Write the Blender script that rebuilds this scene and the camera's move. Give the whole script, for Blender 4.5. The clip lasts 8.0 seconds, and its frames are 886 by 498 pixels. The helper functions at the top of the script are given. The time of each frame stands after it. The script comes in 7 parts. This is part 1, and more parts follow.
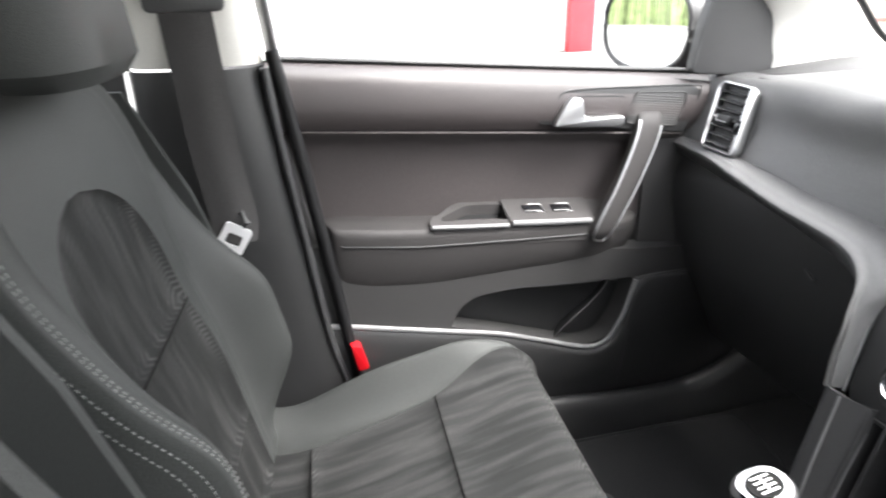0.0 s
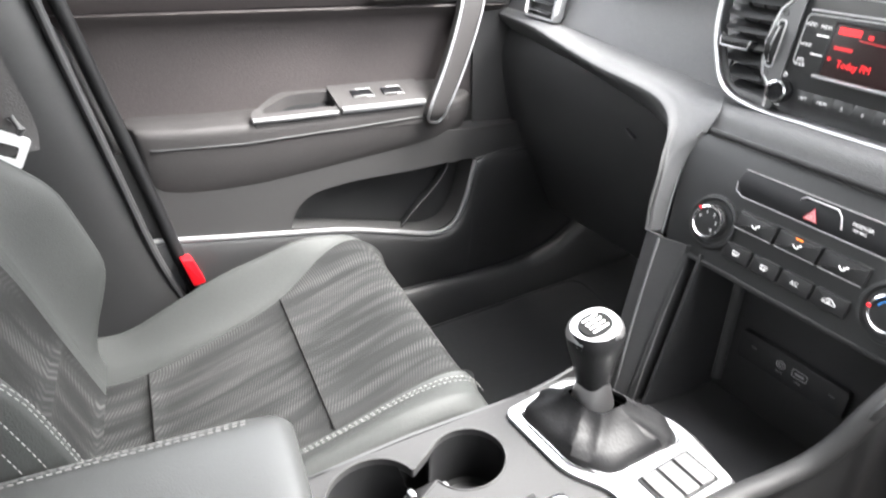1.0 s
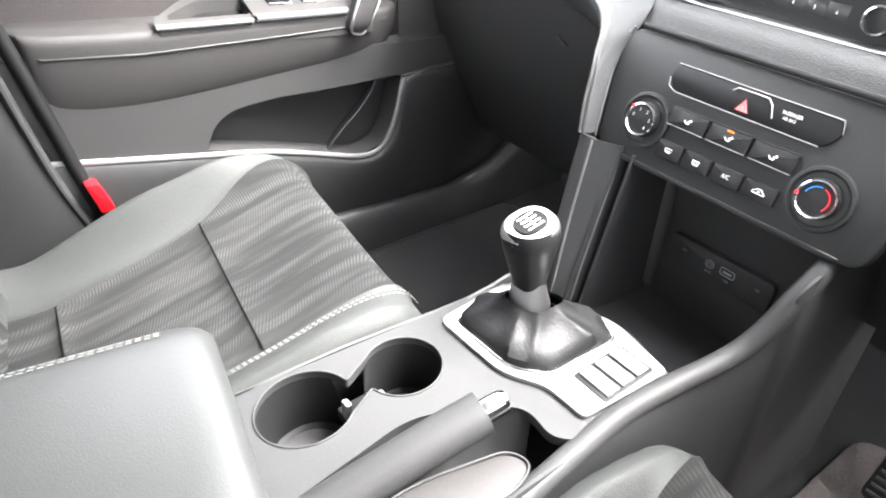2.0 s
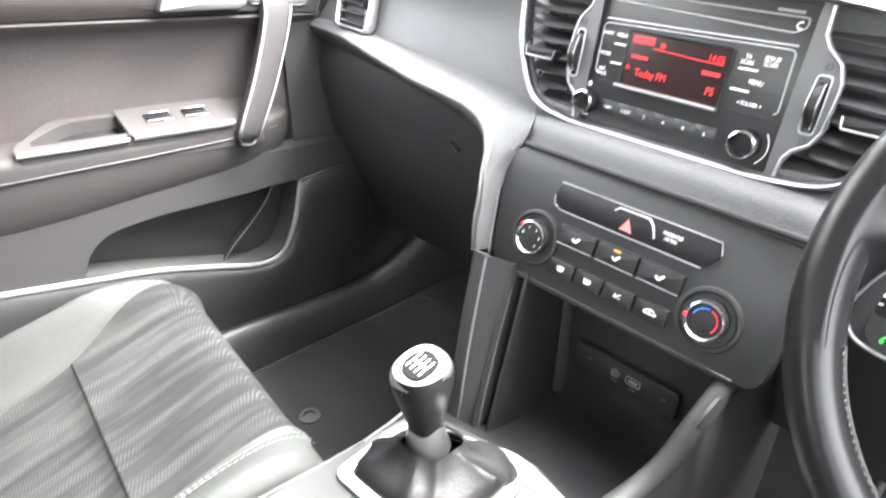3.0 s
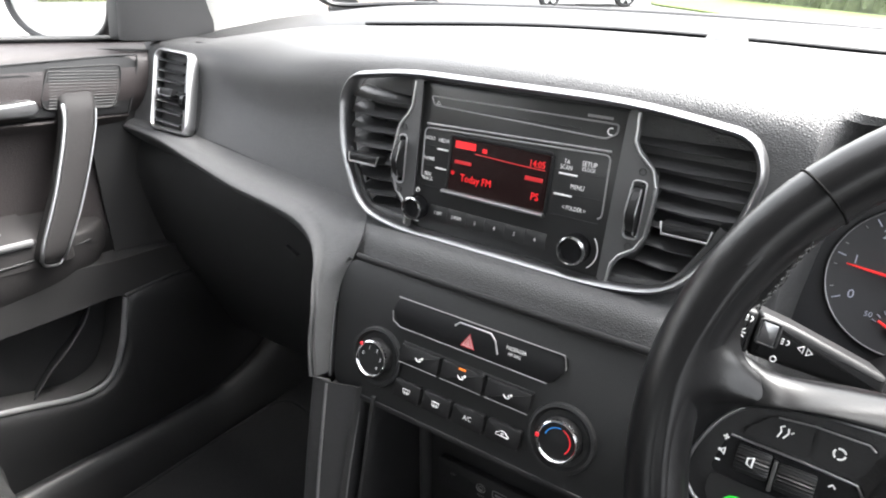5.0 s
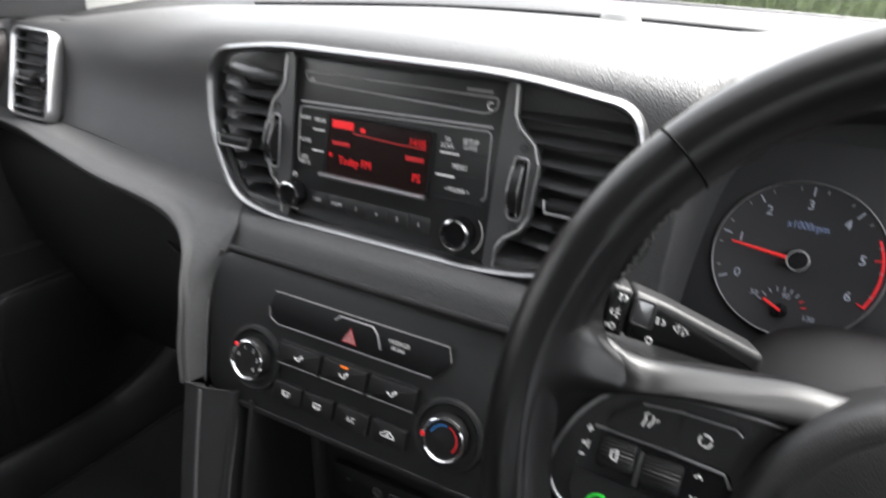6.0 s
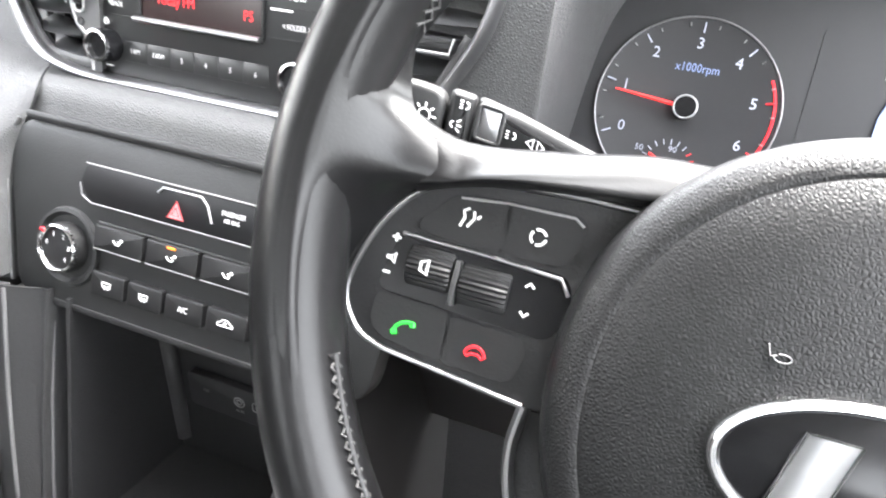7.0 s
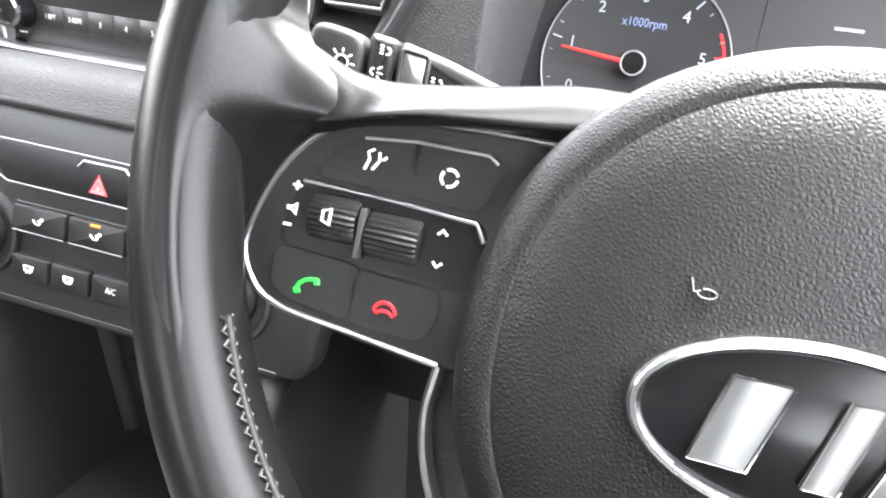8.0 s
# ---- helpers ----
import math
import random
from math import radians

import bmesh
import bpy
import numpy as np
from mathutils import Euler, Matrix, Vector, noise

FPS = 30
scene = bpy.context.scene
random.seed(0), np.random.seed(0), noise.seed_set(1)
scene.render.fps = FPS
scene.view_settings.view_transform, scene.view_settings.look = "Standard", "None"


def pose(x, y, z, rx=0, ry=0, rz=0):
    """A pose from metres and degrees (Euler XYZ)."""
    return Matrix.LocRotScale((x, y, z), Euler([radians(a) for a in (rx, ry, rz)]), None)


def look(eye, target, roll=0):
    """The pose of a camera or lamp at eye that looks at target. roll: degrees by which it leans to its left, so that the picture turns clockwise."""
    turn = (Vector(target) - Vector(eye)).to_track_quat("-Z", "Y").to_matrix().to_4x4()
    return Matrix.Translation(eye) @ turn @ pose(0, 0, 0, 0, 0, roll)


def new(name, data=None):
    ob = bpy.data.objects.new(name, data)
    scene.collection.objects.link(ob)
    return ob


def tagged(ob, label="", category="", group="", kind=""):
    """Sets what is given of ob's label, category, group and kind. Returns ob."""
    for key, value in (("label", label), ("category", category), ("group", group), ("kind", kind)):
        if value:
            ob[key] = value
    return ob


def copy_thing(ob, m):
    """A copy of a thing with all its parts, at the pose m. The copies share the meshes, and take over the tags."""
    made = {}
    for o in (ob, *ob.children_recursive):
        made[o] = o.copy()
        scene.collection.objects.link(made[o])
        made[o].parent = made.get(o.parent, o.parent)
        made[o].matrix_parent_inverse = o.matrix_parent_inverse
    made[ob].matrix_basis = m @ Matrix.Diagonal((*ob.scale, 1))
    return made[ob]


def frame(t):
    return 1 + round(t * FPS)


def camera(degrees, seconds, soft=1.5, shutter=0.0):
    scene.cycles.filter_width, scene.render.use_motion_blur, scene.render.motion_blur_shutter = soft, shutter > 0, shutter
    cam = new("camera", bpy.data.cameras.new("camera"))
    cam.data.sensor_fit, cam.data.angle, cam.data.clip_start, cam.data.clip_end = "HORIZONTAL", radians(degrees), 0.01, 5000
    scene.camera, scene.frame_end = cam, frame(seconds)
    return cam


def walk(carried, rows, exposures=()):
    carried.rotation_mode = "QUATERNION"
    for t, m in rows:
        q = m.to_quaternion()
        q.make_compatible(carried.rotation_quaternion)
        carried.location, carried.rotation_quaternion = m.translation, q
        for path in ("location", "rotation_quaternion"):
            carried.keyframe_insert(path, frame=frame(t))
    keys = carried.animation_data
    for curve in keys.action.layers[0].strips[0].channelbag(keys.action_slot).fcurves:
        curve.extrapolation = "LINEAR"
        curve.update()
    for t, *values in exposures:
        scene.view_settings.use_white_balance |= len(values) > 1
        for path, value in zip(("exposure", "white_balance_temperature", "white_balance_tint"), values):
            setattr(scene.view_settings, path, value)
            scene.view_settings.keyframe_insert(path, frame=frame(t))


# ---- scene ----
cam = camera(69.8, 8.0, soft=1.9, shutter=0.3)
S = 0.92  # plan units to metres
PATH = [
    (0, (0.318, -0.662, 1.092), (-1.445, -0.141, 0.304), -0.9),
    (0.3, (0.306, -0.634, 1.085), (-1.369, 0.068, 0.247), -0.6),
    (0.6, (0.301, -0.629, 1.069), (-1.274, 0.192, 0.15), -0.5),
    (1, (0.312, -0.619, 1.032), (-1.164, 0.246, -0.004), -1.0),
    (1.2, (0.313, -0.624, 1.013), (-1.11, 0.265, -0.075), -1.0),
    (2.3, (0.306, -0.596, 0.973), (-0.954, 0.409, -0.211), 0.8),
    (2.5, (0.299, -0.579, 0.985), (-0.957, 0.467, -0.167), 0.6),
    (3, (0.281, -0.529, 1.021), (-0.942, 0.684, 0.004), 1.1),
    (3.5, (0.265, -0.48, 1.042), (-0.875, 0.882, 0.123), 1.5),
    (4, (0.264, -0.452, 1.048), (-0.78, 0.992, 0.14), 1.9),
    (4.5, (0.263, -0.437, 1.05), (-0.752, 1.038, 0.16), 1.4),
    (5.8, (0.274, -0.394, 1.048), (-0.613, 1.214, 0.256), 1.8),
    (6, (0.287, -0.374, 1.023), (-0.523, 1.248, 0.178), 2.5),
    (6.5, (0.311, -0.346, 0.973), (-0.362, 1.283, 0.028), 3.5),
    (7, (0.326, -0.31, 0.93), (-0.234, 1.339, -0.053), 4.8),
    (7.5, (0.334, -0.298, 0.919), (-0.185, 1.359, -0.075), 5.1),
    (8, (0.343, -0.291, 0.91), (-0.128, 1.367, -0.104), 4.6),
]
EXPOSURES = [(0, 4.0), (0.6, 4.1), (1.0, 4.74), (2.5, 5.26), (3.0, 5.38), (3.5, 4.96), (4.5, 4.38), (5.8, 2.93), (6.1, 3.3), (6.5, 4.85), (7.0, 5.32), (8.0, 5.34)]
walk(cam, [(t, look(Vector(eye) * S, Vector(target) * S, roll)) for t, eye, target, roll in PATH], EXPOSURES)

# ---- world and sun ----
world = bpy.data.worlds.new("sky")
scene.world = world
world.use_nodes = True
wn = world.node_tree.nodes
sky = wn.new("ShaderNodeTexSky")
sky.sky_type, sky.sun_disc = "NISHITA", False
sky.sun_elevation, sky.sun_rotation = radians(60), radians(29)
sky.air_density, sky.dust_density = 1.3, 4.0
wn["Background"].inputs["Strength"].default_value = 0.12
haze = wn.new("ShaderNodeHueSaturation")
haze.inputs["Saturation"].default_value = 0.16
world.node_tree.links.new(sky.outputs[0], haze.inputs["Color"])
world.node_tree.links.new(haze.outputs[0], wn["Background"].inputs["Color"])
sun = new("sun", bpy.data.lights.new("sun", "SUN"))
sun.data.energy, sun.data.angle, sun.data.color = 1.1, radians(35), (1, 0.98, 0.95)
sun.matrix_world = look((4.5, 8, 13), (0, 0, 0))


# ---- materials ----
def material(name, colour, rough=0.5, metal=0.0, grain=0.0, scale=900.0, tone=0.12, stain=6.0, coat=0.0, emit=None, power=0.0, voronoi=False, spec=0.5):
    """Principled surface with tone variation at two scales and a fine bump."""
    m = bpy.data.materials.new(name)
    m.use_nodes = True
    nt = m.node_tree
    b = nt.nodes["Principled BSDF"]
    b.inputs["Roughness"].default_value, b.inputs["Metallic"].default_value = rough, metal
    b.inputs["Specular IOR Level"].default_value = spec
    b.inputs["Coat Weight"].default_value = coat
    b.inputs["Coat Roughness"].default_value = 0.08
    co = nt.nodes.new("ShaderNodeTexCoord")
    n1 = nt.nodes.new("ShaderNodeTexNoise")
    n1.inputs["Scale"].default_value, n1.inputs["Detail"].default_value = stain, 5
    n2 = nt.nodes.new("ShaderNodeTexNoise")
    n2.inputs["Scale"].default_value, n2.inputs["Detail"].default_value = scale * 0.4, 2
    nt.links.new(co.outputs["Object"], n1.inputs["Vector"])
    nt.links.new(co.outputs["Object"], n2.inputs["Vector"])
    add = nt.nodes.new("ShaderNodeMath")
    add.operation = "ADD"
    nt.links.new(n1.outputs["Fac"], add.inputs[0])
    nt.links.new(n2.outputs["Fac"], add.inputs[1])
    ramp = nt.nodes.new("ShaderNodeMapRange")
    ramp.inputs["From Min"].default_value, ramp.inputs["From Max"].default_value = 0.6, 1.4
    nt.links.new(add.outputs[0], ramp.inputs["Value"])
    mix = nt.nodes.new("ShaderNodeMix")
    mix.data_type = "RGBA"
    mix.inputs["A"].default_value = (*[c * (1 - tone) for c in colour], 1)
    mix.inputs["B"].default_value = (*[min(1, c * (1 + tone)) for c in colour], 1)
    nt.links.new(ramp.outputs[0], mix.inputs["Factor"])
    nt.links.new(mix.outputs["Result"], b.inputs["Base Color"])
    rr = nt.nodes.new("ShaderNodeMapRange")
    rr.inputs["To Min"].default_value, rr.inputs["To Max"].default_value = max(0.02, rough * 0.85), min(1, rough * 1.15)
    nt.links.new(n1.outputs["Fac"], rr.inputs["Value"])
    nt.links.new(rr.outputs[0], b.inputs["Roughness"])
    if grain:
        if voronoi:
            t = nt.nodes.new("ShaderNodeTexVoronoi")
            t.feature = "DISTANCE_TO_EDGE"
            out = "Distance"
        else:
            t = nt.nodes.new("ShaderNodeTexNoise")
            t.inputs["Detail"].default_value = 3
            out = "Fac"
        t.inputs["Scale"].default_value = scale
        nt.links.new(co.outputs["Object"], t.inputs["Vector"])
        bump = nt.nodes.new("ShaderNodeBump")
        bump.inputs["Strength"].default_value, bump.inputs["Distance"].default_value = grain, 0.0012
        nt.links.new(t.outputs[out], bump.inputs["Height"])
        nt.links.new(bump.outputs["Normal"], b.inputs["Normal"])
    if emit:
        b.inputs["Emission Color"].default_value, b.inputs["Emission Strength"].default_value = (*emit, 1), power
    return m


def fabric(name, dark, light):
    """Woven seat cloth: bands of fine oblique ticks that run fore and aft on a dark ground."""
    m = material(name, dark, 0.9, grain=0.4, scale=900, tone=0.1)
    nt = m.node_tree
    b = nt.nodes["Principled BSDF"]
    b.inputs["Specular IOR Level"].default_value = 0.15
    co = nt.nodes["Texture Coordinate"]

    def streaks(size, lo, hi):
        mp = nt.nodes.new("ShaderNodeMapping")
        mp.inputs["Rotation"].default_value, mp.inputs["Scale"].default_value = (0, 0, radians(8)), size
        nt.links.new(co.outputs["Object"], mp.inputs["Vector"])
        n = nt.nodes.new("ShaderNodeTexNoise")
        n.inputs["Scale"].default_value, n.inputs["Detail"].default_value = 1.0, 1.5
        nt.links.new(mp.outputs[0], n.inputs["Vector"])
        r = nt.nodes.new("ShaderNodeMapRange")
        r.inputs["From Min"].default_value, r.inputs["From Max"].default_value = lo, hi
        nt.links.new(n.outputs["Fac"], r.inputs["Value"])
        return r.outputs[0]

    def maths(op, p, q):
        n = nt.nodes.new("ShaderNodeMath")
        n.operation = op
        for k, x in enumerate((p, q)):
            if isinstance(x, float):
                n.inputs[k].default_value = x
            elif x is not None:
                nt.links.new(x, n.inputs[k])
        return n.outputs[0]

    dot = nt.nodes.new("ShaderNodeVectorMath")
    dot.operation = "DOT_PRODUCT"
    dot.inputs[1].default_value = (0.45, 0.85, 0.75)
    nt.links.new(co.outputs["Object"], dot.inputs[0])
    wave = maths("SINE", maths("MULTIPLY", dot.outputs["Value"], 1560.0), None)
    tick = nt.nodes.new("ShaderNodeMapRange")
    tick.inputs["From Min"].default_value, tick.inputs["From Max"].default_value = -0.5, 0.7
    nt.links.new(wave, tick.inputs["Value"])
    bands = maths("MULTIPLY", streaks((62, 7, 9), 0.40, 0.66), maths("ADD", maths("MULTIPLY", tick.outputs[0], 0.75), 0.12))
    ground = maths("MULTIPLY", streaks((26, 4, 5), 0.35, 0.7), 0.22)
    total = maths("ADD", bands, ground)
    mix = nt.nodes.new("ShaderNodeMix")
    mix.data_type = "RGBA"
    mix.inputs["A"].default_value, mix.inputs["B"].default_value = (*dark, 1), (*light, 1)
    nt.links.new(total, mix.inputs["Factor"])
    nt.links.new(mix.outputs["Result"], b.inputs["Base Color"])
    return m


M_DASH = material("soft grained dash plastic", (0.07068, 0.07068, 0.07182), 0.44, grain=0.7, scale=500, tone=0.08, voronoi=True)
M_LIP = material("satin grey moulding", (0.13, 0.13, 0.132), 0.42, grain=0.1, scale=900)
M_DASHLOW = material("hard dark plastic", (0.030, 0.030, 0.031), 0.5, grain=0.35, scale=700, tone=0.1)
M_BAND = material("dark grey door moulding", (0.02815, 0.02754, 0.02754), 0.48, grain=0.3, scale=700, tone=0.08)
# Dark grey vinyl; a red reflection is put into its tint.
M_DOORSOFT = material("soft door vinyl", (0.03928, 0.03295, 0.03295), 0.48, grain=0.4, scale=650, tone=0.08)
M_DOORCLOTH = material("woven door insert", (0.03295, 0.02724, 0.02724), 0.85, grain=0.7, scale=500, tone=0.12)
M_DOORLOW = material("dark grained door plastic", (0.018, 0.018, 0.0185), 0.5, grain=0.3, scale=700, tone=0.1)
M_ARMREST = material("dark armrest vinyl", (0.032, 0.030, 0.030), 0.62, grain=0.3, scale=650, tone=0.1, spec=0.25)
M_PLASTIC = material("satin grey plastic", (0.050, 0.050, 0.051), 0.42, grain=0.2, scale=800)
M_LID = material("padded grey lid vinyl", (0.03784, 0.03916, 0.03872), 0.42, grain=0.14, scale=700, tone=0.06)
M_KNOB = material("black leather knob", (0.010, 0.010, 0.0105), 0.34, grain=0.12, scale=700, spec=0.12)
M_SHIFT = material("dark shift plate", (0.005, 0.005, 0.005), 0.5, spec=0.08)
M_CHEEK = material("dark satin metal", (0.3, 0.3, 0.305), 0.38, 1.0, tone=0.04)
M_CONSOLE = material("console grey plastic", (0.0276, 0.0276, 0.02806), 0.55, grain=0.25, scale=900, spec=0.27)
M_SWITCH = material("pale grey switch plastic", (0.085, 0.085, 0.086), 0.45, grain=0.1, scale=900)
M_BLACK = material("matt black plastic", (0.02, 0.02, 0.021), 0.55, grain=0.2, scale=800)
M_GLOSS = material("gloss black plastic", (0.008, 0.008, 0.009), 0.22, tone=0.05, spec=0.4)
M_CHEEKP = material("satin silver grey plastic", (0.10, 0.10, 0.102), 0.38, metal=0.35, tone=0.04)
M_SENSOR = material("pale grey sensor cap", (0.34, 0.34, 0.33), 0.45, tone=0.04)
M_RADIO = material("satin black radio fascia", (0.021, 0.0215, 0.022), 0.34, tone=0.05, spec=0.6)
M_FASCIA = material("dark satin fascia plastic", (0.021, 0.0215, 0.022), 0.45, grain=0.15, scale=800, tone=0.08)
M_SLAT = material("grey slat plastic", (0.034, 0.034, 0.035), 0.32, grain=0.1, scale=800, tone=0.06)
M_STRIP = material("smoked indicator strip", (0.012, 0.012, 0.013), 0.4, tone=0.05, spec=0.25)
M_KEY = material("rubberised black key", (0.014, 0.014, 0.0145), 0.45, grain=0.1, scale=900, spec=0.33)
M_WTHREAD = material("worn grey thread", (0.06, 0.06, 0.06), 0.7)
M_CHROME = material("bright chrome", (0.72, 0.72, 0.73), 0.14, 1.0, tone=0.03)
M_SATIN = material("satin silver trim", (0.46, 0.46, 0.465), 0.36, 1.0, tone=0.04)
M_RIM = material("smooth worn black leather", (0.0085, 0.0085, 0.009), 0.30, grain=0.05, scale=900, tone=0.15, spec=0.30)
M_PAD = material("grained airbag cover", (0.0104, 0.0104, 0.0108), 0.40, grain=0.27, scale=820, tone=0.1, voronoi=True, spec=0.34)
M_BOOT = material("creased black leatherette", (0.009, 0.009, 0.0095), 0.48, grain=0.3, scale=300, spec=0.18)
M_BOLSTER = material("grey seat vinyl", (0.03126, 0.03291, 0.03209), 0.6, grain=0.4, scale=600, tone=0.08, spec=0.2)
M_CLOTH = fabric("banded seat cloth", (0.0105, 0.0107, 0.0107), (0.038, 0.038, 0.0375))
# Blacker than the matt plastic: shade of recesses and gaps is put in.
M_CUP = material("black plastic with shade in it", (0.007, 0.007, 0.0075), 0.6, spec=0.2)
M_THREAD = material("pale grey thread", (0.15, 0.15, 0.147), 0.8, grain=0.3, scale=900)
# Near black for seams: the shade in the seat's creases is put into it.
M_SEAM = material("dark seam line", (0.006, 0.006, 0.006), 0.9, spec=0.1)
M_CARPET = material("black carpet", (0.0112, 0.0112, 0.012), 0.95, grain=1.0, scale=500, tone=0.3)
# Browner and much lighter than the passenger side's carpet.
M_CARPETB = material("brown carpet", (0.11, 0.094, 0.09), 0.95, grain=1.0, scale=500, tone=0.3)
M_PILLAR = material("pale grey pillar trim", (0.55, 0.54, 0.51), 0.65, grain=0.25, scale=700, tone=0.05)
M_ROOF = material("pale grey headliner", (0.70, 0.69, 0.67), 0.9, grain=0.5, scale=500, tone=0.05)
M_BELT = material("black seat belt webbing", (0.03, 0.0282, 0.0282), 0.7, grain=0.6, scale=500)
M_RED = material("red reflector", (0.32, 0.004, 0.008), 0.35, spec=0.3)
# Plain print with a faint glow added to it; it is no lamp.
M_WHITE = material("glowing white print", (0.75, 0.75, 0.75), 0.5, emit=(1, 1, 1), power=0.014)
M_DIALPRINT = material("pale lit dial print", (0.42, 0.44, 0.52), 0.5, emit=(0.75, 0.8, 1.0), power=0.006)
M_GREYPRINT = material("dim grey print", (0.28, 0.28, 0.28), 0.5)
M_LCD = material("dark radio display", (0.012, 0.006, 0.006), 0.2, emit=(0.05, 0.0, 0.0), power=0.005)
M_LCDRED = material("lit red display segments", (0.4, 0.01, 0.01), 0.4, emit=(1, 0.02, 0.03), power=0.07)
M_LCDDIM = material("dim red display segments", (0.2, 0.01, 0.01), 0.4, emit=(0.7, 0.02, 0.03), power=0.0484)
# Green, red and blue print carry the same added glow.
M_GREEN = material("glowing green print", (0.03, 0.55, 0.05), 0.5, emit=(0.02, 0.8, 0.05), power=0.0264)
M_REDPRINT = material("red print", (0.7, 0.02, 0.03), 0.5, emit=(0.9, 0.02, 0.03), power=0.033)
M_BLUEPRINT = material("glowing blue print", (0.03, 0.25, 0.7), 0.5, emit=(0.03, 0.3, 0.9), power=0.022)
# Hazard red lightened to pink, as overexposure would show it.
M_PINK = material("pale pink print", (0.70, 0.46, 0.47), 0.5)
M_DULLRED = material("dull red print", (0.5, 0.05, 0.06), 0.5)
M_AMBER = material("lit amber lamp", (0.7, 0.2, 0.02), 0.4, emit=(1, 0.16, 0.01), power=0.05)
M_DIAL = material("dial face", (0.018, 0.018, 0.020), 0.5, tone=0.05)
M_ICON = material("lit blue white icon", (0.2, 0.25, 0.42), 0.4, emit=(0.45, 0.58, 1.0), power=0.012)
M_NEEDLE = material("red needle", (0.75, 0.03, 0.03), 0.35, emit=(0.9, 0.02, 0.02), power=0.044)
M_ASPHALT = material("asphalt", (0.11, 0.11, 0.11), 0.9, grain=0.8, scale=60, tone=0.25, stain=0.5)
M_GRASS = material("mown grass", (0.0806, 0.1178, 0.0217), 0.9, grain=0.8, scale=40, tone=0.35, stain=0.8)
M_LEAF = material("hedge leaf", (0.095, 0.125, 0.050), 0.7, tone=0.45, scale=8)
M_CARPAINT = material("dark blue car paint", (0.045, 0.055, 0.07), 0.25, tone=0.05, coat=0.6)
M_VAN = material("cream painted panel", (0.62, 0.5, 0.42), 0.5, tone=0.06)
M_TYRE = material("tyre rubber", (0.02, 0.02, 0.02), 0.85)
M_REDPANEL = material("red painted panel", (0.5, 0.03, 0.04), 0.5, tone=0.08)
M_SIGNBROWN = material("dull red brown lettering", (0.30, 0.12, 0.10), 0.6)
M_PALE = material("pale rendered wall", (0.75, 0.75, 0.73), 0.9, tone=0.06, stain=1.0)
M_WINDOWDARK = material("dark window glass", (0.02, 0.025, 0.03), 0.08, tone=0.05)
M_ZINC = material("pale brushed metal", (0.75, 0.75, 0.76), 0.45, 0.45, tone=0.03)
M_MIRROR = material("mirror", (0.9, 0.9, 0.9), 0.015, 1.0, tone=0.0)


def clear_glass(name):
    m = bpy.data.materials.new(name)
    m.use_nodes = True
    nt = m.node_tree
    nt.nodes.remove(nt.nodes["Principled BSDF"])
    tr, gl, mx = nt.nodes.new("ShaderNodeBsdfTransparent"), nt.nodes.new("ShaderNodeBsdfGlossy"), nt.nodes.new("ShaderNodeMixShader")
    gl.inputs["Roughness"].default_value = 0.02
    mx.inputs[0].default_value = 0.04
    nt.links.new(tr.outputs[0], mx.inputs[1])
    nt.links.new(gl.outputs[0], mx.inputs[2])
    nt.links.new(mx.outputs[0], nt.nodes["Material Output"].inputs[0])
    return m


M_GLASS = clear_glass("clear glass")


# ---- building helpers (plan units, scaled by S when linked) ----
BASES = {}


def thing(name, base, label, category, group="", kind=""):
    """A top-level Empty at its base."""
    ob = new(name)
    ob.location = Vector(base) * S
    ob.empty_display_size = 0.03
    BASES[ob] = Vector(base)
    return tagged(ob, label, category, group, kind)


def to_mesh(name, bm, mat, base, smooth=True):
    bmesh.ops.recalc_face_normals(bm, faces=bm.faces)
    bm.transform(Matrix.Scale(S, 4) @ Matrix.Translation(-Vector(base)))
    me = bpy.data.meshes.new(name)
    bm.to_mesh(me)
    bm.free()
    me.materials.append(mat)
    if smooth:
        me.shade_smooth()
        me.set_sharp_from_angle(angle=radians(38))
    return me


def part(name, bm, mat, parent, label="", smooth=True):
    base = BASES[parent]
    ob = new(name, to_mesh(name, bm, mat, base, smooth))
    ob.parent = parent
    BASES[ob] = base
    return tagged(ob, label)


def solo(name, bm, mat, base, label, category, group="", kind="", smooth=True):
    ob = new(name, to_mesh(name, bm, mat, base, smooth))
    ob.location = Vector(base) * S
    BASES[ob] = Vector(base)
    return tagged(ob, label, category, group, kind)


def fr(o, tilt=0.0, yaw=0.0, roll=0.0):
    """Frame of a panel that faces the rear of the car: u right, v up along the panel, w out of it. tilt: degrees that its top leans away."""
    a = radians(tilt)
    m = Matrix(((1, 0, 0), (0, math.sin(a), -math.cos(a)), (0, math.cos(a), math.sin(a)))).to_4x4()
    return Matrix.Translation(o) @ Matrix.Rotation(radians(yaw), 4, "Z") @ m @ Matrix.Rotation(radians(roll), 4, "Z")


def flat(o, yaw=0.0):
    """Frame of a level surface: u to x, v to y, w up."""
    return Matrix.Translation(o) @ Matrix.Rotation(radians(yaw), 4, "Z")


def side(o):
    """Frame of the left door: u forward, v up, w into the cabin."""
    return Matrix.Translation(o) @ Matrix(((0, 0, 1, 0), (1, 0, 0, 0), (0, 1, 0, 0), (0, 0, 0, 1)))


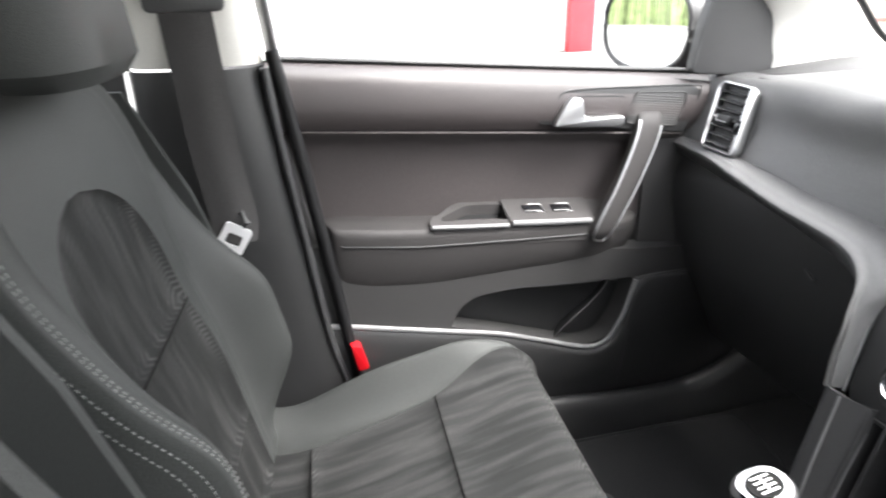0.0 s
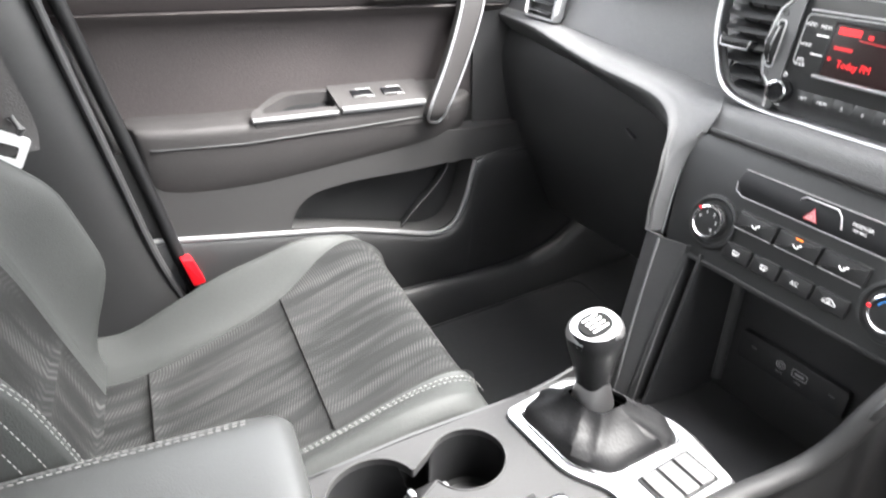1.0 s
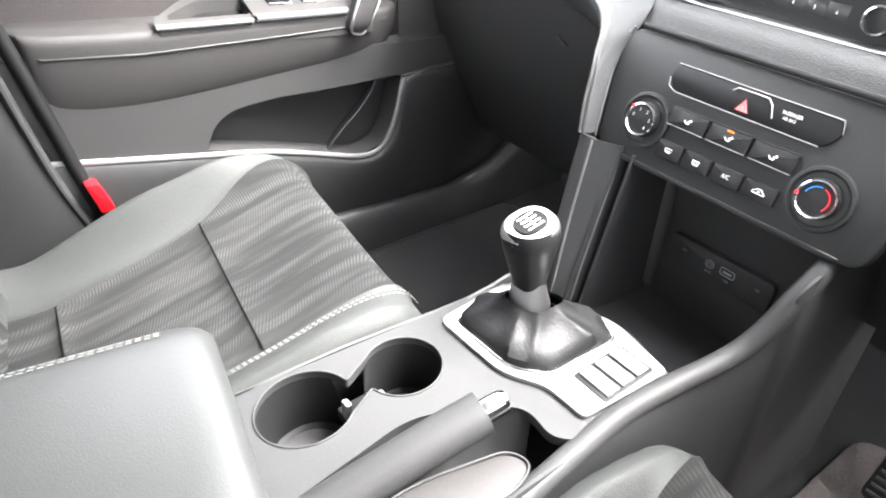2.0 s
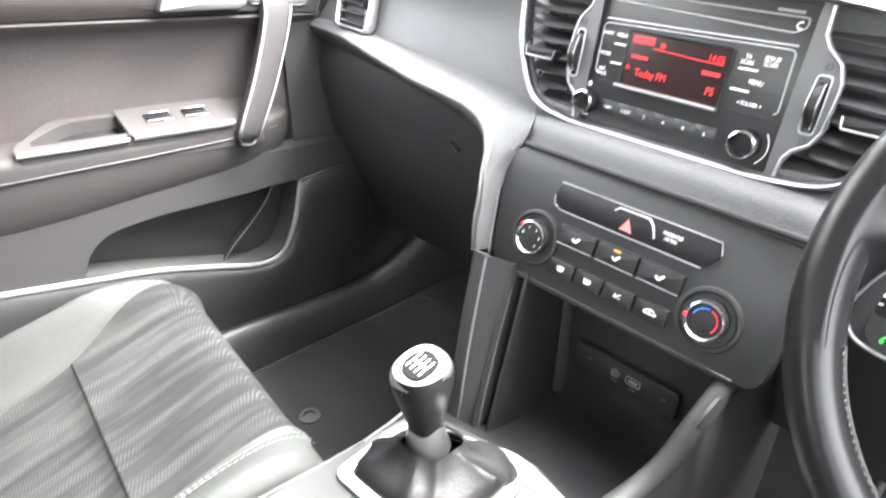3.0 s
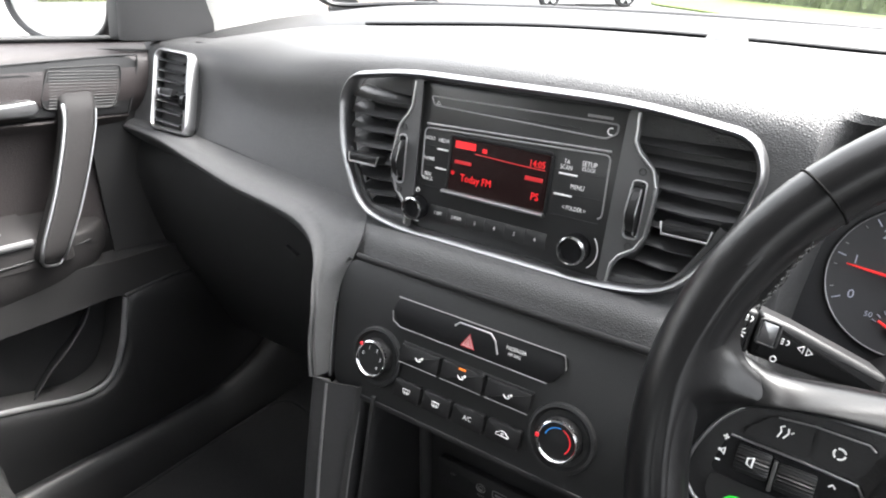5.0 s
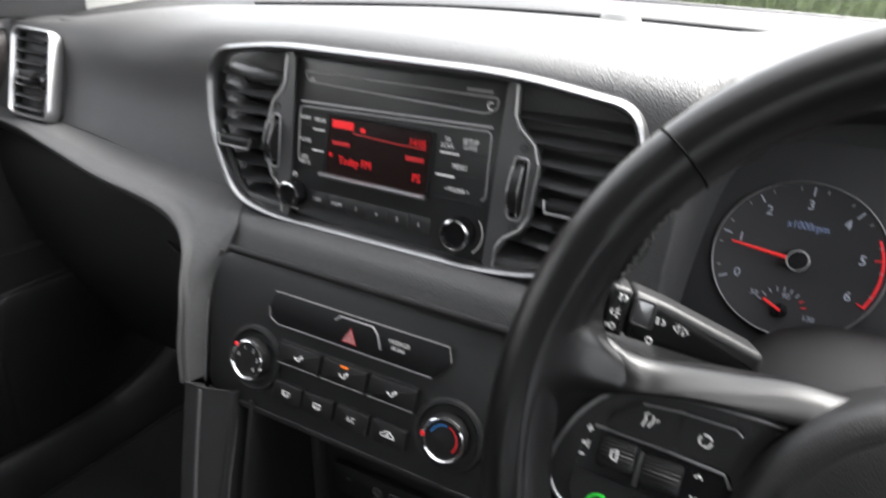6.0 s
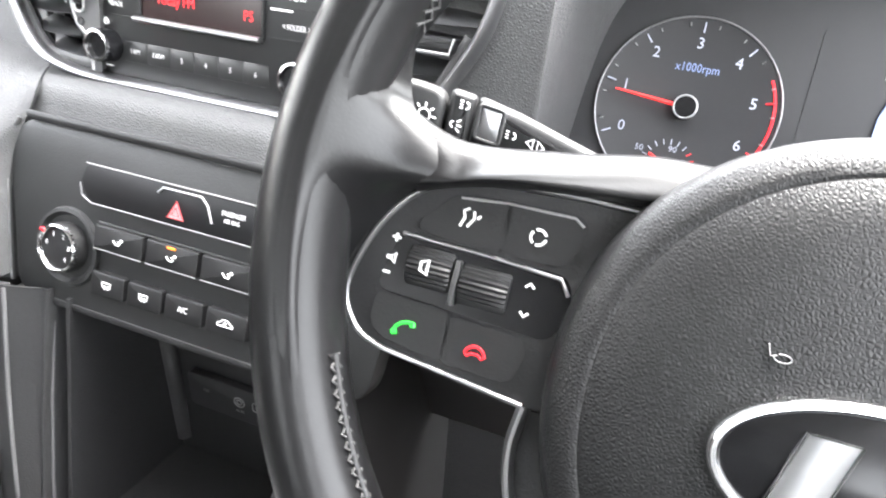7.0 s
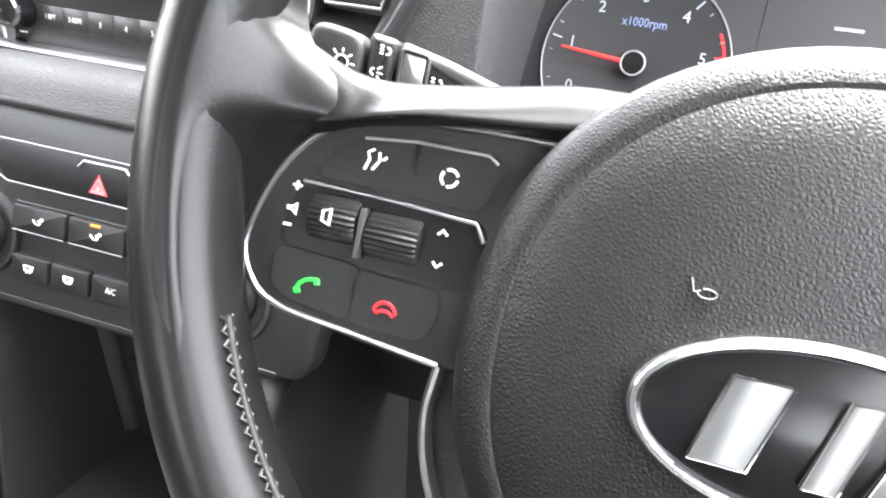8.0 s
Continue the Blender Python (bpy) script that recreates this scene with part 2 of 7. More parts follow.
def curve(pts, n, closed=False):
    """Catmull-Rom through the points, n steps a span."""
    p = [Vector(q) for q in pts]
    k = len(p)
    out = []
    for i in range(k if closed else k - 1):
        if closed:
            a, b, c, d = p[i - 1], p[i], p[(i + 1) % k], p[(i + 2) % k]
        else:
            b, c = p[i], p[i + 1]
            a = p[i - 1] if i else b * 2 - c
            d = p[i + 2] if i + 2 < k else c * 2 - b
        for j in range(n):
            t = j / n
            out.append(0.5 * (2 * b + (c - a) * t + (2 * a - 5 * b + 4 * c - d) * t * t + (3 * b - a - 3 * c + d) * t ** 3))
    if not closed:
        out.append(p[-1])
    return out


def fillet(pts, r, n=5):
    """Rounds the corners of a closed 2D outline; r: one radius or one a corner."""
    out = []
    k = len(pts)
    for i in range(k):
        rad = r[i] if isinstance(r, (list, tuple)) else r
        a, b, c = Vector(pts[i - 1]), Vector(pts[i]), Vector(pts[(i + 1) % k])
        da, dc = (a - b), (c - b)
        d = min(rad, da.length * 0.48, dc.length * 0.48)
        if d <= 1e-6:
            out.append(b)
            continue
        p, q = b + da.normalized() * d, b + dc.normalized() * d
        for j in range(n + 1):
            t = j / n
            out.append(p * (1 - t) ** 2 + b * 2 * t * (1 - t) + q * t * t)
    return out


def rect(u0, v0, u1, v1, r=0.0, n=4):
    return fillet([(u0, v0), (u1, v0), (u1, v1), (u0, v1)], r, n)


def oval(u, v, a, b, n=28, e=2.0):
    out = []
    for i in range(n):
        t = 2 * math.pi * i / n
        c, s = math.cos(t), math.sin(t)
        out.append(Vector((u + a * math.copysign(abs(c) ** (2 / e), c), v + b * math.copysign(abs(s) ** (2 / e), s))))
    return out


def grid_bm(rows, closed_u=False, bm=None):
    """Quads over rows of points. closed_u: each row is a ring."""
    bm = bm or bmesh.new()
    vs = [[bm.verts.new(p) for p in row] for row in rows]
    for r0, r1 in zip(vs, vs[1:]):
        k = len(r0)
        for i in range(k if closed_u else k - 1):
            j = (i + 1) % k
            bm.faces.new((r0[i], r0[j], r1[j], r1[i]))
    return bm


def sheet(rows, n=4, m=4, thick=0.0):
    """Smooth surface through a coarse net of points."""
    rows = [curve(r, n) for r in rows]
    cols = [curve(c, m) for c in zip(*rows)]
    bm = grid_bm([list(r) for r in zip(*cols)])
    if thick:
        bmesh.ops.recalc_face_normals(bm, faces=bm.faces)
        bmesh.ops.solidify(bm, geom=bm.faces[:], thickness=thick)
    return bm


def cap(bm, ring):
    try:
        bm.faces.new(ring)
    except ValueError:
        pass


def plate(outline, frame_m, w0, w1, bevel=0.0, bm=None, seg=2):
    """A flat piece with that outline, from w0 up to w1, its upper edge rounded."""
    bm = bm or bmesh.new()
    levels = [(0.0, w0)]
    if bevel:
        for j in range(seg + 1):
            a = math.pi / 2 * j / seg
            levels.append((bevel * (1 - math.cos(a)), w1 - bevel + bevel * math.sin(a)))
    else:
        levels.append((0.0, w1))
    rings = []
    k = len(outline)
    for inset, w in levels:
        ring = []
        for i, p in enumerate(outline):
            p = Vector((p[0], p[1]))
            e = Vector((outline[(i + 1) % k][0], outline[(i + 1) % k][1])) - Vector((outline[i - 1][0], outline[i - 1][1]))
            nrm = Vector((e.y, -e.x)).normalized() if e.length > 1e-9 else Vector((0, 0))
            q = p - nrm * inset
            ring.append(bm.verts.new(frame_m @ Vector((q.x, q.y, w))))
        rings.append(ring)
    for r0, r1 in zip(rings, rings[1:]):
        for i in range(k):
            j = (i + 1) % k
            bm.faces.new((r0[i], r0[j], r1[j], r1[i]))
    cap(bm, rings[0][::-1])
    cap(bm, rings[-1])
    return bm


def tube(path, ra, rb=None, up=(0, 0, 1), n=10, closed=False, ends=True, bm=None, taper=None):
    """A rod along the path; ra sideways, rb along up."""
    rb = rb or ra
    bm = bm or bmesh.new()
    p = [Vector(q) for q in path]
    k = len(p)
    up = Vector(up)
    rings = []
    for i in range(k):
        a, b = (p[i - 1], p[(i + 1) % k]) if closed else (p[max(0, i - 1)], p[min(k - 1, i + 1)])
        t = (b - a).normalized()
        s = t.cross(up)
        s = s.normalized() if s.length > 1e-6 else t.orthogonal().normalized()
        q = s.cross(t)
        f = taper[i] if taper else 1.0
        rings.append([bm.verts.new(p[i] + s * ra * f * math.cos(2 * math.pi * j / n) + q * rb * f * math.sin(2 * math.pi * j / n)) for j in range(n)])
    for i in range(k if closed else k - 1):
        r0, r1 = rings[i], rings[(i + 1) % k]
        for j in range(n):
            bm.faces.new((r0[j], r0[(j + 1) % n], r1[(j + 1) % n], r1[j]))
    if ends and not closed:
        cap(bm, rings[0][::-1])
        cap(bm, rings[-1])
    return bm


def on(frame_m, pts, w=0.0):
    return [frame_m @ Vector((p[0], p[1], p[2] if len(p) > 2 else w)) for p in pts]


def normal_of(frame_m):
    return frame_m.to_3x3() @ Vector((0, 0, 1))


def lathe(profile, frame_m, n=32, bm=None, knurl=0.0):
    """Turned round the frame's w axis: profile of (radius, w)."""
    bm = bm or bmesh.new()
    rings = []
    for r, w in profile:
        rings.append([bm.verts.new(frame_m @ Vector(((r + (knurl if i % 2 else 0) * (r > 0.004)) * math.cos(2 * math.pi * i / n), (r + (knurl if i % 2 else 0) * (r > 0.004)) * math.sin(2 * math.pi * i / n), w))) for i in range(n)])
    for r0, r1 in zip(rings, rings[1:]):
        for i in range(n):
            j = (i + 1) % n
            bm.faces.new((r0[i], r0[j], r1[j], r1[i]))
    cap(bm, rings[0][::-1])
    cap(bm, rings[-1])
    return bm


def box(lo, hi, bevel=0.0, frame_m=None, bm=None):
    bm2 = bmesh.new()
    lo, hi = Vector(lo), Vector(hi)
    bmesh.ops.create_cube(bm2, size=1.0, matrix=Matrix.Translation((lo + hi) / 2) @ Matrix.Diagonal((*(hi - lo), 1)))
    if bevel:
        bmesh.ops.bevel(bm2, geom=bm2.edges[:], offset=bevel, segments=2, affect="EDGES", profile=0.5)
    if frame_m:
        bm2.transform(frame_m)
    if bm is None:
        return bm2
    me = bpy.data.meshes.new("tmp")
    bm2.to_mesh(me)
    bm2.free()
    bm.from_mesh(me)
    bpy.data.meshes.remove(me)
    return bm


def holed(outer, holes, frame_m, w0, w1):
    """A flat slab with holes right through it."""
    bm = bmesh.new()
    tops, edges = [], []
    for loop in [outer, *holes]:
        vs = [bm.verts.new(frame_m @ Vector((p[0], p[1], w1))) for p in loop]
        es = [bm.edges.new((vs[i], vs[(i + 1) % len(vs)])) for i in range(len(vs))]
        tops.append(vs)
        edges += es
    bmesh.ops.triangle_fill(bm, use_beauty=True, use_dissolve=False, edges=edges)
    for loop, vs in zip([outer, *holes], tops):
        low = [bm.verts.new(frame_m @ Vector((p[0], p[1], w0))) for p in loop]
        k = len(vs)
        for i in range(k):
            j = (i + 1) % k
            bm.faces.new((vs[i], vs[j], low[j], low[i]))
    return bm


def lettering(words, height, frame_m, u, v, w, mat, parent, name="lettering", turn=0.0, align="CENTER", squash=1.0):
    """Raised print with the built-in font; height is that of a capital."""
    c = bpy.data.curves.new("words", "FONT")
    c.body, c.align_x, c.align_y, c.size, c.extrude = words, align, "CENTER", height / 0.7, 0.02 * height
    c.resolution_u = 2
    tmp = bpy.data.objects.new("words", c)
    me = bpy.data.meshes.new_from_object(tmp)
    bpy.data.objects.remove(tmp)
    bm = bmesh.new()
    bm.from_mesh(me)
    bpy.data.meshes.remove(me)
    bpy.data.curves.remove(c)
    bm.transform(frame_m @ Matrix.Translation((u, v, w)) @ Matrix.Rotation(radians(turn), 4, "Z") @ Matrix.Diagonal((squash, 1, 1, 1)))
    return part(name, bm, mat, parent, smooth=False)


def strokes(lines, width, frame_m, w, mat, parent, name="symbol", thick=0.0006, size=1.0):
    """A small printed sign made of thin bars along lines of (u, v)."""
    bm = bmesh.new()
    us, vs = [p[0] for l in lines for p in l], [p[1] for l in lines for p in l]
    cu, cv_ = (min(us) + max(us)) / 2, (min(vs) + max(vs)) / 2
    lines = [[(cu + (p[0] - cu) * size, cv_ + (p[1] - cv_) * size) for p in l] for l in lines]
    for line in lines:
        pts = on(frame_m, line, w)
        closed = (pts[0] - pts[-1]).length < 1e-6
        tube(pts[:-1] if closed else pts, width / 2, thick, up=normal_of(frame_m), n=6, closed=closed, bm=bm)
    return part(name, bm, mat, parent, smooth=False)


def arc(u, v, r, a0, a1, n=12):
    return [(u + r * math.cos(radians(a0 + (a1 - a0) * i / n)), v + r * math.sin(radians(a0 + (a1 - a0) * i / n))) for i in range(n + 1)]


def dashes(path, length, gap, r, up, bm=None):
    """Stitches: short rods along a path."""
    bm = bm or bmesh.new()
    p = [Vector(q) for q in path]
    acc, i, pos = 0.0, 0, p[0].copy()
    total = sum((b - a).length for a, b in zip(p, p[1:]))

    def at(d):
        for a, b in zip(p, p[1:]):
            l = (b - a).length
            if d <= l:
                return a + (b - a) * (d / max(l, 1e-9))
            d -= l
        return p[-1].copy()

    d = 0.0
    while d + length < total:
        tube([at(d), at(d + length / 2), at(d + length)], r, r, up=up, n=5, bm=bm)
        d += length + gap
    return bm


# ---- the car's shell ----
floor = solo("floor", box((-0.86, -1.95, 0.02), (0.86, 0.75, 0.11), 0.004), M_CARPET, (0, -0.5, 0.02), "black carpeted car floor", "floor", kind="structure")
bulkhead = solo("wall_front", sheet([[(-0.86, 0.60, 0.11), (0, 0.60, 0.11), (0.86, 0.60, 0.11)], [(-0.86, 0.66, 0.30), (0, 0.66, 0.30), (0.86, 0.66, 0.30)], [(-0.86, 0.68, 0.93), (0, 0.68, 0.93), (0.86, 0.68, 0.93)]], 2, 3, 0.01),
                M_CARPET, (0, 0.6, 0.1), "black carpeted footwell bulkhead", "wall", kind="structure")
roof = solo("ceiling", sheet([[(x, y, 1.40 - 0.10 * abs(x / 0.62) ** 3 - 0.05 * ((y + 0.9) / 0.9) ** 2) for x in (-0.62, -0.4, 0, 0.4, 0.62)] for y in (-1.9, -1.2, -0.6, -0.12)], 3, 3, 0.03),
            M_ROOF, (0, -0.9, 1.4), "pale grey cloth headliner", "ceiling", kind="structure")
for sgn, nm in ((-1, "wall_left"), (1, "wall_right")):
    rail = tube([(sgn * 0.80, -0.46, 1.02), (sgn * 0.66, -0.3, 1.30), (sgn * 0.63, -0.9, 1.33), (sgn * 0.64, -1.6, 1.29), (sgn * 0.72, -1.95, 1.02)][1:], 0.04, 0.03, n=10)
    solo(nm, rail, M_PILLAR, (sgn * 0.64, -0.9, 1.25), "pale grey roof rail trim", "roof rail", kind="structure")
rear = holed([(-0.86, 0.02), (0.86, 0.02), (0.8, 0.95), (0.62, 1.34), (-0.62, 1.34), (-0.8, 0.95)], [[(-0.6, 0.98), (0.6, 0.98), (0.52, 1.26), (-0.52, 1.26)]],
             Matrix.Translation((0, -1.95, 0)) @ Matrix.Rotation(radians(90), 4, "X"), -0.04, 0.0)
solo("wall_rear", rear, M_DASHLOW, (0, -1.95, 0.02), "dark plain tailgate trim", "wall", kind="structure")

# windscreen with its black border and the two front pillars
WS = [[(-0.74, 0.62, 0.944), (-0.5, 0.665, 0.959), (0, 0.69, 0.967), (0.5, 0.665, 0.959), (0.74, 0.62, 0.944)],
      [(-0.66, 0.28, 1.15), (-0.4, 0.32, 1.17), (0, 0.34, 1.18), (0.4, 0.32, 1.17), (0.66, 0.28, 1.15)],
      [(-0.57, -0.12, 1.33), (-0.35, -0.11, 1.36), (0, -0.10, 1.37), (0.35, -0.11, 1.36), (0.57, -0.12, 1.33)]]
screen = solo("windscreen", sheet(WS, 5, 5, 0.005), M_GLASS, (0, 0.6, 0.95), "clear curved car windscreen", "windscreen", kind="structure")
screen.visible_shadow = False
solo("trim", tube(curve([(-0.60, 0.20, 1.20), (-0.668, 0.44, 1.045), (-0.692, 0.545, 0.975), (-0.685, 0.615, 0.950), *WS[0][1:-1], (0.685, 0.615, 0.950), (0.692, 0.545, 0.975), (0.668, 0.44, 1.045), (0.60, 0.20, 1.20)], 8), 0.009, 0.005), M_BLACK, (0, 0.6, 0.95), "black seal along the windscreen's foot", "trim", kind="structure")
for sgn in (-1, 1):
    pil = sheet([[(sgn * a, b, z) for a, b in r] for z, r in ((0.88, ((0.79, 0.345), (0.755, 0.355), (0.735, 0.47), (0.745, 0.64), (0.79, 0.70))), (0.95, ((0.785, 0.335), (0.75, 0.345), (0.725, 0.44), (0.735, 0.60), (0.78, 0.635))), (1.045, ((0.765, 0.30), (0.73, 0.312), (0.70, 0.37), (0.71, 0.455), (0.755, 0.49))), (1.18, ((0.72, 0.04), (0.68, 0.075), (0.65, 0.14), (0.655, 0.23), (0.70, 0.27))), (1.33, ((0.63, -0.20), (0.59, -0.17), (0.565, -0.13), (0.565, -0.09), (0.60, -0.06))))], 5, 5, 0.005)
    solo("pillar", pil, M_PILLAR, (sgn * 0.74, 0.45, 0.9), "pale grey front pillar trim beside the windscreen", "pillar", kind="structure")

# ---- passenger door ----
DX = -0.755
door = thing("door_1", (-0.8, -0.15, 0.12), "closed front passenger door, dark trim with armrest and pocket", "door", kind="structure")


def belt(y):
    return 0.942 - 0.075 * (y + 0.25)


def seam(y):
    return 0.842 - 0.08 * (y + 0.385)


ys = (-0.70, -0.60, -0.35, -0.1, 0.1, 0.24)
part("outer_panel", box((-0.93, -0.72, 0.10), (-0.86, 0.42, 0.90), 0.02), M_DASHLOW, door)
part("upper_trim", sheet([[(x + o * 0.004, y, belt(y) + dz) for y in ys] for x, dz, o in ((-0.875, -0.005, 0), (-0.83, 0.0, 0), (-0.79, -0.004, 0), (-0.762, -0.02, 0), (-0.752, -0.05, 0), (-0.752, -0.085, 0), (-0.764, -0.109, 0))], 6, 3, 0.004), M_DOORSOFT, door, "soft dark grey vinyl top, tinted with a red reflection")
part("window_seal", tube([(-0.80, y, belt(y) + 0.003) for y in ys], 0.006, 0.005), M_BLACK, door, "black rubber window seal")
part("insert", sheet([[(x, y, seam(y) * a + (0.64 - 0.03 * (y + 0.3)) * (1 - a)) for y in (-0.70, -0.5, -0.2, 0.0, 0.16)] for x, a in ((-0.758, 1.0), (-0.764, 0.97), (-0.784, 0.88), (-0.792, 0.75), (-0.796, 0.4), (-0.792, -0.15))], 5, 4, 0.004), M_DOORCLOTH, door, "dark woven cloth insert")
part("front_trim", sheet([[(-0.785, 0.10, z), (-0.772, 0.18, z - 0.006), (-0.768, 0.30, z - 0.02), (-0.77, 0.70, z - 0.05)] for z in (0.905, 0.83, 0.70, 0.56, 0.47)], 4, 4, 0.004), M_BAND, door, "dark grained trim at the hinge side")
# armrest: padded body, raised cap with grip cup and switches
sec = [(-0.80, 0.012), (-0.775, 0.006), (-0.748, 0.004), (-0.731, -0.001), (-0.727, -0.022), (-0.733, -0.082), (-0.750, -0.130), (-0.795, -0.160)]
st = [(-0.568, 0.30, 0.684), (-0.558, 0.72, 0.683), (-0.535, 0.95, 0.680), (-0.40, 1.0, 0.664), (-0.2, 1.0, 0.648), (-0.03, 0.97, 0.635), (0.045, 0.80, 0.630), (0.085, 0.40, 0.626)]


def arm_at(x, dz, y, k, z):
    return (-0.80 + (x + 0.80) * k, y, z + dz * (0.35 + 0.65 * k) * (1.0 if dz > 0 else 1.0 - 0.36 * max(0, (y + 0.45) / 0.5)))


arm = part("armrest", sheet([[arm_at(x, dz, y, k, z) for x, dz in sec] for y, k, z in st], 4, 5, 0.004), M_ARMREST, door, "padded dark vinyl armrest")
part("seam_line", tube([arm_at(-0.7255, -0.030, y, k, z) for y, k, z in st[1:-1]], 0.0016, 0.0016), M_BLACK, arm, "fine dark seam")


cap_frame = Matrix(((1, 0, 0, 0), (0, 1, 0, 0), (-0.40, -0.085, 1, 0.3356), (0, 0, 0, 1)))
cap_rim = fillet([(-0.795, -0.305), (-0.795, 0.030), (-0.7275, 0.010), (-0.7275, -0.375), (-0.745, -0.372)], [0.03, 0.02, 0.01, 0.008, 0.02])
cup_rim = fillet([(-0.783, -0.292), (-0.783, -0.218), (-0.742, -0.218), (-0.742, -0.352), (-0.752, -0.348)], [0.02, 0.006, 0.006, 0.006, 0.012])
part("cap", holed(cap_rim, [cup_rim], cap_frame, -0.028, 0.012), M_ARMREST, arm, "raised dark plastic cap of the armrest")
# Shallow plate kept black so that the grip reads as a shaded hollow.
part("cup_bottom", plate(cup_rim, cap_frame, -0.014, -0.008), M_CUP, arm, "bottom plate of the hand grip, recess shade coloured in")
part("cup_edge", tube(on(cap_frame, [(-0.7270, -0.374), (-0.7262, -0.30), (-0.7265, -0.222)], 0.011), 0.0042, 0.0042, n=10), M_LIP, arm, "satin silver edge of the hand grip")
part("cup_edge", tube(on(cap_frame, curve([(-0.740, -0.372, 0), (-0.768, -0.345, 0), (-0.790, -0.300, 0), (-0.791, -0.222, 0)], 4), 0.012), 0.0040, 0.0030, n=8), M_LIP, arm, "satin silver edge of the hand grip")
part("cup_edge", tube(on(cap_frame, [(-0.783, -0.217), (-0.742, -0.217)], 0.0125), 0.0020, n=8), M_GLOSS, arm)
part("switch_panel", plate(fillet([(-0.790, -0.214), (-0.790, -0.035), (-0.7275, -0.042), (-0.7275, -0.214)], 0.004), cap_frame, 0.010, 0.0165, 0.003), M_ARMREST, arm, "dark window switch panel")
part("silver_edge", tube(on(cap_frame, [(-0.7262, -0.214), (-0.7255, -0.13), (-0.7262, -0.046)], 0.0145), 0.0040, 0.0060, n=10), M_LIP, arm, "satin silver edge")
for y in (-0.160, -0.098):
    part("switch", plate(rect(-0.770, y - 0.020, -0.752, y + 0.020, 0.003), cap_frame, 0.014, 0.0195, 0.0015), M_GLOSS, arm, "black window switch")
    part("switch_edge", tube(on(cap_frame, [(-0.772, y - 0.006), (-0.772, y + 0.022), (-0.750, y + 0.022), (-0.750, y + 0.008)], 0.0185), 0.0007), M_CHEEK, arm)
# grab handle: a flat bar that bends into the door at its top
bar = curve([(-0.800, 0.078, 0.838), (-0.772, 0.078, 0.842), (-0.750, 0.074, 0.828), (-0.739, 0.058, 0.785), (-0.729, 0.018, 0.700), (-0.724, -0.022, 0.630), (-0.732, -0.031, 0.612)], 6)
wide = [0.030 - 0.0105 * i / (len(bar) - 1) for i in range(len(bar))]


def bar_rings(k, d, e=3.6, n=28):
    rows_b = []
    for i, p in enumerate(bar):
        t = (bar[min(i + 1, len(bar) - 1)] - bar[max(i - 1, 0)]).normalized()
        sv = Vector((0, 1, 0)) - t * t.y
        sv = (sv - t * sv.dot(t)).normalized()
        nv = sv.cross(t).normalized()
        nv = nv if nv.x > 0 or i < 6 and nv.z > 0 else -nv
        rows_b.append([p + sv * q.x * wide[i] * k + nv * q.y * d for q in oval(0, 0, 1, 1, n, e)])
    return rows_b


bb = grid_bm(bar_rings(1.0, 0.0125), True)
bmesh.ops.holes_fill(bb, edges=[e for e in bb.edges if e.is_boundary])
grip = part("grab_handle", bb, M_ARMREST, door, "flat dark grey grab handle")
edge_pts = {1: [], -1: []}
for i in range(13, len(bar) - 3):
    p, t = bar[i], (bar[i + 1] - bar[i - 1]).normalized()
    sv = (Vector((0, 1, 0)) - t * t.y).normalized()
    nv = sv.cross(t)
    nv = nv if nv.x > 0 else -nv
    for sg in (1, -1):
        edge_pts[sg].append(p + sv * sg * wide[i] * 0.90 + nv * 0.0115)
part("handle_trim", tube(edge_pts[-1], 0.0034, 0.0030, up=(1, 0, 0), n=8), M_SATIN, grip, "bright satin silver strip")
part("handle_trim", tube(edge_pts[1], 0.0018, 0.0020, up=(1, 0, 0), n=8), M_SATIN, grip, "bright satin silver strip")
low_l, low_r = edge_pts[-1][-1], edge_pts[1][-1]
part("handle_trim", tube(curve([low_l, low_l.lerp(low_r, 0.2) + Vector((-0.001, -0.002, -0.008)), low_l.lerp(low_r, 0.8) + Vector((-0.001, -0.002, -0.008)), low_r], 4), 0.0022, n=8), M_SATIN, grip, "bright satin silver strip")
# release lever in its dish and the patterned panel
SF = side((-0.752, 0, 0))
part("lever_panel", plate(fillet([(-0.160, 0.838), (-0.02, 0.821), (0.157, 0.799), (0.189, 0.880), (0.172, 0.890), (0.035, 0.894), (-0.092, 0.895), (-0.118, 0.882)], [0.012, 0.01, 0.004, 0.012, 0.01, 0.02, 0.02, 0.012]), side((-0.758, 0, 0)), -0.01, 0.004, 0.002), M_DOORLOW, door, "dark plastic panel round the release lever")
part("panel_line", tube([(-0.7535, p[0], p[1]) for p in curve([(-0.145, 0.852, 0), (-0.118, 0.884, 0), (-0.092, 0.8965, 0), (0.035, 0.8955, 0), (0.170, 0.8915, 0), (0.189, 0.882, 0), (0.175, 0.84, 0), (0.158, 0.799, 0)], 4)], 0.0018), M_BLACK, door)
part("lever_recess", plate(fillet([(-0.118, 0.840), (0.012, 0.830), (0.030, 0.868), (0.018, 0.880), (-0.085, 0.886)], 0.010), side((-0.758, 0, 0)), 0.0, 0.0052), M_BLACK, door, "dark lever recess")
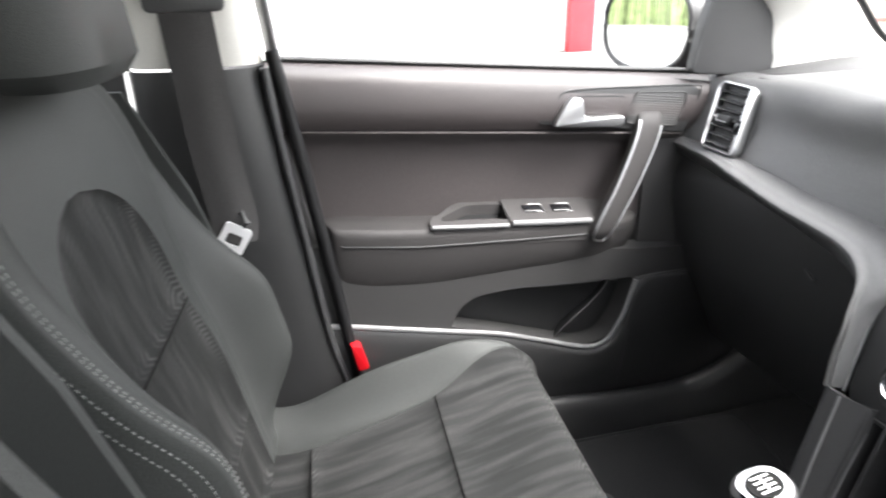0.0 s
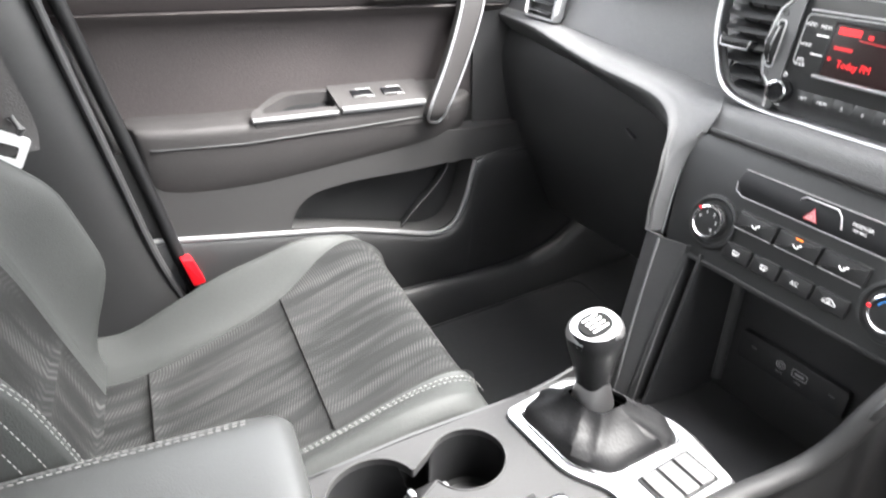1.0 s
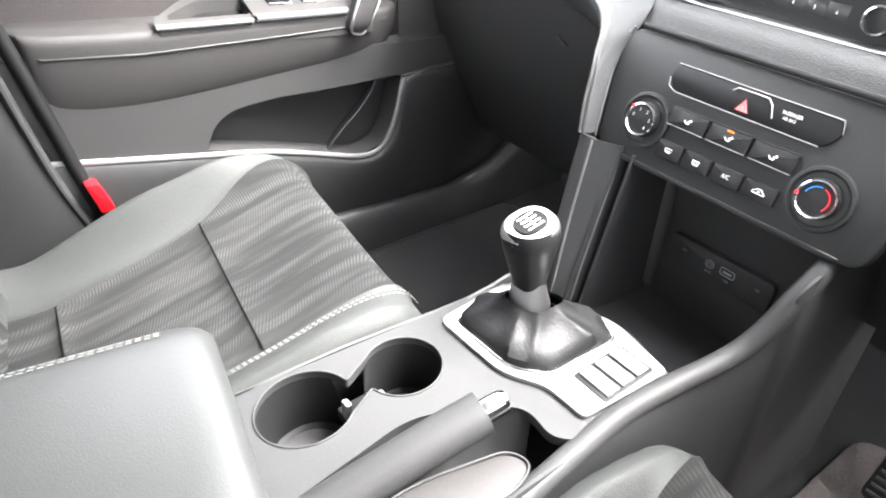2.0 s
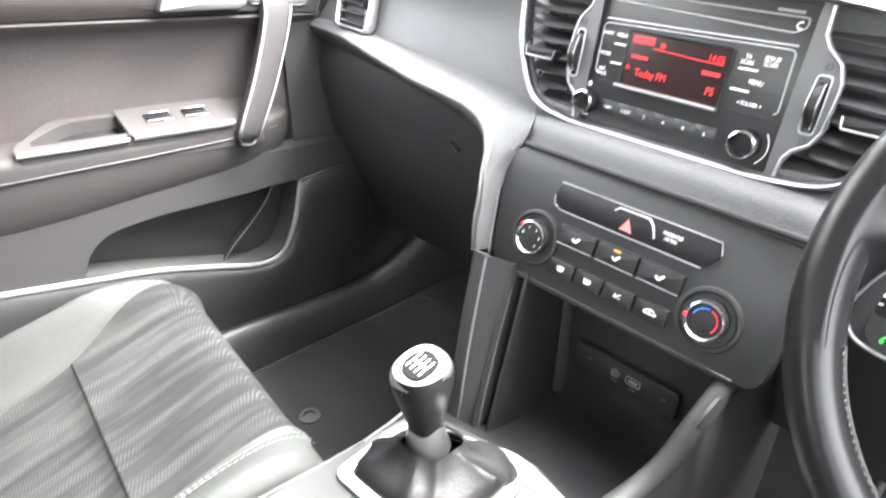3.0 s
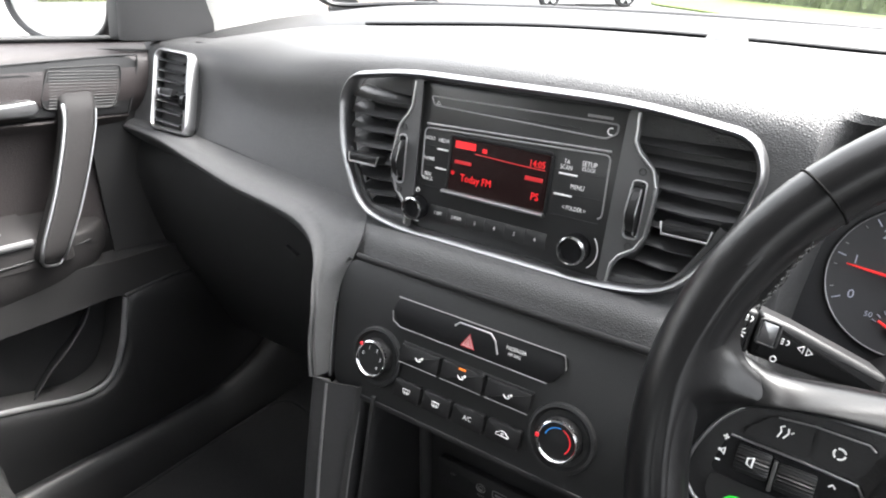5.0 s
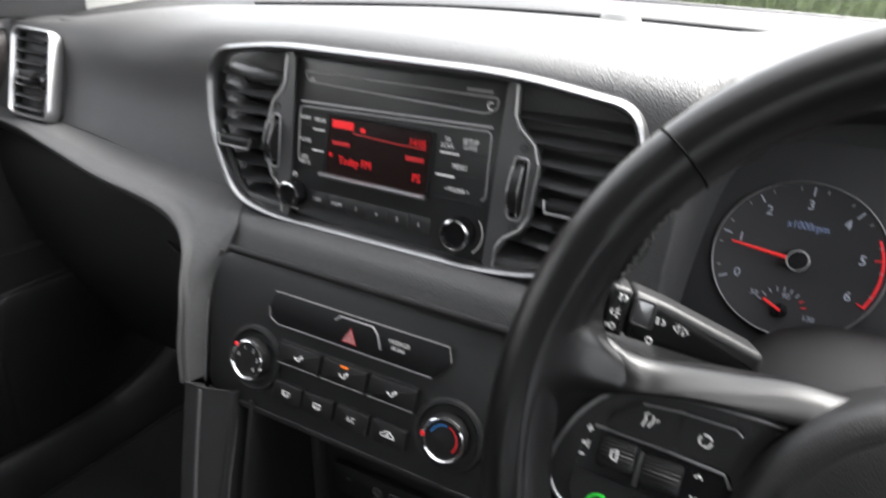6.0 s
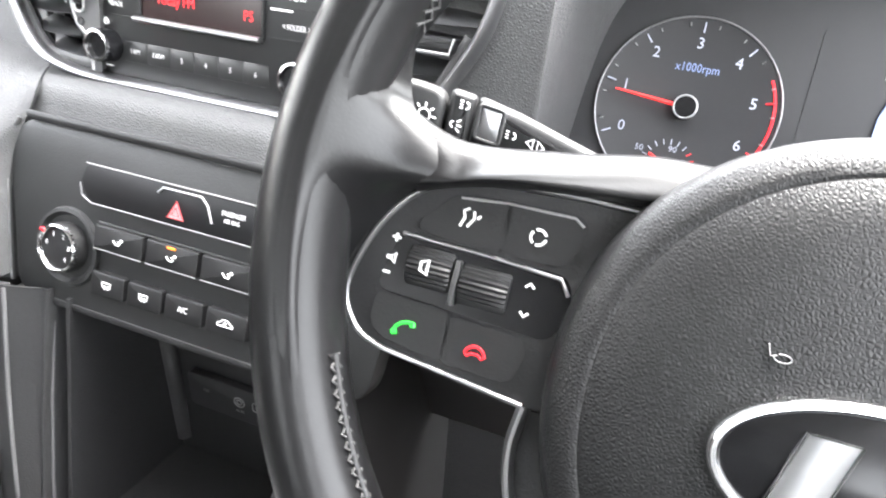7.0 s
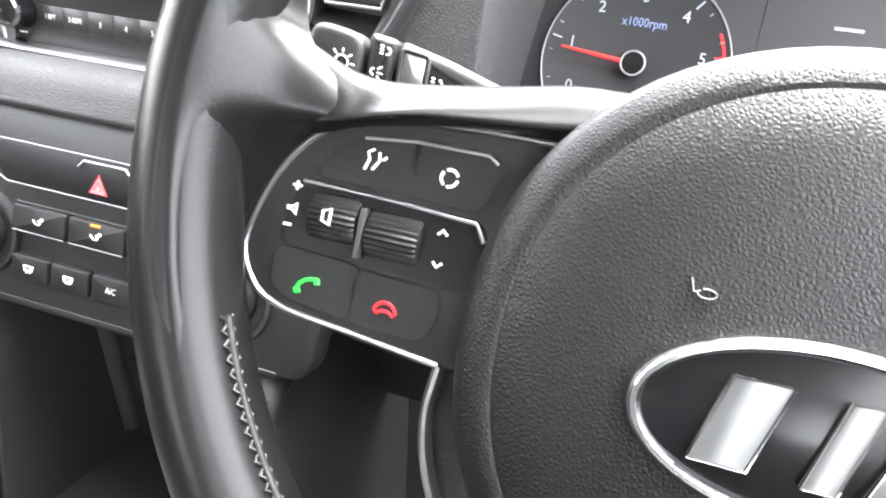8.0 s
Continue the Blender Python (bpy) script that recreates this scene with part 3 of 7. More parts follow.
part("release_lever", plate(fillet([(-0.133, 0.834), (0.004, 0.824), (0.014, 0.832), (0.012, 0.846), (-0.050, 0.846), (-0.072, 0.850), (-0.078, 0.884), (-0.098, 0.886), (-0.112, 0.872)], [0.006, 0.008, 0.005, 0.006, 0.012, 0.008, 0.008, 0.008, 0.01]), SF, 0.0, 0.018, 0.003, seg=3), M_SATIN, door, "bright silver release lever")
tw_out = fillet([(0.028, 0.828), (0.134, 0.814), (0.150, 0.842), (0.160, 0.878), (0.045, 0.886), (0.026, 0.842)], [0.008, 0.012, 0.01, 0.012, 0.008, 0.01])
tweeter = part("tweeter_grille", plate(tw_out, side((-0.756, 0, 0)), 0.0, 0.0045, 0.001), M_DOORLOW, door, "finely ribbed grey tweeter cover")
part("grille_edge", tube(on(side((-0.756, 0, 0)), tw_out, 0.0045), 0.0012, closed=True), M_BAND, tweeter)
for k in range(13):
    zz = 0.825 + k * 0.0044
    part("rib", tube([(-0.7512, 0.034 + 0.0009 * k, zz + 0.003), (-0.7512, 0.139 + 0.0011 * k, zz - 0.009)], 0.0008, n=5), M_BAND, tweeter)
# lower half: grey band, map pocket with silver lip, kick panel
lip_line = [(-0.62, 0.503), (-0.545, 0.487), (-0.452, 0.465), (-0.345, 0.440), (-0.228, 0.412), (-0.126, 0.377), (-0.03, 0.344), (0.022, 0.352), (0.055, 0.407), (0.079, 0.490)]
pk_top = [(0.068, 0.496), (-0.097, 0.503), (-0.198, 0.511), (-0.281, 0.507), (-0.317, 0.485), (-0.334, 0.446)]
BANDF = side((-0.742, 0, 0))
pk = [Vector(p) for p in fillet([*pk_top[::-1], *[(p[0], p[1] + 0.002) for p in lip_line[:3:-1]]], [0.004, 0.03, 0.03, 0.03, 0.03, 0.006, 0.006, 0.03, 0.03, 0.03, 0.03, 0.02], 4)]
part("band", holed([(-0.64, 0.50), (-0.545, 0.480), (-0.345, 0.434), (-0.228, 0.405), (-0.126, 0.370), (-0.03, 0.336), (0.03, 0.345), (0.062, 0.40), (0.085, 0.482), (0.32, 0.480), (0.66, 0.455), (0.66, 0.53), (0.30, 0.545), (0.08, 0.560), (-0.2, 0.60), (-0.64, 0.66)], [pk], BANDF, -0.05, 0.0), M_BAND, door, "dark grey moulded band round the map pocket")
part("pocket_back", plate([(-0.36, 0.32), (0.12, 0.32), (0.12, 0.52), (-0.36, 0.52)], side((-0.80, 0, 0)), -0.004, 0.0), M_DOORLOW, door, "dark inside of the map pocket")
part("bottle_divider", sheet([[(x, y + dy, z) for y, z in ((-0.105, 0.36), (-0.066, 0.40), (-0.025, 0.432), (0.012, 0.470), (0.03, 0.51))] for x, dy in ((-0.80, 0.03), (-0.775, 0.012), (-0.758, 0.0))], 3, 4, 0.003), M_DOORLOW, door, "curved bottle divider in the pocket")
lip = curve([(-0.737, p[0], p[1]) for p in lip_line], 6)
part("pocket_lip", tube(lip, 0.0058, 0.0045, up=(1, 0, 0), n=10), M_LIP, door, "satin silver pocket lip")
part("band_crease", tube(curve([(-0.740, 0.079, 0.492), (-0.741, 0.14, 0.494), (-0.744, 0.25, 0.491), (-0.748, 0.45, 0.478)], 4), 0.0035, 0.003), M_BAND, door, "moulded crease that runs on to the hinge")
kick_y = [(-0.64, 0.505), (-0.545, 0.483), (-0.452, 0.461), (-0.345, 0.436), (-0.228, 0.408), (-0.126, 0.373), (-0.03, 0.339), (0.026, 0.347), (0.062, 0.402), (0.086, 0.486), (0.20, 0.486), (0.35, 0.480), (0.62, 0.460)]
part("kick_panel", sheet([[(x, y, a + (zt - a) * f) for y, zt in kick_y] for x, f, a in ((-0.744, 1.0, 0), (-0.737, 0.985, 0), (-0.733, 0.80, 0.25), (-0.738, 0.45, 0.22), (-0.752, 0.12, 0.20), (-0.770, 0.0, 0.13))], 4, 4, 0.003), M_DOORLOW, door, "dark plastic kick panel")
part("rear_edge", tube(curve([(-0.752, -0.622, 0.99), (-0.750, -0.616, 0.958), (-0.746, -0.6005, 0.866), (-0.742, -0.5835, 0.754), (-0.738, -0.5695, 0.665), (-0.735, -0.553, 0.558), (-0.733, -0.538, 0.450), (-0.733, -0.524, 0.366), (-0.735, -0.50, 0.22)], 3), 0.011, 0.0125, up=(1, 0, 0), n=12), M_CUP, door, "black rubber door seal")
part("reflector", plate(fillet([(-0.530, 0.404), (-0.508, 0.407), (-0.521, 0.456), (-0.541, 0.462)], 0.005), side((-0.709, 0, 0)), -0.04, 0.004, 0.002), M_RED, door, "red warning reflector")
sill_z = [(-0.7, 0.262), (-0.4, 0.240), (-0.11, 0.221), (0.05, 0.203), (0.19, 0.195), (0.28, 0.204), (0.35, 0.232), (0.44, 0.30), (0.56, 0.40)]
sillm = sheet([[(x, y, 0.11 if low_ else z + dz) for y, z in sill_z] for x, dz, low_ in ((-0.79, -0.03, False), (-0.750, -0.002, False), (-0.728, 0.006, False), (-0.716, -0.004, False), (-0.708, -0.03, False), (-0.700, 0, True))], 4, 3, 0.004)
solo("sill_trim", sillm, M_DOORLOW, (-0.75, 0, 0.11), "dark grey door sill trim", "sill trim", kind="structure")

# window glass frame, mirror sail
sail = plate(fillet([(0.160, 0.914), (0.345, 0.898), (0.350, 0.96), (0.325, 1.045), (0.28, 1.10), (0.20, 1.10), (0.172, 1.0)], 0.01), side((-0.752, 0, 0)), -0.02, 0.004, 0.003)
solo("mirror_sail", sail, M_BLACK, (-0.765, 0.25, 0.9), "black triangular mirror mount cover", "trim", kind="structure")
glass_l = solo("window_1", sheet([[(-0.815, y, belt(y)) for y in (-0.66, -0.3, 0.1, 0.36)], [(-0.76, y, 1.12) for y in (-0.66, -0.4, -0.15, 0.05)], [(-0.675, y, 1.30) for y in (-0.66, -0.5, -0.38, -0.30)]], 3, 3, 0.004), M_GLASS, (-0.8, -0.2, 0.93), "clear passenger side window", "window", kind="structure")
glass_l.visible_shadow = False
mir = thing("wing_mirror", (-0.95, 0.22, 0.90), "black wing mirror outside the passenger window", "wing mirror")
MF = Matrix.Translation((-0.965, 0.190, 0.985)) @ Matrix.Rotation(radians(14), 4, "Z") @ Matrix.Rotation(radians(90), 4, "X")
mo = oval(0, 0, 0.125, 0.095, 36, 2.6)
part("housing", plate(mo, MF, -0.10, 0.0, 0.012), M_BLACK, mir)
part("mirror_glass", plate([(p[0] * 0.93, p[1] * 0.92) for p in mo], MF, -0.002, 0.003), M_MIRROR, mir, "reflecting mirror glass")
part("bezel", tube(on(MF, [(p[0] * 0.97, p[1] * 0.97) for p in mo], 0.003), 0.006, closed=True), M_BLACK, mir)
part("arm", tube([(-0.87, 0.27, 0.93), (-0.80, 0.27, 0.92)], 0.03, 0.02), M_BLACK, mir)

# centre pillar with belt
part_pillar = thing("centre_pillar", (-0.76, -0.7, 0.11), "centre pillar with dark lower and pale upper trim", "pillar", kind="structure")
part("lower_cover", sheet([[(-0.80, -0.63 + k, z), (-0.748, -0.645 + k, z), (-0.722, -0.69 + k, z), (-0.722, -0.75 + k * 0.5, z), (-0.74, -0.82, z), (-0.80, -0.84, z)] for z, k in ((0.968, 0.0), (0.85, 0.02), (0.68, 0.05), (0.50, 0.085), (0.36, 0.13), (0.2, 0.20), (0.11, 0.24))], 5, 4, 0.004), M_DOORLOW, part_pillar, "dark grained lower cover")
part("seal_flange", tube(curve([(-0.738, -0.636, 0.966), (-0.735, -0.624, 0.85), (-0.733, -0.610, 0.742), (-0.731, -0.594, 0.62), (-0.729, -0.574, 0.473), (-0.729, -0.548, 0.365), (-0.733, -0.52, 0.25)], 4), 0.007, 0.010, up=(1, 0, 0), n=10), M_DASHLOW, part_pillar, "smooth grey flange along the door seal")
part("upper_cover", sheet([[(-0.80 + h, -0.63 - k, z), (-0.745 + h, -0.645 - k, z), (-0.722 + h, -0.69 - k, z), (-0.722 + h, -0.76 - k, z), (-0.745 + h, -0.82 - k, z), (-0.80 + h, -0.84 - k, z)] for z, k, h in ((0.972, 0.0, 0.0), (1.10, 0.02, 0.03), (1.25, 0.04, 0.075), (1.33, 0.05, 0.12))], 5, 4, 0.004), M_PILLAR, part_pillar, "pale grey upper cover")
part("window_edge", tube([(-0.772, -0.615, 0.95), (-0.745, -0.632, 1.10), (-0.70, -0.65, 1.25), (-0.665, -0.66, 1.32)], 0.012, 0.008), M_SATIN, part_pillar, "bright door frame edge")
beltob = thing("seat_belt", (-0.70, -0.74, 0.7), "dark grey seat belt hanging on the centre pillar", "seat belt")
part("strap", sheet([[(-0.706 + h, -0.772 + dy, z), (-0.700 + h, -0.735 + dy, z), (-0.704 + h, -0.70 + dy, z)] for z, dy, h in ((1.062, 0.0, 0.0), (0.95, 0.006, 0.0), (0.84, 0.012, -0.003), (0.74, 0.025, 0.004), (0.70, 0.02, 0.012))], 4, 4, 0.003), M_BELT, beltob, "ribbed dark webbing")
part("anchor", plate(rect(-0.055, -0.014, 0.055, 0.016, 0.012), side((-0.71, -0.735, 1.065)), 0.0, 0.014, 0.004), M_PLASTIC, beltob, "grey belt guide")
TF = Matrix.Translation((0, -0.715, 0.705)) @ Matrix.Rotation(radians(-32), 4, "X") @ Matrix.Translation((0, 0.715, -0.705))
part("tongue", holed(rect(-0.740, 0.686, -0.696, 0.732, 0.006), [rect(-0.730, 0.698, -0.706, 0.717, 0.004)], TF @ side((-0.685, 0, 0)), -0.003, 0.002), M_ZINC, beltob, "bright steel belt tongue")
part("stop_button", tube([(-0.69, -0.70, 0.752), (-0.685, -0.692, 0.735), (-0.69, -0.70, 0.72)], 0.006, 0.004), M_PLASTIC, beltob)
# rear door and quarter, plain
part_rear = thing("door_2", (-0.8, -1.3, 0.12), "closed rear passenger door with dark trim", "door", kind="structure")
part("trim_panel", sheet([[(x, y, z + 0.05 * (-0.84 - y)) for y in (-0.84, -1.2, -1.6, -1.95)] for x, z in ((-0.87, 0.985), (-0.82, 0.99), (-0.77, 0.985), (-0.755, 0.93), (-0.77, 0.80), (-0.77, 0.5), (-0.78, 0.11))], 4, 3, 0.01), M_BLACK, part_rear, "dark door trim")
drv = thing("door_3", (0.8, -0.15, 0.12), "closed driver's door with dark trim", "door", kind="structure")
part("trim_panel", sheet([[(x, y, z - 0.07 * (y + 0.2)) for y in (-1.95, -1.2, -0.6, 0.0, 0.5)] for x, z in ((0.87, 0.935), (0.82, 0.94), (0.775, 0.93), (0.755, 0.88), (0.765, 0.75), (0.76, 0.5), (0.77, 0.11))], 4, 3, 0.01), M_DOORSOFT, drv, "dark door trim")
pr = tube([(0.78, -0.72, 0.10), (0.76, -0.70, 0.7), (0.74, -0.72, 1.0), (0.65, -0.76, 1.33)], 0.09, 0.035, up=(1, 0, 0), n=12)
solo("pillar_right", pr, M_PILLAR, (0.78, -0.72, 0.1), "pale grey driver's side centre pillar", "pillar", kind="structure")


# ---- dashboard ----
RF = fr((-0.012, 0.101, 0.80), 9.5)
CF = fr((0.0, 0.033, 0.70), 19.3)
GF = fr((0.336, 0.187, 0.803), 20)
WF = fr((0.40, -0.121, 0.832), 27)

PROFILE = [
    (-0.80, [(.36, .905), (.32, .908), (.26, .906), (.222, .895), (.20, .84), (.175, .785), (.165, .764), (.185, .735)]),
    (-0.68, [(.30, .912), (.27, .913), (.245, .911), (.220, .900), (.198, .84), (.172, .786), (.150, .776), (.15, .73)]),
    (-0.56, [(.425, .930), (.36, .932), (.26, .926), (.213, .904), (.205, .84), (.172, .780), (.125, .770), (.13, .728)]),
    (-0.42, [(.462, .938), (.38, .942), (.25, .940), (.180, .908), (.178, .84), (.152, .774), (.100, .765), (.105, .720)]),
    (-0.29, [(.487, .945), (.40, .949), (.25, .950), (.158, .928), (.158, .85), (.135, .771), (.080, .766), (.086, .712)]),
    (-0.205, [(.498, .949), (.42, .953), (.25, .956), (.143, .938), (.140, .855), (.122, .771), (.078, .7665), (.062, .742)]),
    (-0.10, [(.505, .952), (.42, .957), (.26, .960), (.132, .946), (.128, .86), (.112, .775), (.066, .770), (.050, .742)]),
    (0.10, [(.505, .953), (.42, .957), (.27, .961), (.132, .946), (.128, .86), (.112, .775), (.066, .770), (.050, .742)]),
    (0.225, [(.492, .952), (.41, .958), (.27, .964), (.148, .944), (.121, .88), (.106, .772), (.066, .766), (.050, .738)]),
    (0.246, [(.489, .952), (.41, .959), (.27, .965), (.162, .949), (.128, .885), (.122, .772), (.068, .760), (.052, .732)]),
    (0.270, [(.485, .952), (.41, .960), (.28, .968), (.154, .943), (.205, .89), (.225, .715), (.075, .705), (.062, .69)]),
    (0.33, [(.475, .951), (.41, .962), (.29, .976), (.150, .947), (.235, .89), (.24, .70), (.080, .695), (.066, .68)]),
    (0.42, [(.462, .948), (.41, .966), (.30, .990), (.165, .970), (.24, .90), (.235, .70), (.085, .69), (.07, .675)]),
    (0.62, [(.39, .932), (.36, .945), (.29, .955), (.215, .945), (.22, .87), (.21, .70), (.09, .69), (.08, .675)]),
    (0.80, [(.36, .905), (.32, .908), (.26, .906), (.222, .895), (.20, .83), (.19, .775), (.165, .764), (.185, .735)]),
]
dash = thing("dashboard", (0, 0.35, 0.42), "dark grey moulded dashboard with soft grained upper pad", "dashboard")


def dash_strip(a, b, first=0, last=None):
    return sheet([[(x, p[i][0], p[i][1]) for x, p in PROFILE[first:last]] for i in range(a, b + 1)], 7, 5, 0.006)


part("top_pad", dash_strip(0, 5), M_DASH, dash, "soft grained dark grey pad, bright with window light")
part("ledge", dash_strip(5, 7, 5), M_DASH, dash, "rolled grained ledge over the climate panel")
# the ledge left of the centre rolls over and turns down into the upright: foot, crown, brow, lip, underside
SWEEP = [((-0.80, .177, .786), (-0.80, .170, .784), (-0.80, .164, .780), (-0.80, .160, .770), (-0.80, .20, .735)),
         ((-0.66, .174, .786), (-0.66, .158, .786), (-0.66, .146, .782), (-0.66, .140, .770), (-0.66, .19, .72)),
         ((-0.55, .170, .779), (-0.55, .143, .781), (-0.55, .125, .778), (-0.55, .116, .764), (-0.55, .18, .715)),
         ((-0.42, .152, .774), (-0.42, .118, .775), (-0.42, .098, .772), (-0.42, .088, .756), (-0.42, .16, .705)),
         ((-0.33, .141, .772), (-0.33, .104, .773), (-0.325, .083, .769), (-0.32, .073, .752), (-0.33, .15, .69)),
         ((-0.26, .131, .771), (-0.265, .092, .771), (-0.267, .072, .767), (-0.268, .060, .748), (-0.285, .14, .67)),
         ((-0.215, .124, .771), (-0.225, .080, .767), (-0.230, .058, .758), (-0.233, .046, .738), (-0.25, .13, .65)),
         ((-0.172, .072, .7690), (-0.199, .058, .756), (-0.207, .040, .742), (-0.2105, .029, .722), (-0.225, .12, .63)),
         ((-0.168, .050, .7450), (-0.186, .034, .731), (-0.196, .019, .716), (-0.1985, .013, .700), (-0.212, .11, .615)),
         ((-0.1775, .034, .710), (-0.184, .022, .702), (-0.188, .006, .690), (-0.1905, .002, .678), (-0.204, .10, .60)),
         ((-0.1760, .016, .662), (-0.178, .006, .660), (-0.182, -0.008, .655), (-0.1845, -0.010, .648), (-0.198, .09, .59)),
         ((-0.1690, .000, .616), (-0.171, -0.006, .616), (-0.1745, -0.017, .616), (-0.1780, -0.018, .616), (-0.190, .08, .57))]
part("swept_ledge", sheet([list(r) for r in zip(*SWEEP)], 7, 6, 0.004), M_DASH, dash, "rolled grained ledge that turns down beside the climate panel")
part("glovebox", sheet([[(x, y, z) for x in (-0.80, -0.6, -0.42, -0.25, -0.17)] for y, z in ((.18, .745), (.165, .70), (.175, .62), (.21, .50), (.30, .32))], 4, 4, 0.006), M_DASHLOW, dash, "dark recessed glovebox panel")
part("knee_panel", sheet([[(x, y, z) for x in (0.13, 0.3, 0.5, 0.8)] for y, z in ((.06, .70), (.09, .655), (.14, .55), (.19, .43))], 4, 4, 0.006), M_DASHLOW, dash, "dark knee panel")
# cowl between the pad and the windscreen, set below it across a gap drawn in black
gap_line = curve([(-0.735, 0.27, 0.905), (-0.56, 0.433, 0.925), (-0.42, 0.470, 0.934), (-0.2, 0.507, 0.945), (0.0, 0.516, 0.949), (0.2, 0.503, 0.948), (0.42, 0.470, 0.944), (0.56, 0.43, 0.930), (0.735, 0.27, 0.905)], 6)
glass_line = [p.copy() for p in curve([(-0.755, 0.56, 0.930), *WS[0][1:-1], (0.755, 0.56, 0.930)], 12)]
part("cowl", grid_bm([[p + Vector((0, 0.0, -0.02)) for p in gap_line], [p + Vector((0, 0.004, -0.004)) for p in gap_line], [p.lerp(q, 0.12) + Vector((0, 0, 0.004)) for p, q in zip(gap_line, glass_line)], [p.lerp(q, 0.6) + Vector((0, 0, 0.007)) for p, q in zip(gap_line, glass_line)], [q + Vector((0, 0.01, 0.0)) for q in glass_line]]), M_DASHLOW, dash, "dark grey cowl panel below the windscreen")
# A black rod painted in where the gap lies in shade.
part("cowl_gap", tube([p + Vector((0, -0.001, -0.003)) for p in gap_line], 0.006, 0.005), M_CUP, dash, "black rod drawn as the shaded gap along the pad")
part("demister_slot", tube([p.lerp(q, 0.10) + Vector((0, 0, 0.004)) for p, q in list(zip(gap_line, glass_line))[9:40]], 0.006, 0.003), M_BLACK, dash, "dark demister slot")
part("light_sensor", lathe([(0.027, -0.004), (0.026, 0.008), (0.022, 0.016), (0.012, 0.020), (0.0004, 0.021)], flat((0.092, 0.495, 0.947)), 24), M_SENSOR, dash, "small domed light sensor")


def pad_point(x, y):
    """On the pad between its crest and its brow."""
    k = max(i for i in range(len(PROFILE) - 1) if PROFILE[i][0] <= x)
    (xa, pa), (xb, pb) = PROFILE[k], PROFILE[k + 1]
    f = (x - xa) / (xb - xa)
    (y2, z2), (y3, z3) = [[pa[q][c] + (pb[q][c] - pa[q][c]) * f for c in (0, 1)] for q in (2, 3)]
    return (x, y, z3 + (z2 - z3) * min(1.2, (y - y3) / (y2 - y3)) + 0.0016)


part("pad_seam", tube(curve([pad_point(x, y) for x, y in ((-0.66, 0.240), (-0.55, 0.226), (-0.42, 0.205), (-0.34, 0.190), (-0.26, 0.187), (-0.1, 0.187), (0.06, 0.182), (0.13, 0.178), (0.19, 0.178), (0.245, 0.188), (0.30, 0.205))], 6), 0.0011, 0.0022), M_DASHLOW, dash, "fine stitched moulding line")
part("glovebox_mark", plate(rect(-0.012, -0.0015, 0.012, 0.0015, 0.001), fr((-0.40, 0.168, 0.640), 3, 0, -28), -0.004, 0.004), M_PLASTIC, dash, "small pale scuff")

# side vent
vent = thing("side_vent", (-0.68, 0.2, 0.77), "side air vent with satin silver surround", "air vent")
VF = fr((-0.6545, 0.186, 0.8415), 24.5)
vo = fillet([(-0.028, -0.061), (0.052, -0.062), (0.0565, -0.052), (0.0290, 0.060), (-0.048, 0.062), (-0.0565, 0.052)], [0.012, 0.010, 0.008, 0.012, 0.012, 0.010])
part("recess", plate([(p[0] * 0.95, p[1] * 0.95) for p in vo], VF, -0.03, -0.004), M_BLACK, vent)
part("surround", tube(on(VF, vo, 0.004), 0.0036, 0.010, up=normal_of(VF), closed=True, n=10), M_SATIN, vent, "satin silver surround")
part("side_cheek", plate([(0.0375, -0.057), (0.0525, -0.057), (0.0275, 0.057), (0.0125, 0.057)], VF, -0.004, 0.005, 0.002), M_SATIN, vent, "silver cheek beside the slats")
for k in range(7):
    vv_ = -0.048 + k * 0.016
    sh = -0.235 * vv_
    part("slat", tube(on(VF, [(-0.040 + sh, vv_, 0.001), (0.024 + sh, vv_ - 0.002, 0.001)]), 0.0020, 0.008, up=(VF.to_3x3() @ Vector((0, -0.4, 1))), n=8), M_SLAT, vent)
part("slider", plate(rect(-0.022, -0.010, 0.010, 0.002, 0.003), VF, 0.004, 0.016, 0.002), M_KEY, vent, "black vent tab")
part("slider_edge", tube(on(VF, [(-0.022, 0.000), (-0.020, -0.010), (0.008, -0.010)], 0.0155), 0.0012), M_SATIN, vent)
part("thumbwheel", lathe([(0.014, -0.004), (0.014, 0.004)], VF @ Matrix.Translation((0.036, -0.012, 0.002)) @ Matrix.Rotation(radians(90), 4, "Y"), 20), M_GLOSS, vent)

# ---- centre vents and radio ----
cv = thing("centre_vents", (-0.012, 0.11, 0.77), "pair of centre air vents in a satin silver surround", "air vent")
bo = fillet([(-0.209, 0.046), (-0.178, -0.017), (-0.128, -0.029), (0.115, -0.029), (0.176, -0.018), (0.216, 0.050), (0.224, 0.098), (0.210, 0.124), (0.115, 0.137), (-0.130, 0.137), (-0.199, 0.127), (-0.213, 0.105)], [0.03, 0.03, 0.03, 0.03, 0.03, 0.03, 0.02, 0.03, 0.05, 0.05, 0.03, 0.02])
part("surround", tube(on(RF, bo, 0.006), 0.0042, 0.013, up=normal_of(RF), closed=True, n=12), M_CHEEK, cv, "satin silver surround")
part("backing", plate([(p[0] * 0.985, p[1] * 0.985) for p in bo], RF, -0.05, -0.022), M_BLACK, cv)


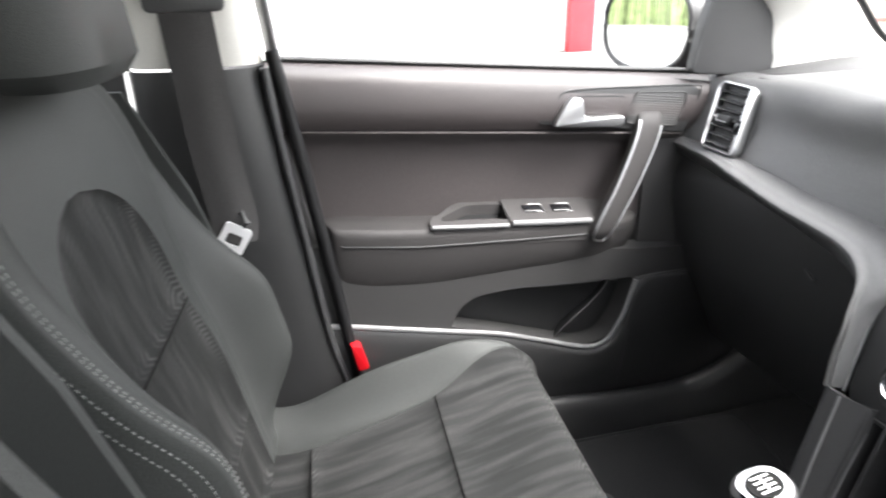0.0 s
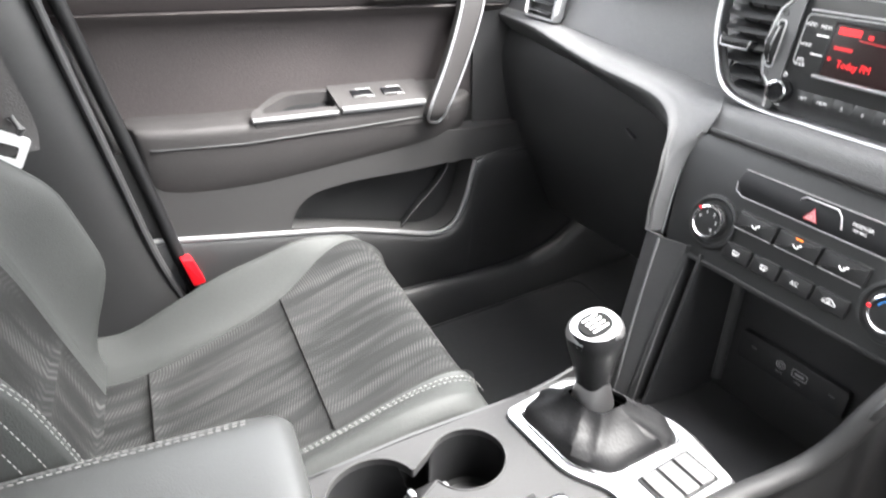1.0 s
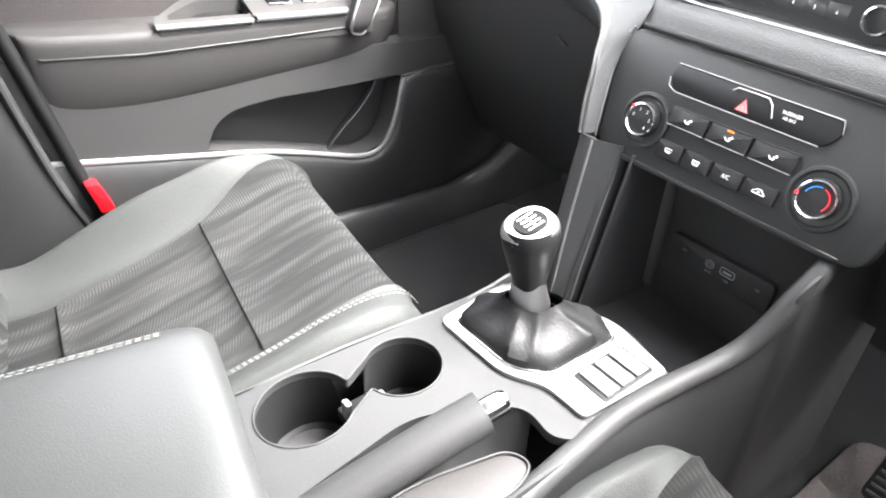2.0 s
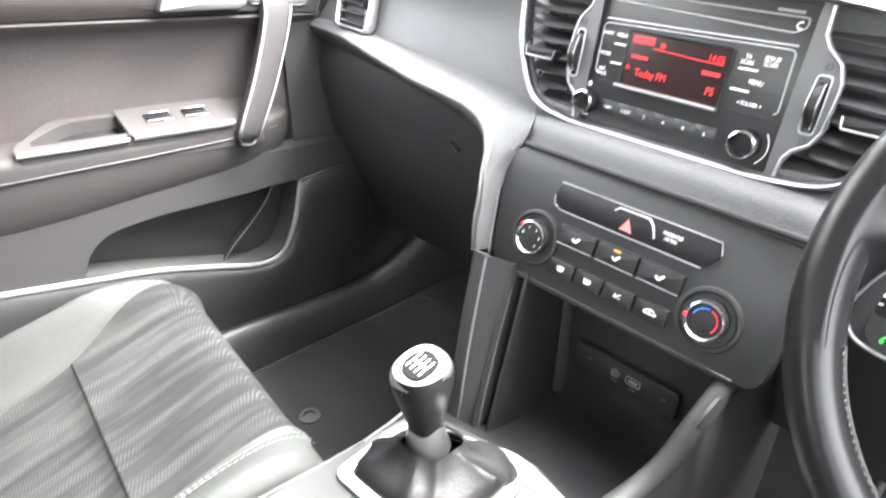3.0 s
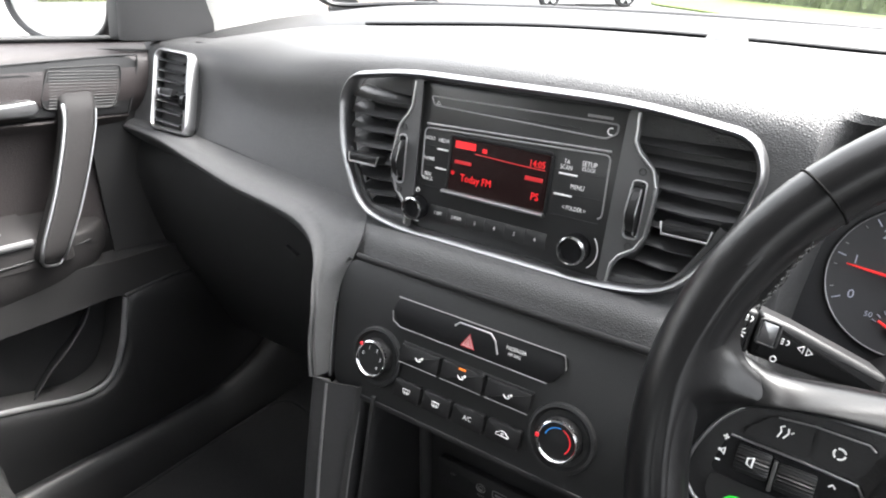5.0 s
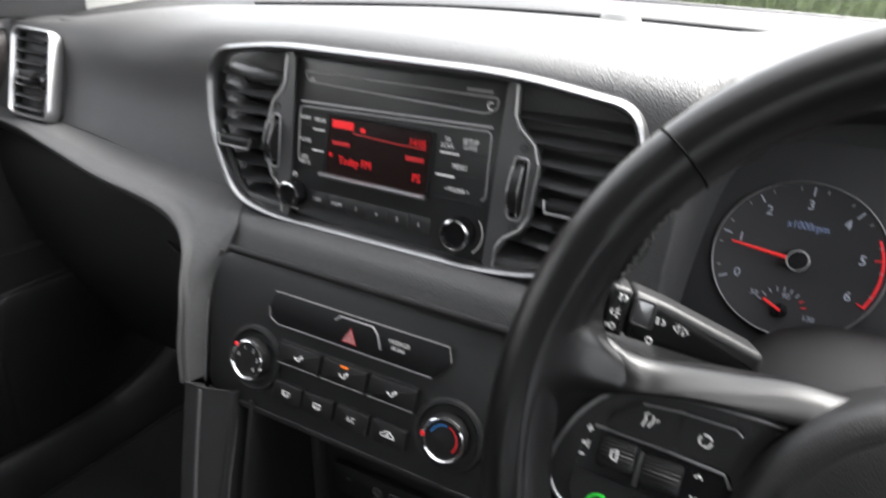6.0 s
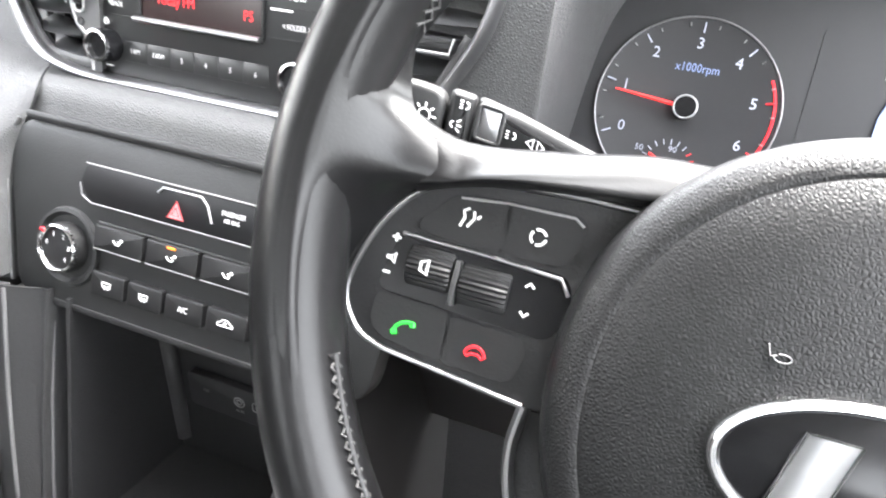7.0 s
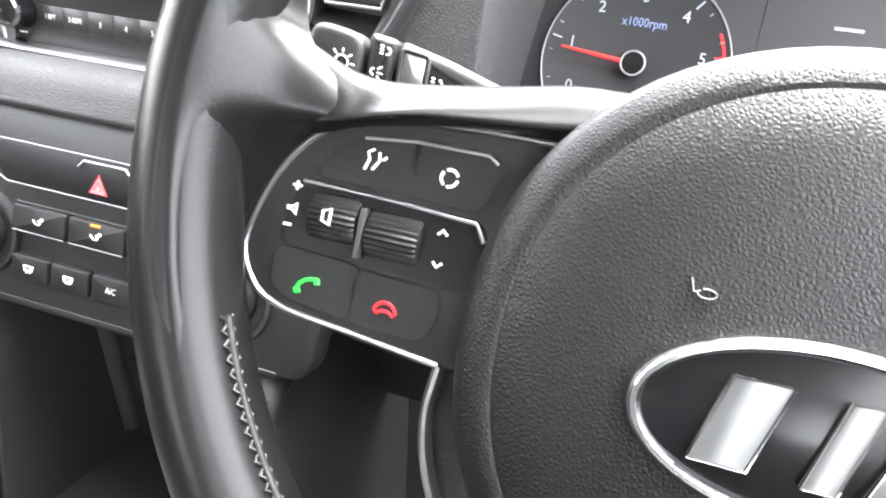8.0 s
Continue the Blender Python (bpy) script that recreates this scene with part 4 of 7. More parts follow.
def outline_at(v, side_sign):
    """How far the vents' outline reaches from the middle at height v."""
    reach = 0.12
    for a, b in zip(bo, bo[1:] + bo[:1]):
        if (a[1] - v) * (b[1] - v) <= 0 and abs(a[1] - b[1]) > 1e-9:
            u = a[0] + (b[0] - a[0]) * (v - a[1]) / (b[1] - a[1])
            reach = max(reach, u * side_sign)
    return reach


for sgn in (-1, 1):
    def uu(a):
        return a if sgn > 0 else -a
    # cheeks that hold the thumbwheels
    ck = [(0.111, 0.130), (0.1175, 0.130), (0.1185, 0.106), (0.124, 0.096), (0.138, 0.084), (0.1435, 0.070), (0.1425, 0.026), (0.136, 0.012), (0.123, 0.003), (0.1175, -0.006), (0.116, -0.024), (0.110, -0.024)]
    if sgn < 0:
        ck = [(a if a < 0.118 else 0.118 + (a - 0.118) * 0.72, b) for a, b in ck]
    hub_u, slot_k = (0.130, 1.0) if sgn > 0 else (0.1268, 0.78)
    ckp = [(uu(a), b) for a, b in ck]
    if sgn < 0:
        ckp = ckp[::-1]
    cheek = part("cheek", plate(fillet(ckp, 0.005, 3), RF, -0.02, 0.010, 0.003), M_CHEEKP, cv, "satin grey cheek beside the radio")
    part("cheek_edge", tube(on(RF, [(uu(a), b) for a, b in ck[1:-1]], 0.010), 0.0015), M_SATIN, cheek, "bright edge")
    TW = RF @ Matrix.Translation((uu(hub_u), 0.047, 0.004)) @ Matrix.Rotation(radians(90), 4, "Y")
    part("wheel_slot", plate(rect(uu(hub_u) - 0.0055 * slot_k, 0.023, uu(hub_u) + 0.0055 * slot_k, 0.071, 0.004), RF, 0.009, 0.0112), M_GLOSS, cheek)
    part("thumbwheel", lathe([(0.020, -0.0042), (0.0215, -0.003), (0.0215, 0.003), (0.020, 0.0042)], TW, 40, knurl=0.0006), M_KEY, cheek, "ribbed black thumbwheel")
    part("wheel_chrome", tube(on(RF, [(uu(hub_u) - 0.0045 * slot_k, 0.027, 0.020), (uu(hub_u) - 0.0045 * slot_k, 0.047, 0.0255), (uu(hub_u) - 0.0045 * slot_k, 0.067, 0.020)]), 0.0008), M_CHEEK, cheek)
    part("wheel_chrome", tube(on(RF, [(uu(hub_u) + 0.0045 * slot_k, 0.027, 0.020), (uu(hub_u) + 0.0045 * slot_k, 0.047, 0.0255), (uu(hub_u) + 0.0045 * slot_k, 0.067, 0.020)]), 0.0008), M_CHEEK, cheek)
    part("slot_line", tube(on(RF, rect(uu(hub_u) - 0.0062 * slot_k, 0.021, uu(hub_u) + 0.0062 * slot_k, 0.073, 0.004), 0.0112), 0.0010, closed=True), M_SATIN, cheek)
    strokes([arc(uu(hub_u), 0.081, 0.003, 0, 360, 12)], 0.0007, RF, 0.0105, M_BLACK, cheek)
    strokes([arc(uu(hub_u), 0.0135, 0.003, 0, 360, 12)], 0.0007, RF, 0.0105, M_BLACK, cheek)
    # slats follow the outline
    for k in range(8):
        v = 0.110 - k * 0.0172
        ext = outline_at(v, sgn) - 0.003
        inn = 0.118 if not (-0.002 < v < 0.09) else 0.138
        part("slat", tube(on(RF, [(uu(inn), v, -0.007), (uu((inn + ext) / 2), v - 0.0015, -0.004), (uu(ext), v, -0.007)]), 0.0019, 0.012, up=(RF.to_3x3() @ Vector((0, -0.62, 1))), n=10), M_SLAT, cv)
    for a in (0.155, 0.175, 0.195):
        part("vane", box((uu(a) - 0.0008, -0.012, -0.022), (uu(a) + 0.0008, 0.125, -0.016), 0, RF), M_BLACK, cv)
    part("tab", plate(rect(uu(0.176) - 0.021, 0.034, uu(0.176) + 0.021, 0.044, 0.003), RF, 0.0, 0.017, 0.003), M_KEY, cv, "black vent tab")
    part("tab_edge", tube(on(RF, [(uu(0.176) - 0.021, 0.044, 0.016), (uu(0.176) - 0.019, 0.0335, 0.017), (uu(0.176) + 0.019, 0.0335, 0.017), (uu(0.176) + 0.021, 0.044, 0.016)]), 0.0011), M_SATIN, cv, "chrome edge")
    part("vent_lip", tube(on(RF, curve([(uu(0.118), -0.021, 0.004), (uu(0.15), -0.019, 0.004), (uu(0.176), -0.010, 0.004), (uu(0.206), 0.045, 0.004)], 5)), 0.004, 0.006), M_PLASTIC, cv)

radio = thing("car_radio", (-0.005, 0.11, 0.775), "black car radio with red display and two knobs", "car radio")
part("fascia", plate(fillet([(-0.1105, -0.026), (0.1105, -0.026), (0.1115, 0.131), (-0.1115, 0.131)], 0.006), RF, -0.04, 0.004, 0.003), M_RADIO, radio, "satin black fascia")
part("slot_frame", tube(on(RF, fillet([(-0.100, 0.117), (0.100, 0.117), (0.100, 0.1085), (0.090, 0.103), (-0.095, 0.108)], 0.003), 0.0045), 0.0009, closed=True), M_GREYPRINT, radio, "fine line round the disc slot")
part("disc_slot", box((-0.088, 0.1065, 0.0035), (0.066, 0.1085, 0.0046), 0, RF), M_BLACK, radio)
strokes([[(-0.093, 0.1095), (-0.0905, 0.1125), (-0.088, 0.1095), (-0.093, 0.1095)]], 0.0008, RF, 0.0048, M_WHITE, radio)
strokes([arc(0.094, 0.110, 0.003, 60, 300, 8)], 0.0012, RF, 0.0048, M_WHITE, radio)
part("name_mark", box((0.070, 0.1200, 0.0035), (0.094, 0.1225, 0.0046), 0, RF), M_GREYPRINT, radio, "small grey maker's mark as a bar")
part("face_line", tube(on(RF, fillet([(-0.103, 0.030), (-0.104, 0.084), (0.098, 0.089), (0.100, 0.030)], 0.006)[1:-1], 0.0045), 0.0009), M_GREYPRINT, radio, "fine line over the controls")
part("face_top_line", tube(on(RF, [(-0.102, 0.0885), (0.098, 0.0925)], 0.0045), 0.0012), M_SATIN, radio, "bright line over the display")
disp = part("display", plate(rect(-0.068, 0.024, 0.042, 0.079, 0.003), RF, 0.0, 0.0052), M_LCD, radio, "dark display with red segments")
part("display_ledge", tube(on(RF, [(-0.073, 0.0225), (0.044, 0.022)], 0.008), 0.0022, 0.004, up=normal_of(RF)), M_SATIN, radio, "bright ledge under the display")
part("display_frame", tube(on(RF, rect(-0.070, 0.022, 0.044, 0.081, 0.004), 0.005), 0.0012, 0.002, closed=True), M_KEY, radio)
part("segment_block", box((-0.064, 0.0695, 0.0045), (-0.040, 0.0765, 0.0056), 0, RF), M_LCDRED, disp)
part("segment_block", box((-0.032, 0.069, 0.0045), (-0.027, 0.073, 0.0056), 0, RF), M_LCDRED, disp)
part("segment_line", tube(on(RF, [(-0.040, 0.0665), (0.010, 0.0645), (0.038, 0.064)], 0.0054), 0.0005), M_LCDDIM, disp)
lettering("14:05", 0.0065, RF, 0.029, 0.0685, 0.0054, M_LCDRED, disp, squash=0.85)
part("segment_bar", box((-0.063, 0.0535, 0.0045), (-0.043, 0.057, 0.0056), 0, RF), M_LCDDIM, disp, "unreadable red words as a bar")
part("segment_bar", box((0.018, 0.052, 0.0045), (0.037, 0.056, 0.0056), 0, RF), M_LCDDIM, disp, "unreadable red words as a bar")
lettering("Today FM", 0.0075, RF, -0.036, 0.0395, 0.0054, M_LCDRED, disp, squash=0.85)
lettering("PS", 0.0075, RF, 0.031, 0.037, 0.0054, M_LCDRED, disp, squash=0.85)
lettering("*", 0.008, RF, -0.064, 0.041, 0.0054, M_LCDRED, disp)
for words, u, v, h in (("RADIO", -0.097, 0.074, 0.0032), ("MEDIA", -0.079, 0.0735, 0.0032), ("PHONE", -0.096, 0.0525, 0.0032), ("SEEK", -0.095, 0.036, 0.003), ("TRACK", -0.095, 0.031, 0.003), ("TA", 0.058, 0.0765, 0.0034), ("SCAN", 0.058, 0.0712, 0.0034), ("SETUP", 0.080, 0.0775, 0.0038), ("CLOCK", 0.080, 0.0725, 0.0028), ("MENU", 0.072, 0.0545, 0.0036), ("< FOLDER >", 0.072, 0.034, 0.0032), ("1 RPT", -0.077, -0.004, 0.003), ("2 RDM", -0.054, -0.004, 0.003), ("3", -0.031, -0.0045, 0.0035), ("4", -0.008, -0.0045, 0.0035), ("5", 0.015, -0.0045, 0.0035), ("6", 0.038, -0.0045, 0.0035)):
    lettering(words, h * 1.22, RF, u, v, 0.0047, M_WHITE, radio, squash=0.8)
for u0, u1, v in ((-0.086, -0.073, 0.0635), (-0.086, -0.073, 0.0435), (0.052, 0.070, 0.0645), (0.050, 0.068, 0.0445)):
    part("key_light", box((u0, v, 0.004), (u1, v + 0.0014, 0.0055), 0, RF), M_WHITE, radio, "pale key edge")
for k in range(6):
    part("preset_key", box((-0.088 + 0.023 * k, -0.012, 0.002), (-0.0655 + 0.023 * k, 0.004, 0.0043), 0.0003, RF), M_RADIO, radio, "black preset key")
for v in (0.068, 0.047, 0.025):
    part("key_gap", box((0.047, v - 0.0004, 0.0035), (0.097, v + 0.0004, 0.0046), 0, RF), M_BLACK, radio)
    part("key_gap", box((-0.103, v - 0.0024, 0.0035), (-0.072, v - 0.0016, 0.0046), 0, RF), M_BLACK, radio)
for u, v, r in ((-0.103, -0.002, 0.0135), (0.081, -0.002, 0.0152)):
    KF = RF @ Matrix.Translation((u, v, 0))
    kn = part("knob", lathe([(r * 0.95, 0.003), (r * 0.95, 0.016), (r * 0.9, 0.0185), (r * 0.78, 0.0190), (r * 0.72, 0.0170), (0.0004, 0.0172)], KF, 48, knurl=0.0003), M_GLOSS, radio, "black radio knob")
    part("knob_ring", lathe([(r * 0.93, 0.0120), (r * 0.93, 0.0175), (r * 0.91, 0.0198), (r * 0.78, 0.0202), (r * 0.75, 0.0178), (r * 0.75, 0.0150)], KF, 36), M_CHROME, kn, "chrome ring")
strokes([arc(0.081, -0.002, 0.021, -50, 40, 12)], 0.0011, RF, 0.0046, M_WHITE, radio)
strokes([arc(-0.106, 0.0165, 0.0022, 110, 430, 10), [(-0.106, 0.0165), (-0.106, 0.0195)]], 0.0007, RF, 0.0046, M_WHITE, radio)
strokes([[(-0.108, -0.018), (-0.101, -0.018)]], 0.0009, RF, 0.0046, M_WHITE, radio)

# ---- climate panel ----
cp = thing("climate_panel", (0, 0.03, 0.61), "black climate control panel with two chrome-ringed dials", "climate panel")
co_ = fillet([(-0.164, -0.105), (0.172, -0.105), (0.182, -0.02), (0.178, 0.044), (-0.172, 0.044), (-0.182, 0.010)], [0.02, 0.02, 0.03, 0.022, 0.022, 0.03])
part("fascia", plate(co_, CF, -0.02, 0.002, 0.004), M_FASCIA, cp, "dark satin fascia")
# Black rod painted in for the shadow gap between ledge and fascia.
part("groove_shade", tube(on(CF, [(-0.160, 0.0475), (0.17, 0.0475)], 0.004), 0.0028, 0.004), M_BLACK, cp, "black strip for the shadow under the ledge")
part("edge_trim", tube(on(CF, curve([(-0.171, 0.043), (-0.1795, 0.028), (-0.1815, 0.010), (-0.1755, -0.045), (-0.168, -0.096)], 5), 0.003), 0.0013, 0.002), M_CHEEK, cp, "satin silver edge strip")
dk = fillet([(-0.088, -0.010), (0.086, -0.010), (0.098, 0.006), (0.094, 0.020), (-0.094, 0.020), (-0.099, 0.004)], 0.005)
part("info_strip", plate(dk, CF, 0.0, 0.0065, 0.001), M_STRIP, cp, "gloss black indicator strip")
part("strip_line", tube(on(CF, [(-0.0985, 0.004), (-0.096, -0.006), (-0.086, -0.0106), (0.083, -0.0106)], 0.0068), 0.0007), M_CHEEK, cp, "bright lower line")
part("strip_line", tube(on(CF, [(-0.094, 0.0205), (0.094, 0.0205), (0.098, 0.008)], 0.0064), 0.0006), M_GREYPRINT, cp)
part("hazard_bracket", tube(on(CF, [(-0.022, 0.012), (-0.017, 0.0165), (0.018, 0.0165), (0.024, 0.011), (0.029, -0.001)], 0.0072), 0.0010), M_SATIN, cp, "bright bracket round the hazard switch")
strokes([[(-0.0115, -0.005), (0.0035, -0.005), (-0.004, 0.0085), (-0.0115, -0.005)]], 0.0014, CF, 0.0072, M_DULLRED, cp, "hazard_sign")
part("hazard_fill", plate([(-0.0108, -0.0046), (0.0028, -0.0046), (-0.004, 0.0076)], CF, 0.006, 0.0070), M_PINK, cp, "pale pink triangle")
strokes([[(-0.0075, -0.0025), (-0.0005, -0.0025), (-0.004, 0.0040), (-0.0075, -0.0025)]], 0.0008, CF, 0.0074, M_DULLRED, cp, "hazard_sign")
lettering("PASSENGER", 0.0038, CF, 0.047, 0.009, 0.0068, M_WHITE, cp, squash=0.75)
lettering("AIR BAG", 0.0034, CF, 0.046, 0.0035, 0.0068, M_WHITE, cp, squash=0.75)
for i, (u0, u1) in enumerate(((-0.079, -0.0305), (-0.0275, 0.0215), (0.0245, 0.073))):
    key = part("key", plate(rect(u0, -0.046, u1, -0.0255, 0.002), CF, 0.0, 0.0085, 0.0018), M_KEY, cp, "black climate key")
    c = (u0 + u1) / 2
    strokes([[(c - 0.004, -0.035), (c - 0.0012, -0.0378), (c + 0.0022, -0.0378)], [(c + 0.0008, -0.0345), (c + 0.003, -0.037)], arc(c + 0.004, -0.0338, 0.0009, 0, 360, 8)], 0.0012, CF, 0.0088, M_WHITE, key)
part("key_ridge", tube(on(CF, [(-0.079, -0.0245), (0.073, -0.0245)], 0.004), 0.0008), M_SLAT, cp)
for u0, u1 in ((-0.079, -0.0305), (-0.0275, 0.0215), (0.0245, 0.073)):
    part("key_edge", tube(on(CF, [(u0 + 0.001, -0.0455), (u1 - 0.001, -0.0455)], 0.0078), 0.0007), M_GREYPRINT, cp, "pale lower edge of the key")
part("lamp", box((-0.0070, -0.0288, 0.006), (0.0010, -0.0270, 0.0095), 0.0005, CF), M_AMBER, cp, "lit amber lamp")
for i, (u0, u1) in enumerate(((-0.079, -0.045), (-0.042, -0.008), (-0.005, 0.031), (0.034, 0.071))):
    key = part("key", plate(rect(u0, -0.084, u1, -0.064, 0.003), CF, 0.0, 0.0080, 0.0018), M_KEY, cp, "black climate key")
    c = (u0 + u1) / 2
    if i == 2:
        lettering("A/C", 0.0048, CF, c, -0.0735, 0.0084, M_WHITE, key, squash=0.8)
    elif i == 3:
        strokes([[(c - 0.007, -0.0755), (c - 0.0066, -0.0732), (c - 0.004, -0.0724), (c - 0.0023, -0.0705), (c + 0.0023, -0.0705), (c + 0.0046, -0.0728), (c + 0.007, -0.074), (c + 0.007, -0.0755), (c - 0.007, -0.0755)], arc(c, -0.0738, 0.0013, 0, 300, 8)], 0.0008, CF, 0.0084, M_WHITE, key)
    else:
        strokes([[(c - 0.0035, -0.0755), (c - 0.0043, -0.0715), (c + 0.0043, -0.0715), (c + 0.0035, -0.0755), (c - 0.0035, -0.0755)], [(c - 0.0015, -0.077), (c - 0.0015, -0.073)], [(c + 0.0015, -0.077), (c + 0.0015, -0.073)]], 0.0009, CF, 0.0084, M_WHITE, key)
for u, v, left in ((-0.110, -0.053, True), (0.107, -0.056, False)):
    KF = CF @ Matrix.Translation((u, v, -0.006))
    well = part("dial_well", lathe([(0.034, 0.007), (0.0325, 0.0115), (0.0295, 0.012), (0.0265, 0.0085), (0.0004, 0.008)], KF, 40), M_FASCIA, cp, "raised round dial seat")
    dial = part("dial", lathe([(0.0205, 0.003), (0.0203, 0.018), (0.0195, 0.0205), (0.0178, 0.0208), (0.0163, 0.0185), (0.0004, 0.0205)], KF, 64, knurl=0.0005), M_KEY, cp, "round black climate dial")
    part("dial_ring", lathe([(0.0204, 0.0180), (0.0197, 0.0210), (0.0182, 0.0217), (0.0168, 0.0202), (0.0165, 0.0180)], KF, 48), M_CHROME, dial, "chrome ring")
    if left:
        for k, d in enumerate("01234"):
            a = radians(165 - k * 52)
            lettering(d, 0.0040, KF, 0.0118 * math.cos(a), 0.0118 * math.sin(a), 0.0195, M_WHITE, dial, "numeral")
        part("pointer", box((-0.0200, 0.0060, 0.019), (-0.0160, 0.0080, 0.0222), 0, KF @ Matrix.Rotation(radians(-20), 4, "Z")), M_REDPRINT, dial)
    else:
        strokes([arc(0, 0, 0.0125, 85, 165, 10)], 0.0015, KF, 0.0188, M_BLUEPRINT, dial)
        strokes([arc(0, 0, 0.0125, -40, 75, 10)], 0.0015, KF, 0.0188, M_REDPRINT, dial)
        part("mark", box((-0.0105, -0.006, 0.0183), (-0.0035, -0.002, 0.019), 0, KF), M_GREYPRINT, dial)
        part("pointer", box((-0.0205, -0.0016, 0.019), (-0.0170, 0.0016, 0.0220), 0, KF), M_REDPRINT, dial)


# ---- centre console ----
CZ = 0.482
con = thing("centre_console", (-0.02, -0.3, 0.11), "grey plastic centre console with open tray and cup holders", "centre console")
top = fillet([(-0.150, -0.545), (-0.006, -0.545), (-0.022, -0.40), (0.0, -0.335), (0.036, -0.295), (0.075, -0.30), (0.098, -0.275), (0.100, -0.146), (0.02, -0.128), (-0.122, -0.175), (-0.128, -0.24)], [0.01, 0.004, 0.02, 0.02, 0.015, 0.012, 0.006, 0.01, 0.01, 0.02, 0.02])
C1, C2 = Vector((-0.093, -0.470)), Vector((-0.083, -0.362))
NECK = math.atan2(C2.y - C1.y, C2.x - C1.x)


def gap_ring(c, ra, rb, toward, half, n=30):
    """Most of an oval, counter-clockwise, open by half degrees each side of a bearing."""
    a0, a1 = toward + radians(half), toward + 2 * math.pi - radians(half)
    return [Vector((c.x + ra * math.cos(a0 + (a1 - a0) * i / n), c.y + rb * math.sin(a0 + (a1 - a0) * i / n))) for i in range(n + 1)]


wells = gap_ring(C1, 0.046, 0.050, NECK - 0.25, 27) + gap_ring(C2, 0.041, 0.043, NECK + math.pi - 0.25, 31)
wells = fillet(wells, 0.006, 3)
part("top", holed(top, [wells], flat((0, 0, CZ)), -0.012, 0.0), M_CONSOLE, con, "grey satin top plate")
part("well_rim", tube(on(flat((0, 0, CZ)), wells, 0.0003), 0.0012, closed=True), M_CONSOLE, con)
for c, ra, rb in ((C1, 0.046, 0.050), (C2, 0.041, 0.043)):
    ovl = oval(c.x, c.y, ra, rb, 32)
    other = (C2 if c is C1 else C1) - c

    def lip_drop(p):
        return 0.026 if (p - c).normalized().dot(other.normalized()) > 0.86 else 0.0

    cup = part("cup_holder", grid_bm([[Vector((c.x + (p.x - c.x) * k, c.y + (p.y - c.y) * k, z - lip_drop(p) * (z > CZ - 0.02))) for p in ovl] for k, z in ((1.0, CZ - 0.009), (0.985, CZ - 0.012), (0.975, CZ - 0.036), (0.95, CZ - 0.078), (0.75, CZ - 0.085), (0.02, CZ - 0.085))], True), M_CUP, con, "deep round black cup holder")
    part("rubber_mat", lathe([(rb * 0.8, 0), (rb * 0.78, 0.003), (0.0004, 0.003)], flat((c.x, c.y, CZ - 0.085)), 24), M_DASHLOW, cup)
# Black block; the shade of the neck is put into its colour.
part("cup_bridge", box((-0.10, -0.435, CZ - 0.045), (-0.05, -0.39, CZ - 0.032), 0.003), M_CUP, con, "gap between the cup holders, its shade coloured in")
part("holder_clip", box((-0.074, -0.405, CZ - 0.03), (-0.062, -0.394, CZ - 0.004), 0.003), M_SATIN, con, "small pale cup clip")
part("holder_clip", box((-0.086, -0.436, CZ - 0.03), (-0.074, -0.428, CZ - 0.006), 0.003), M_SATIN, con, "small pale cup clip")
# flanks
part("flank", sheet([[(-0.150, -0.56, z), (-0.146, -0.40, z), (-0.130, -0.24, z), (-0.135, -0.15, z), (-0.165, -0.07, min(z, 0.42)), (-0.193, 0.01, min(z, 0.36)), (-0.198, 0.25, min(z, 0.36))] for z in (CZ, 0.44, 0.3, 0.11)], 3, 2, 0.004), M_DASHLOW, con, "dark console side")
part("flank", sheet([[(0.100 + d, -0.56, z), (0.100 + d, -0.40, z), (0.102 + d, -0.275, z), (0.106 + d, -0.146, z + 0.002), (0.122 + d, -0.085, z + e * 0.1), (0.136 + d, -0.045, z + e * 0.6), (0.148 + d, 0.0, z + e), (0.15 + d, 0.25, z + e)] for z, d, e in ((CZ, 0.0, 0.11), (0.44, 0.006, 0.1), (0.3, 0.012, 0.05), (0.11, 0.016, 0.0))], 4, 2, 0.004), M_DASHLOW, con, "dark console side")
# open tray under the climate panel
part("tray_floor", sheet([[(-0.135, -0.16, 0.474), (0.0, -0.13, 0.474), (0.098, -0.15, 0.474)], [(-0.160, -0.09, 0.40), (0.0, -0.08, 0.40), (0.105, -0.09, 0.41)], [(-0.175, -0.01, 0.37), (0.0, 0.0, 0.37), (0.112, 0.0, 0.37)], [(-0.175, 0.10, 0.365), (0.0, 0.10, 0.365), (0.112, 0.10, 0.365)]], 3, 3, 0.004), M_DASHLOW, con, "ribbed dark tray floor")
part("tray_back", sheet([[(-0.18, 0.085, 0.355), (0.0, 0.085, 0.355), (0.13, 0.085, 0.355)], [(-0.16, 0.09, 0.50), (0.0, 0.09, 0.50), (0.13, 0.09, 0.50)], [(-0.16, 0.08, 0.62), (0.0, 0.08, 0.62), (0.13, 0.08, 0.62)]], 2, 2, 0.004), M_BLACK, con, "dark back of the tray")
part("tray_roof", box((-0.165, -0.004, 0.598), (0.15, 0.09, 0.606), 0.003), M_BLACK, con)
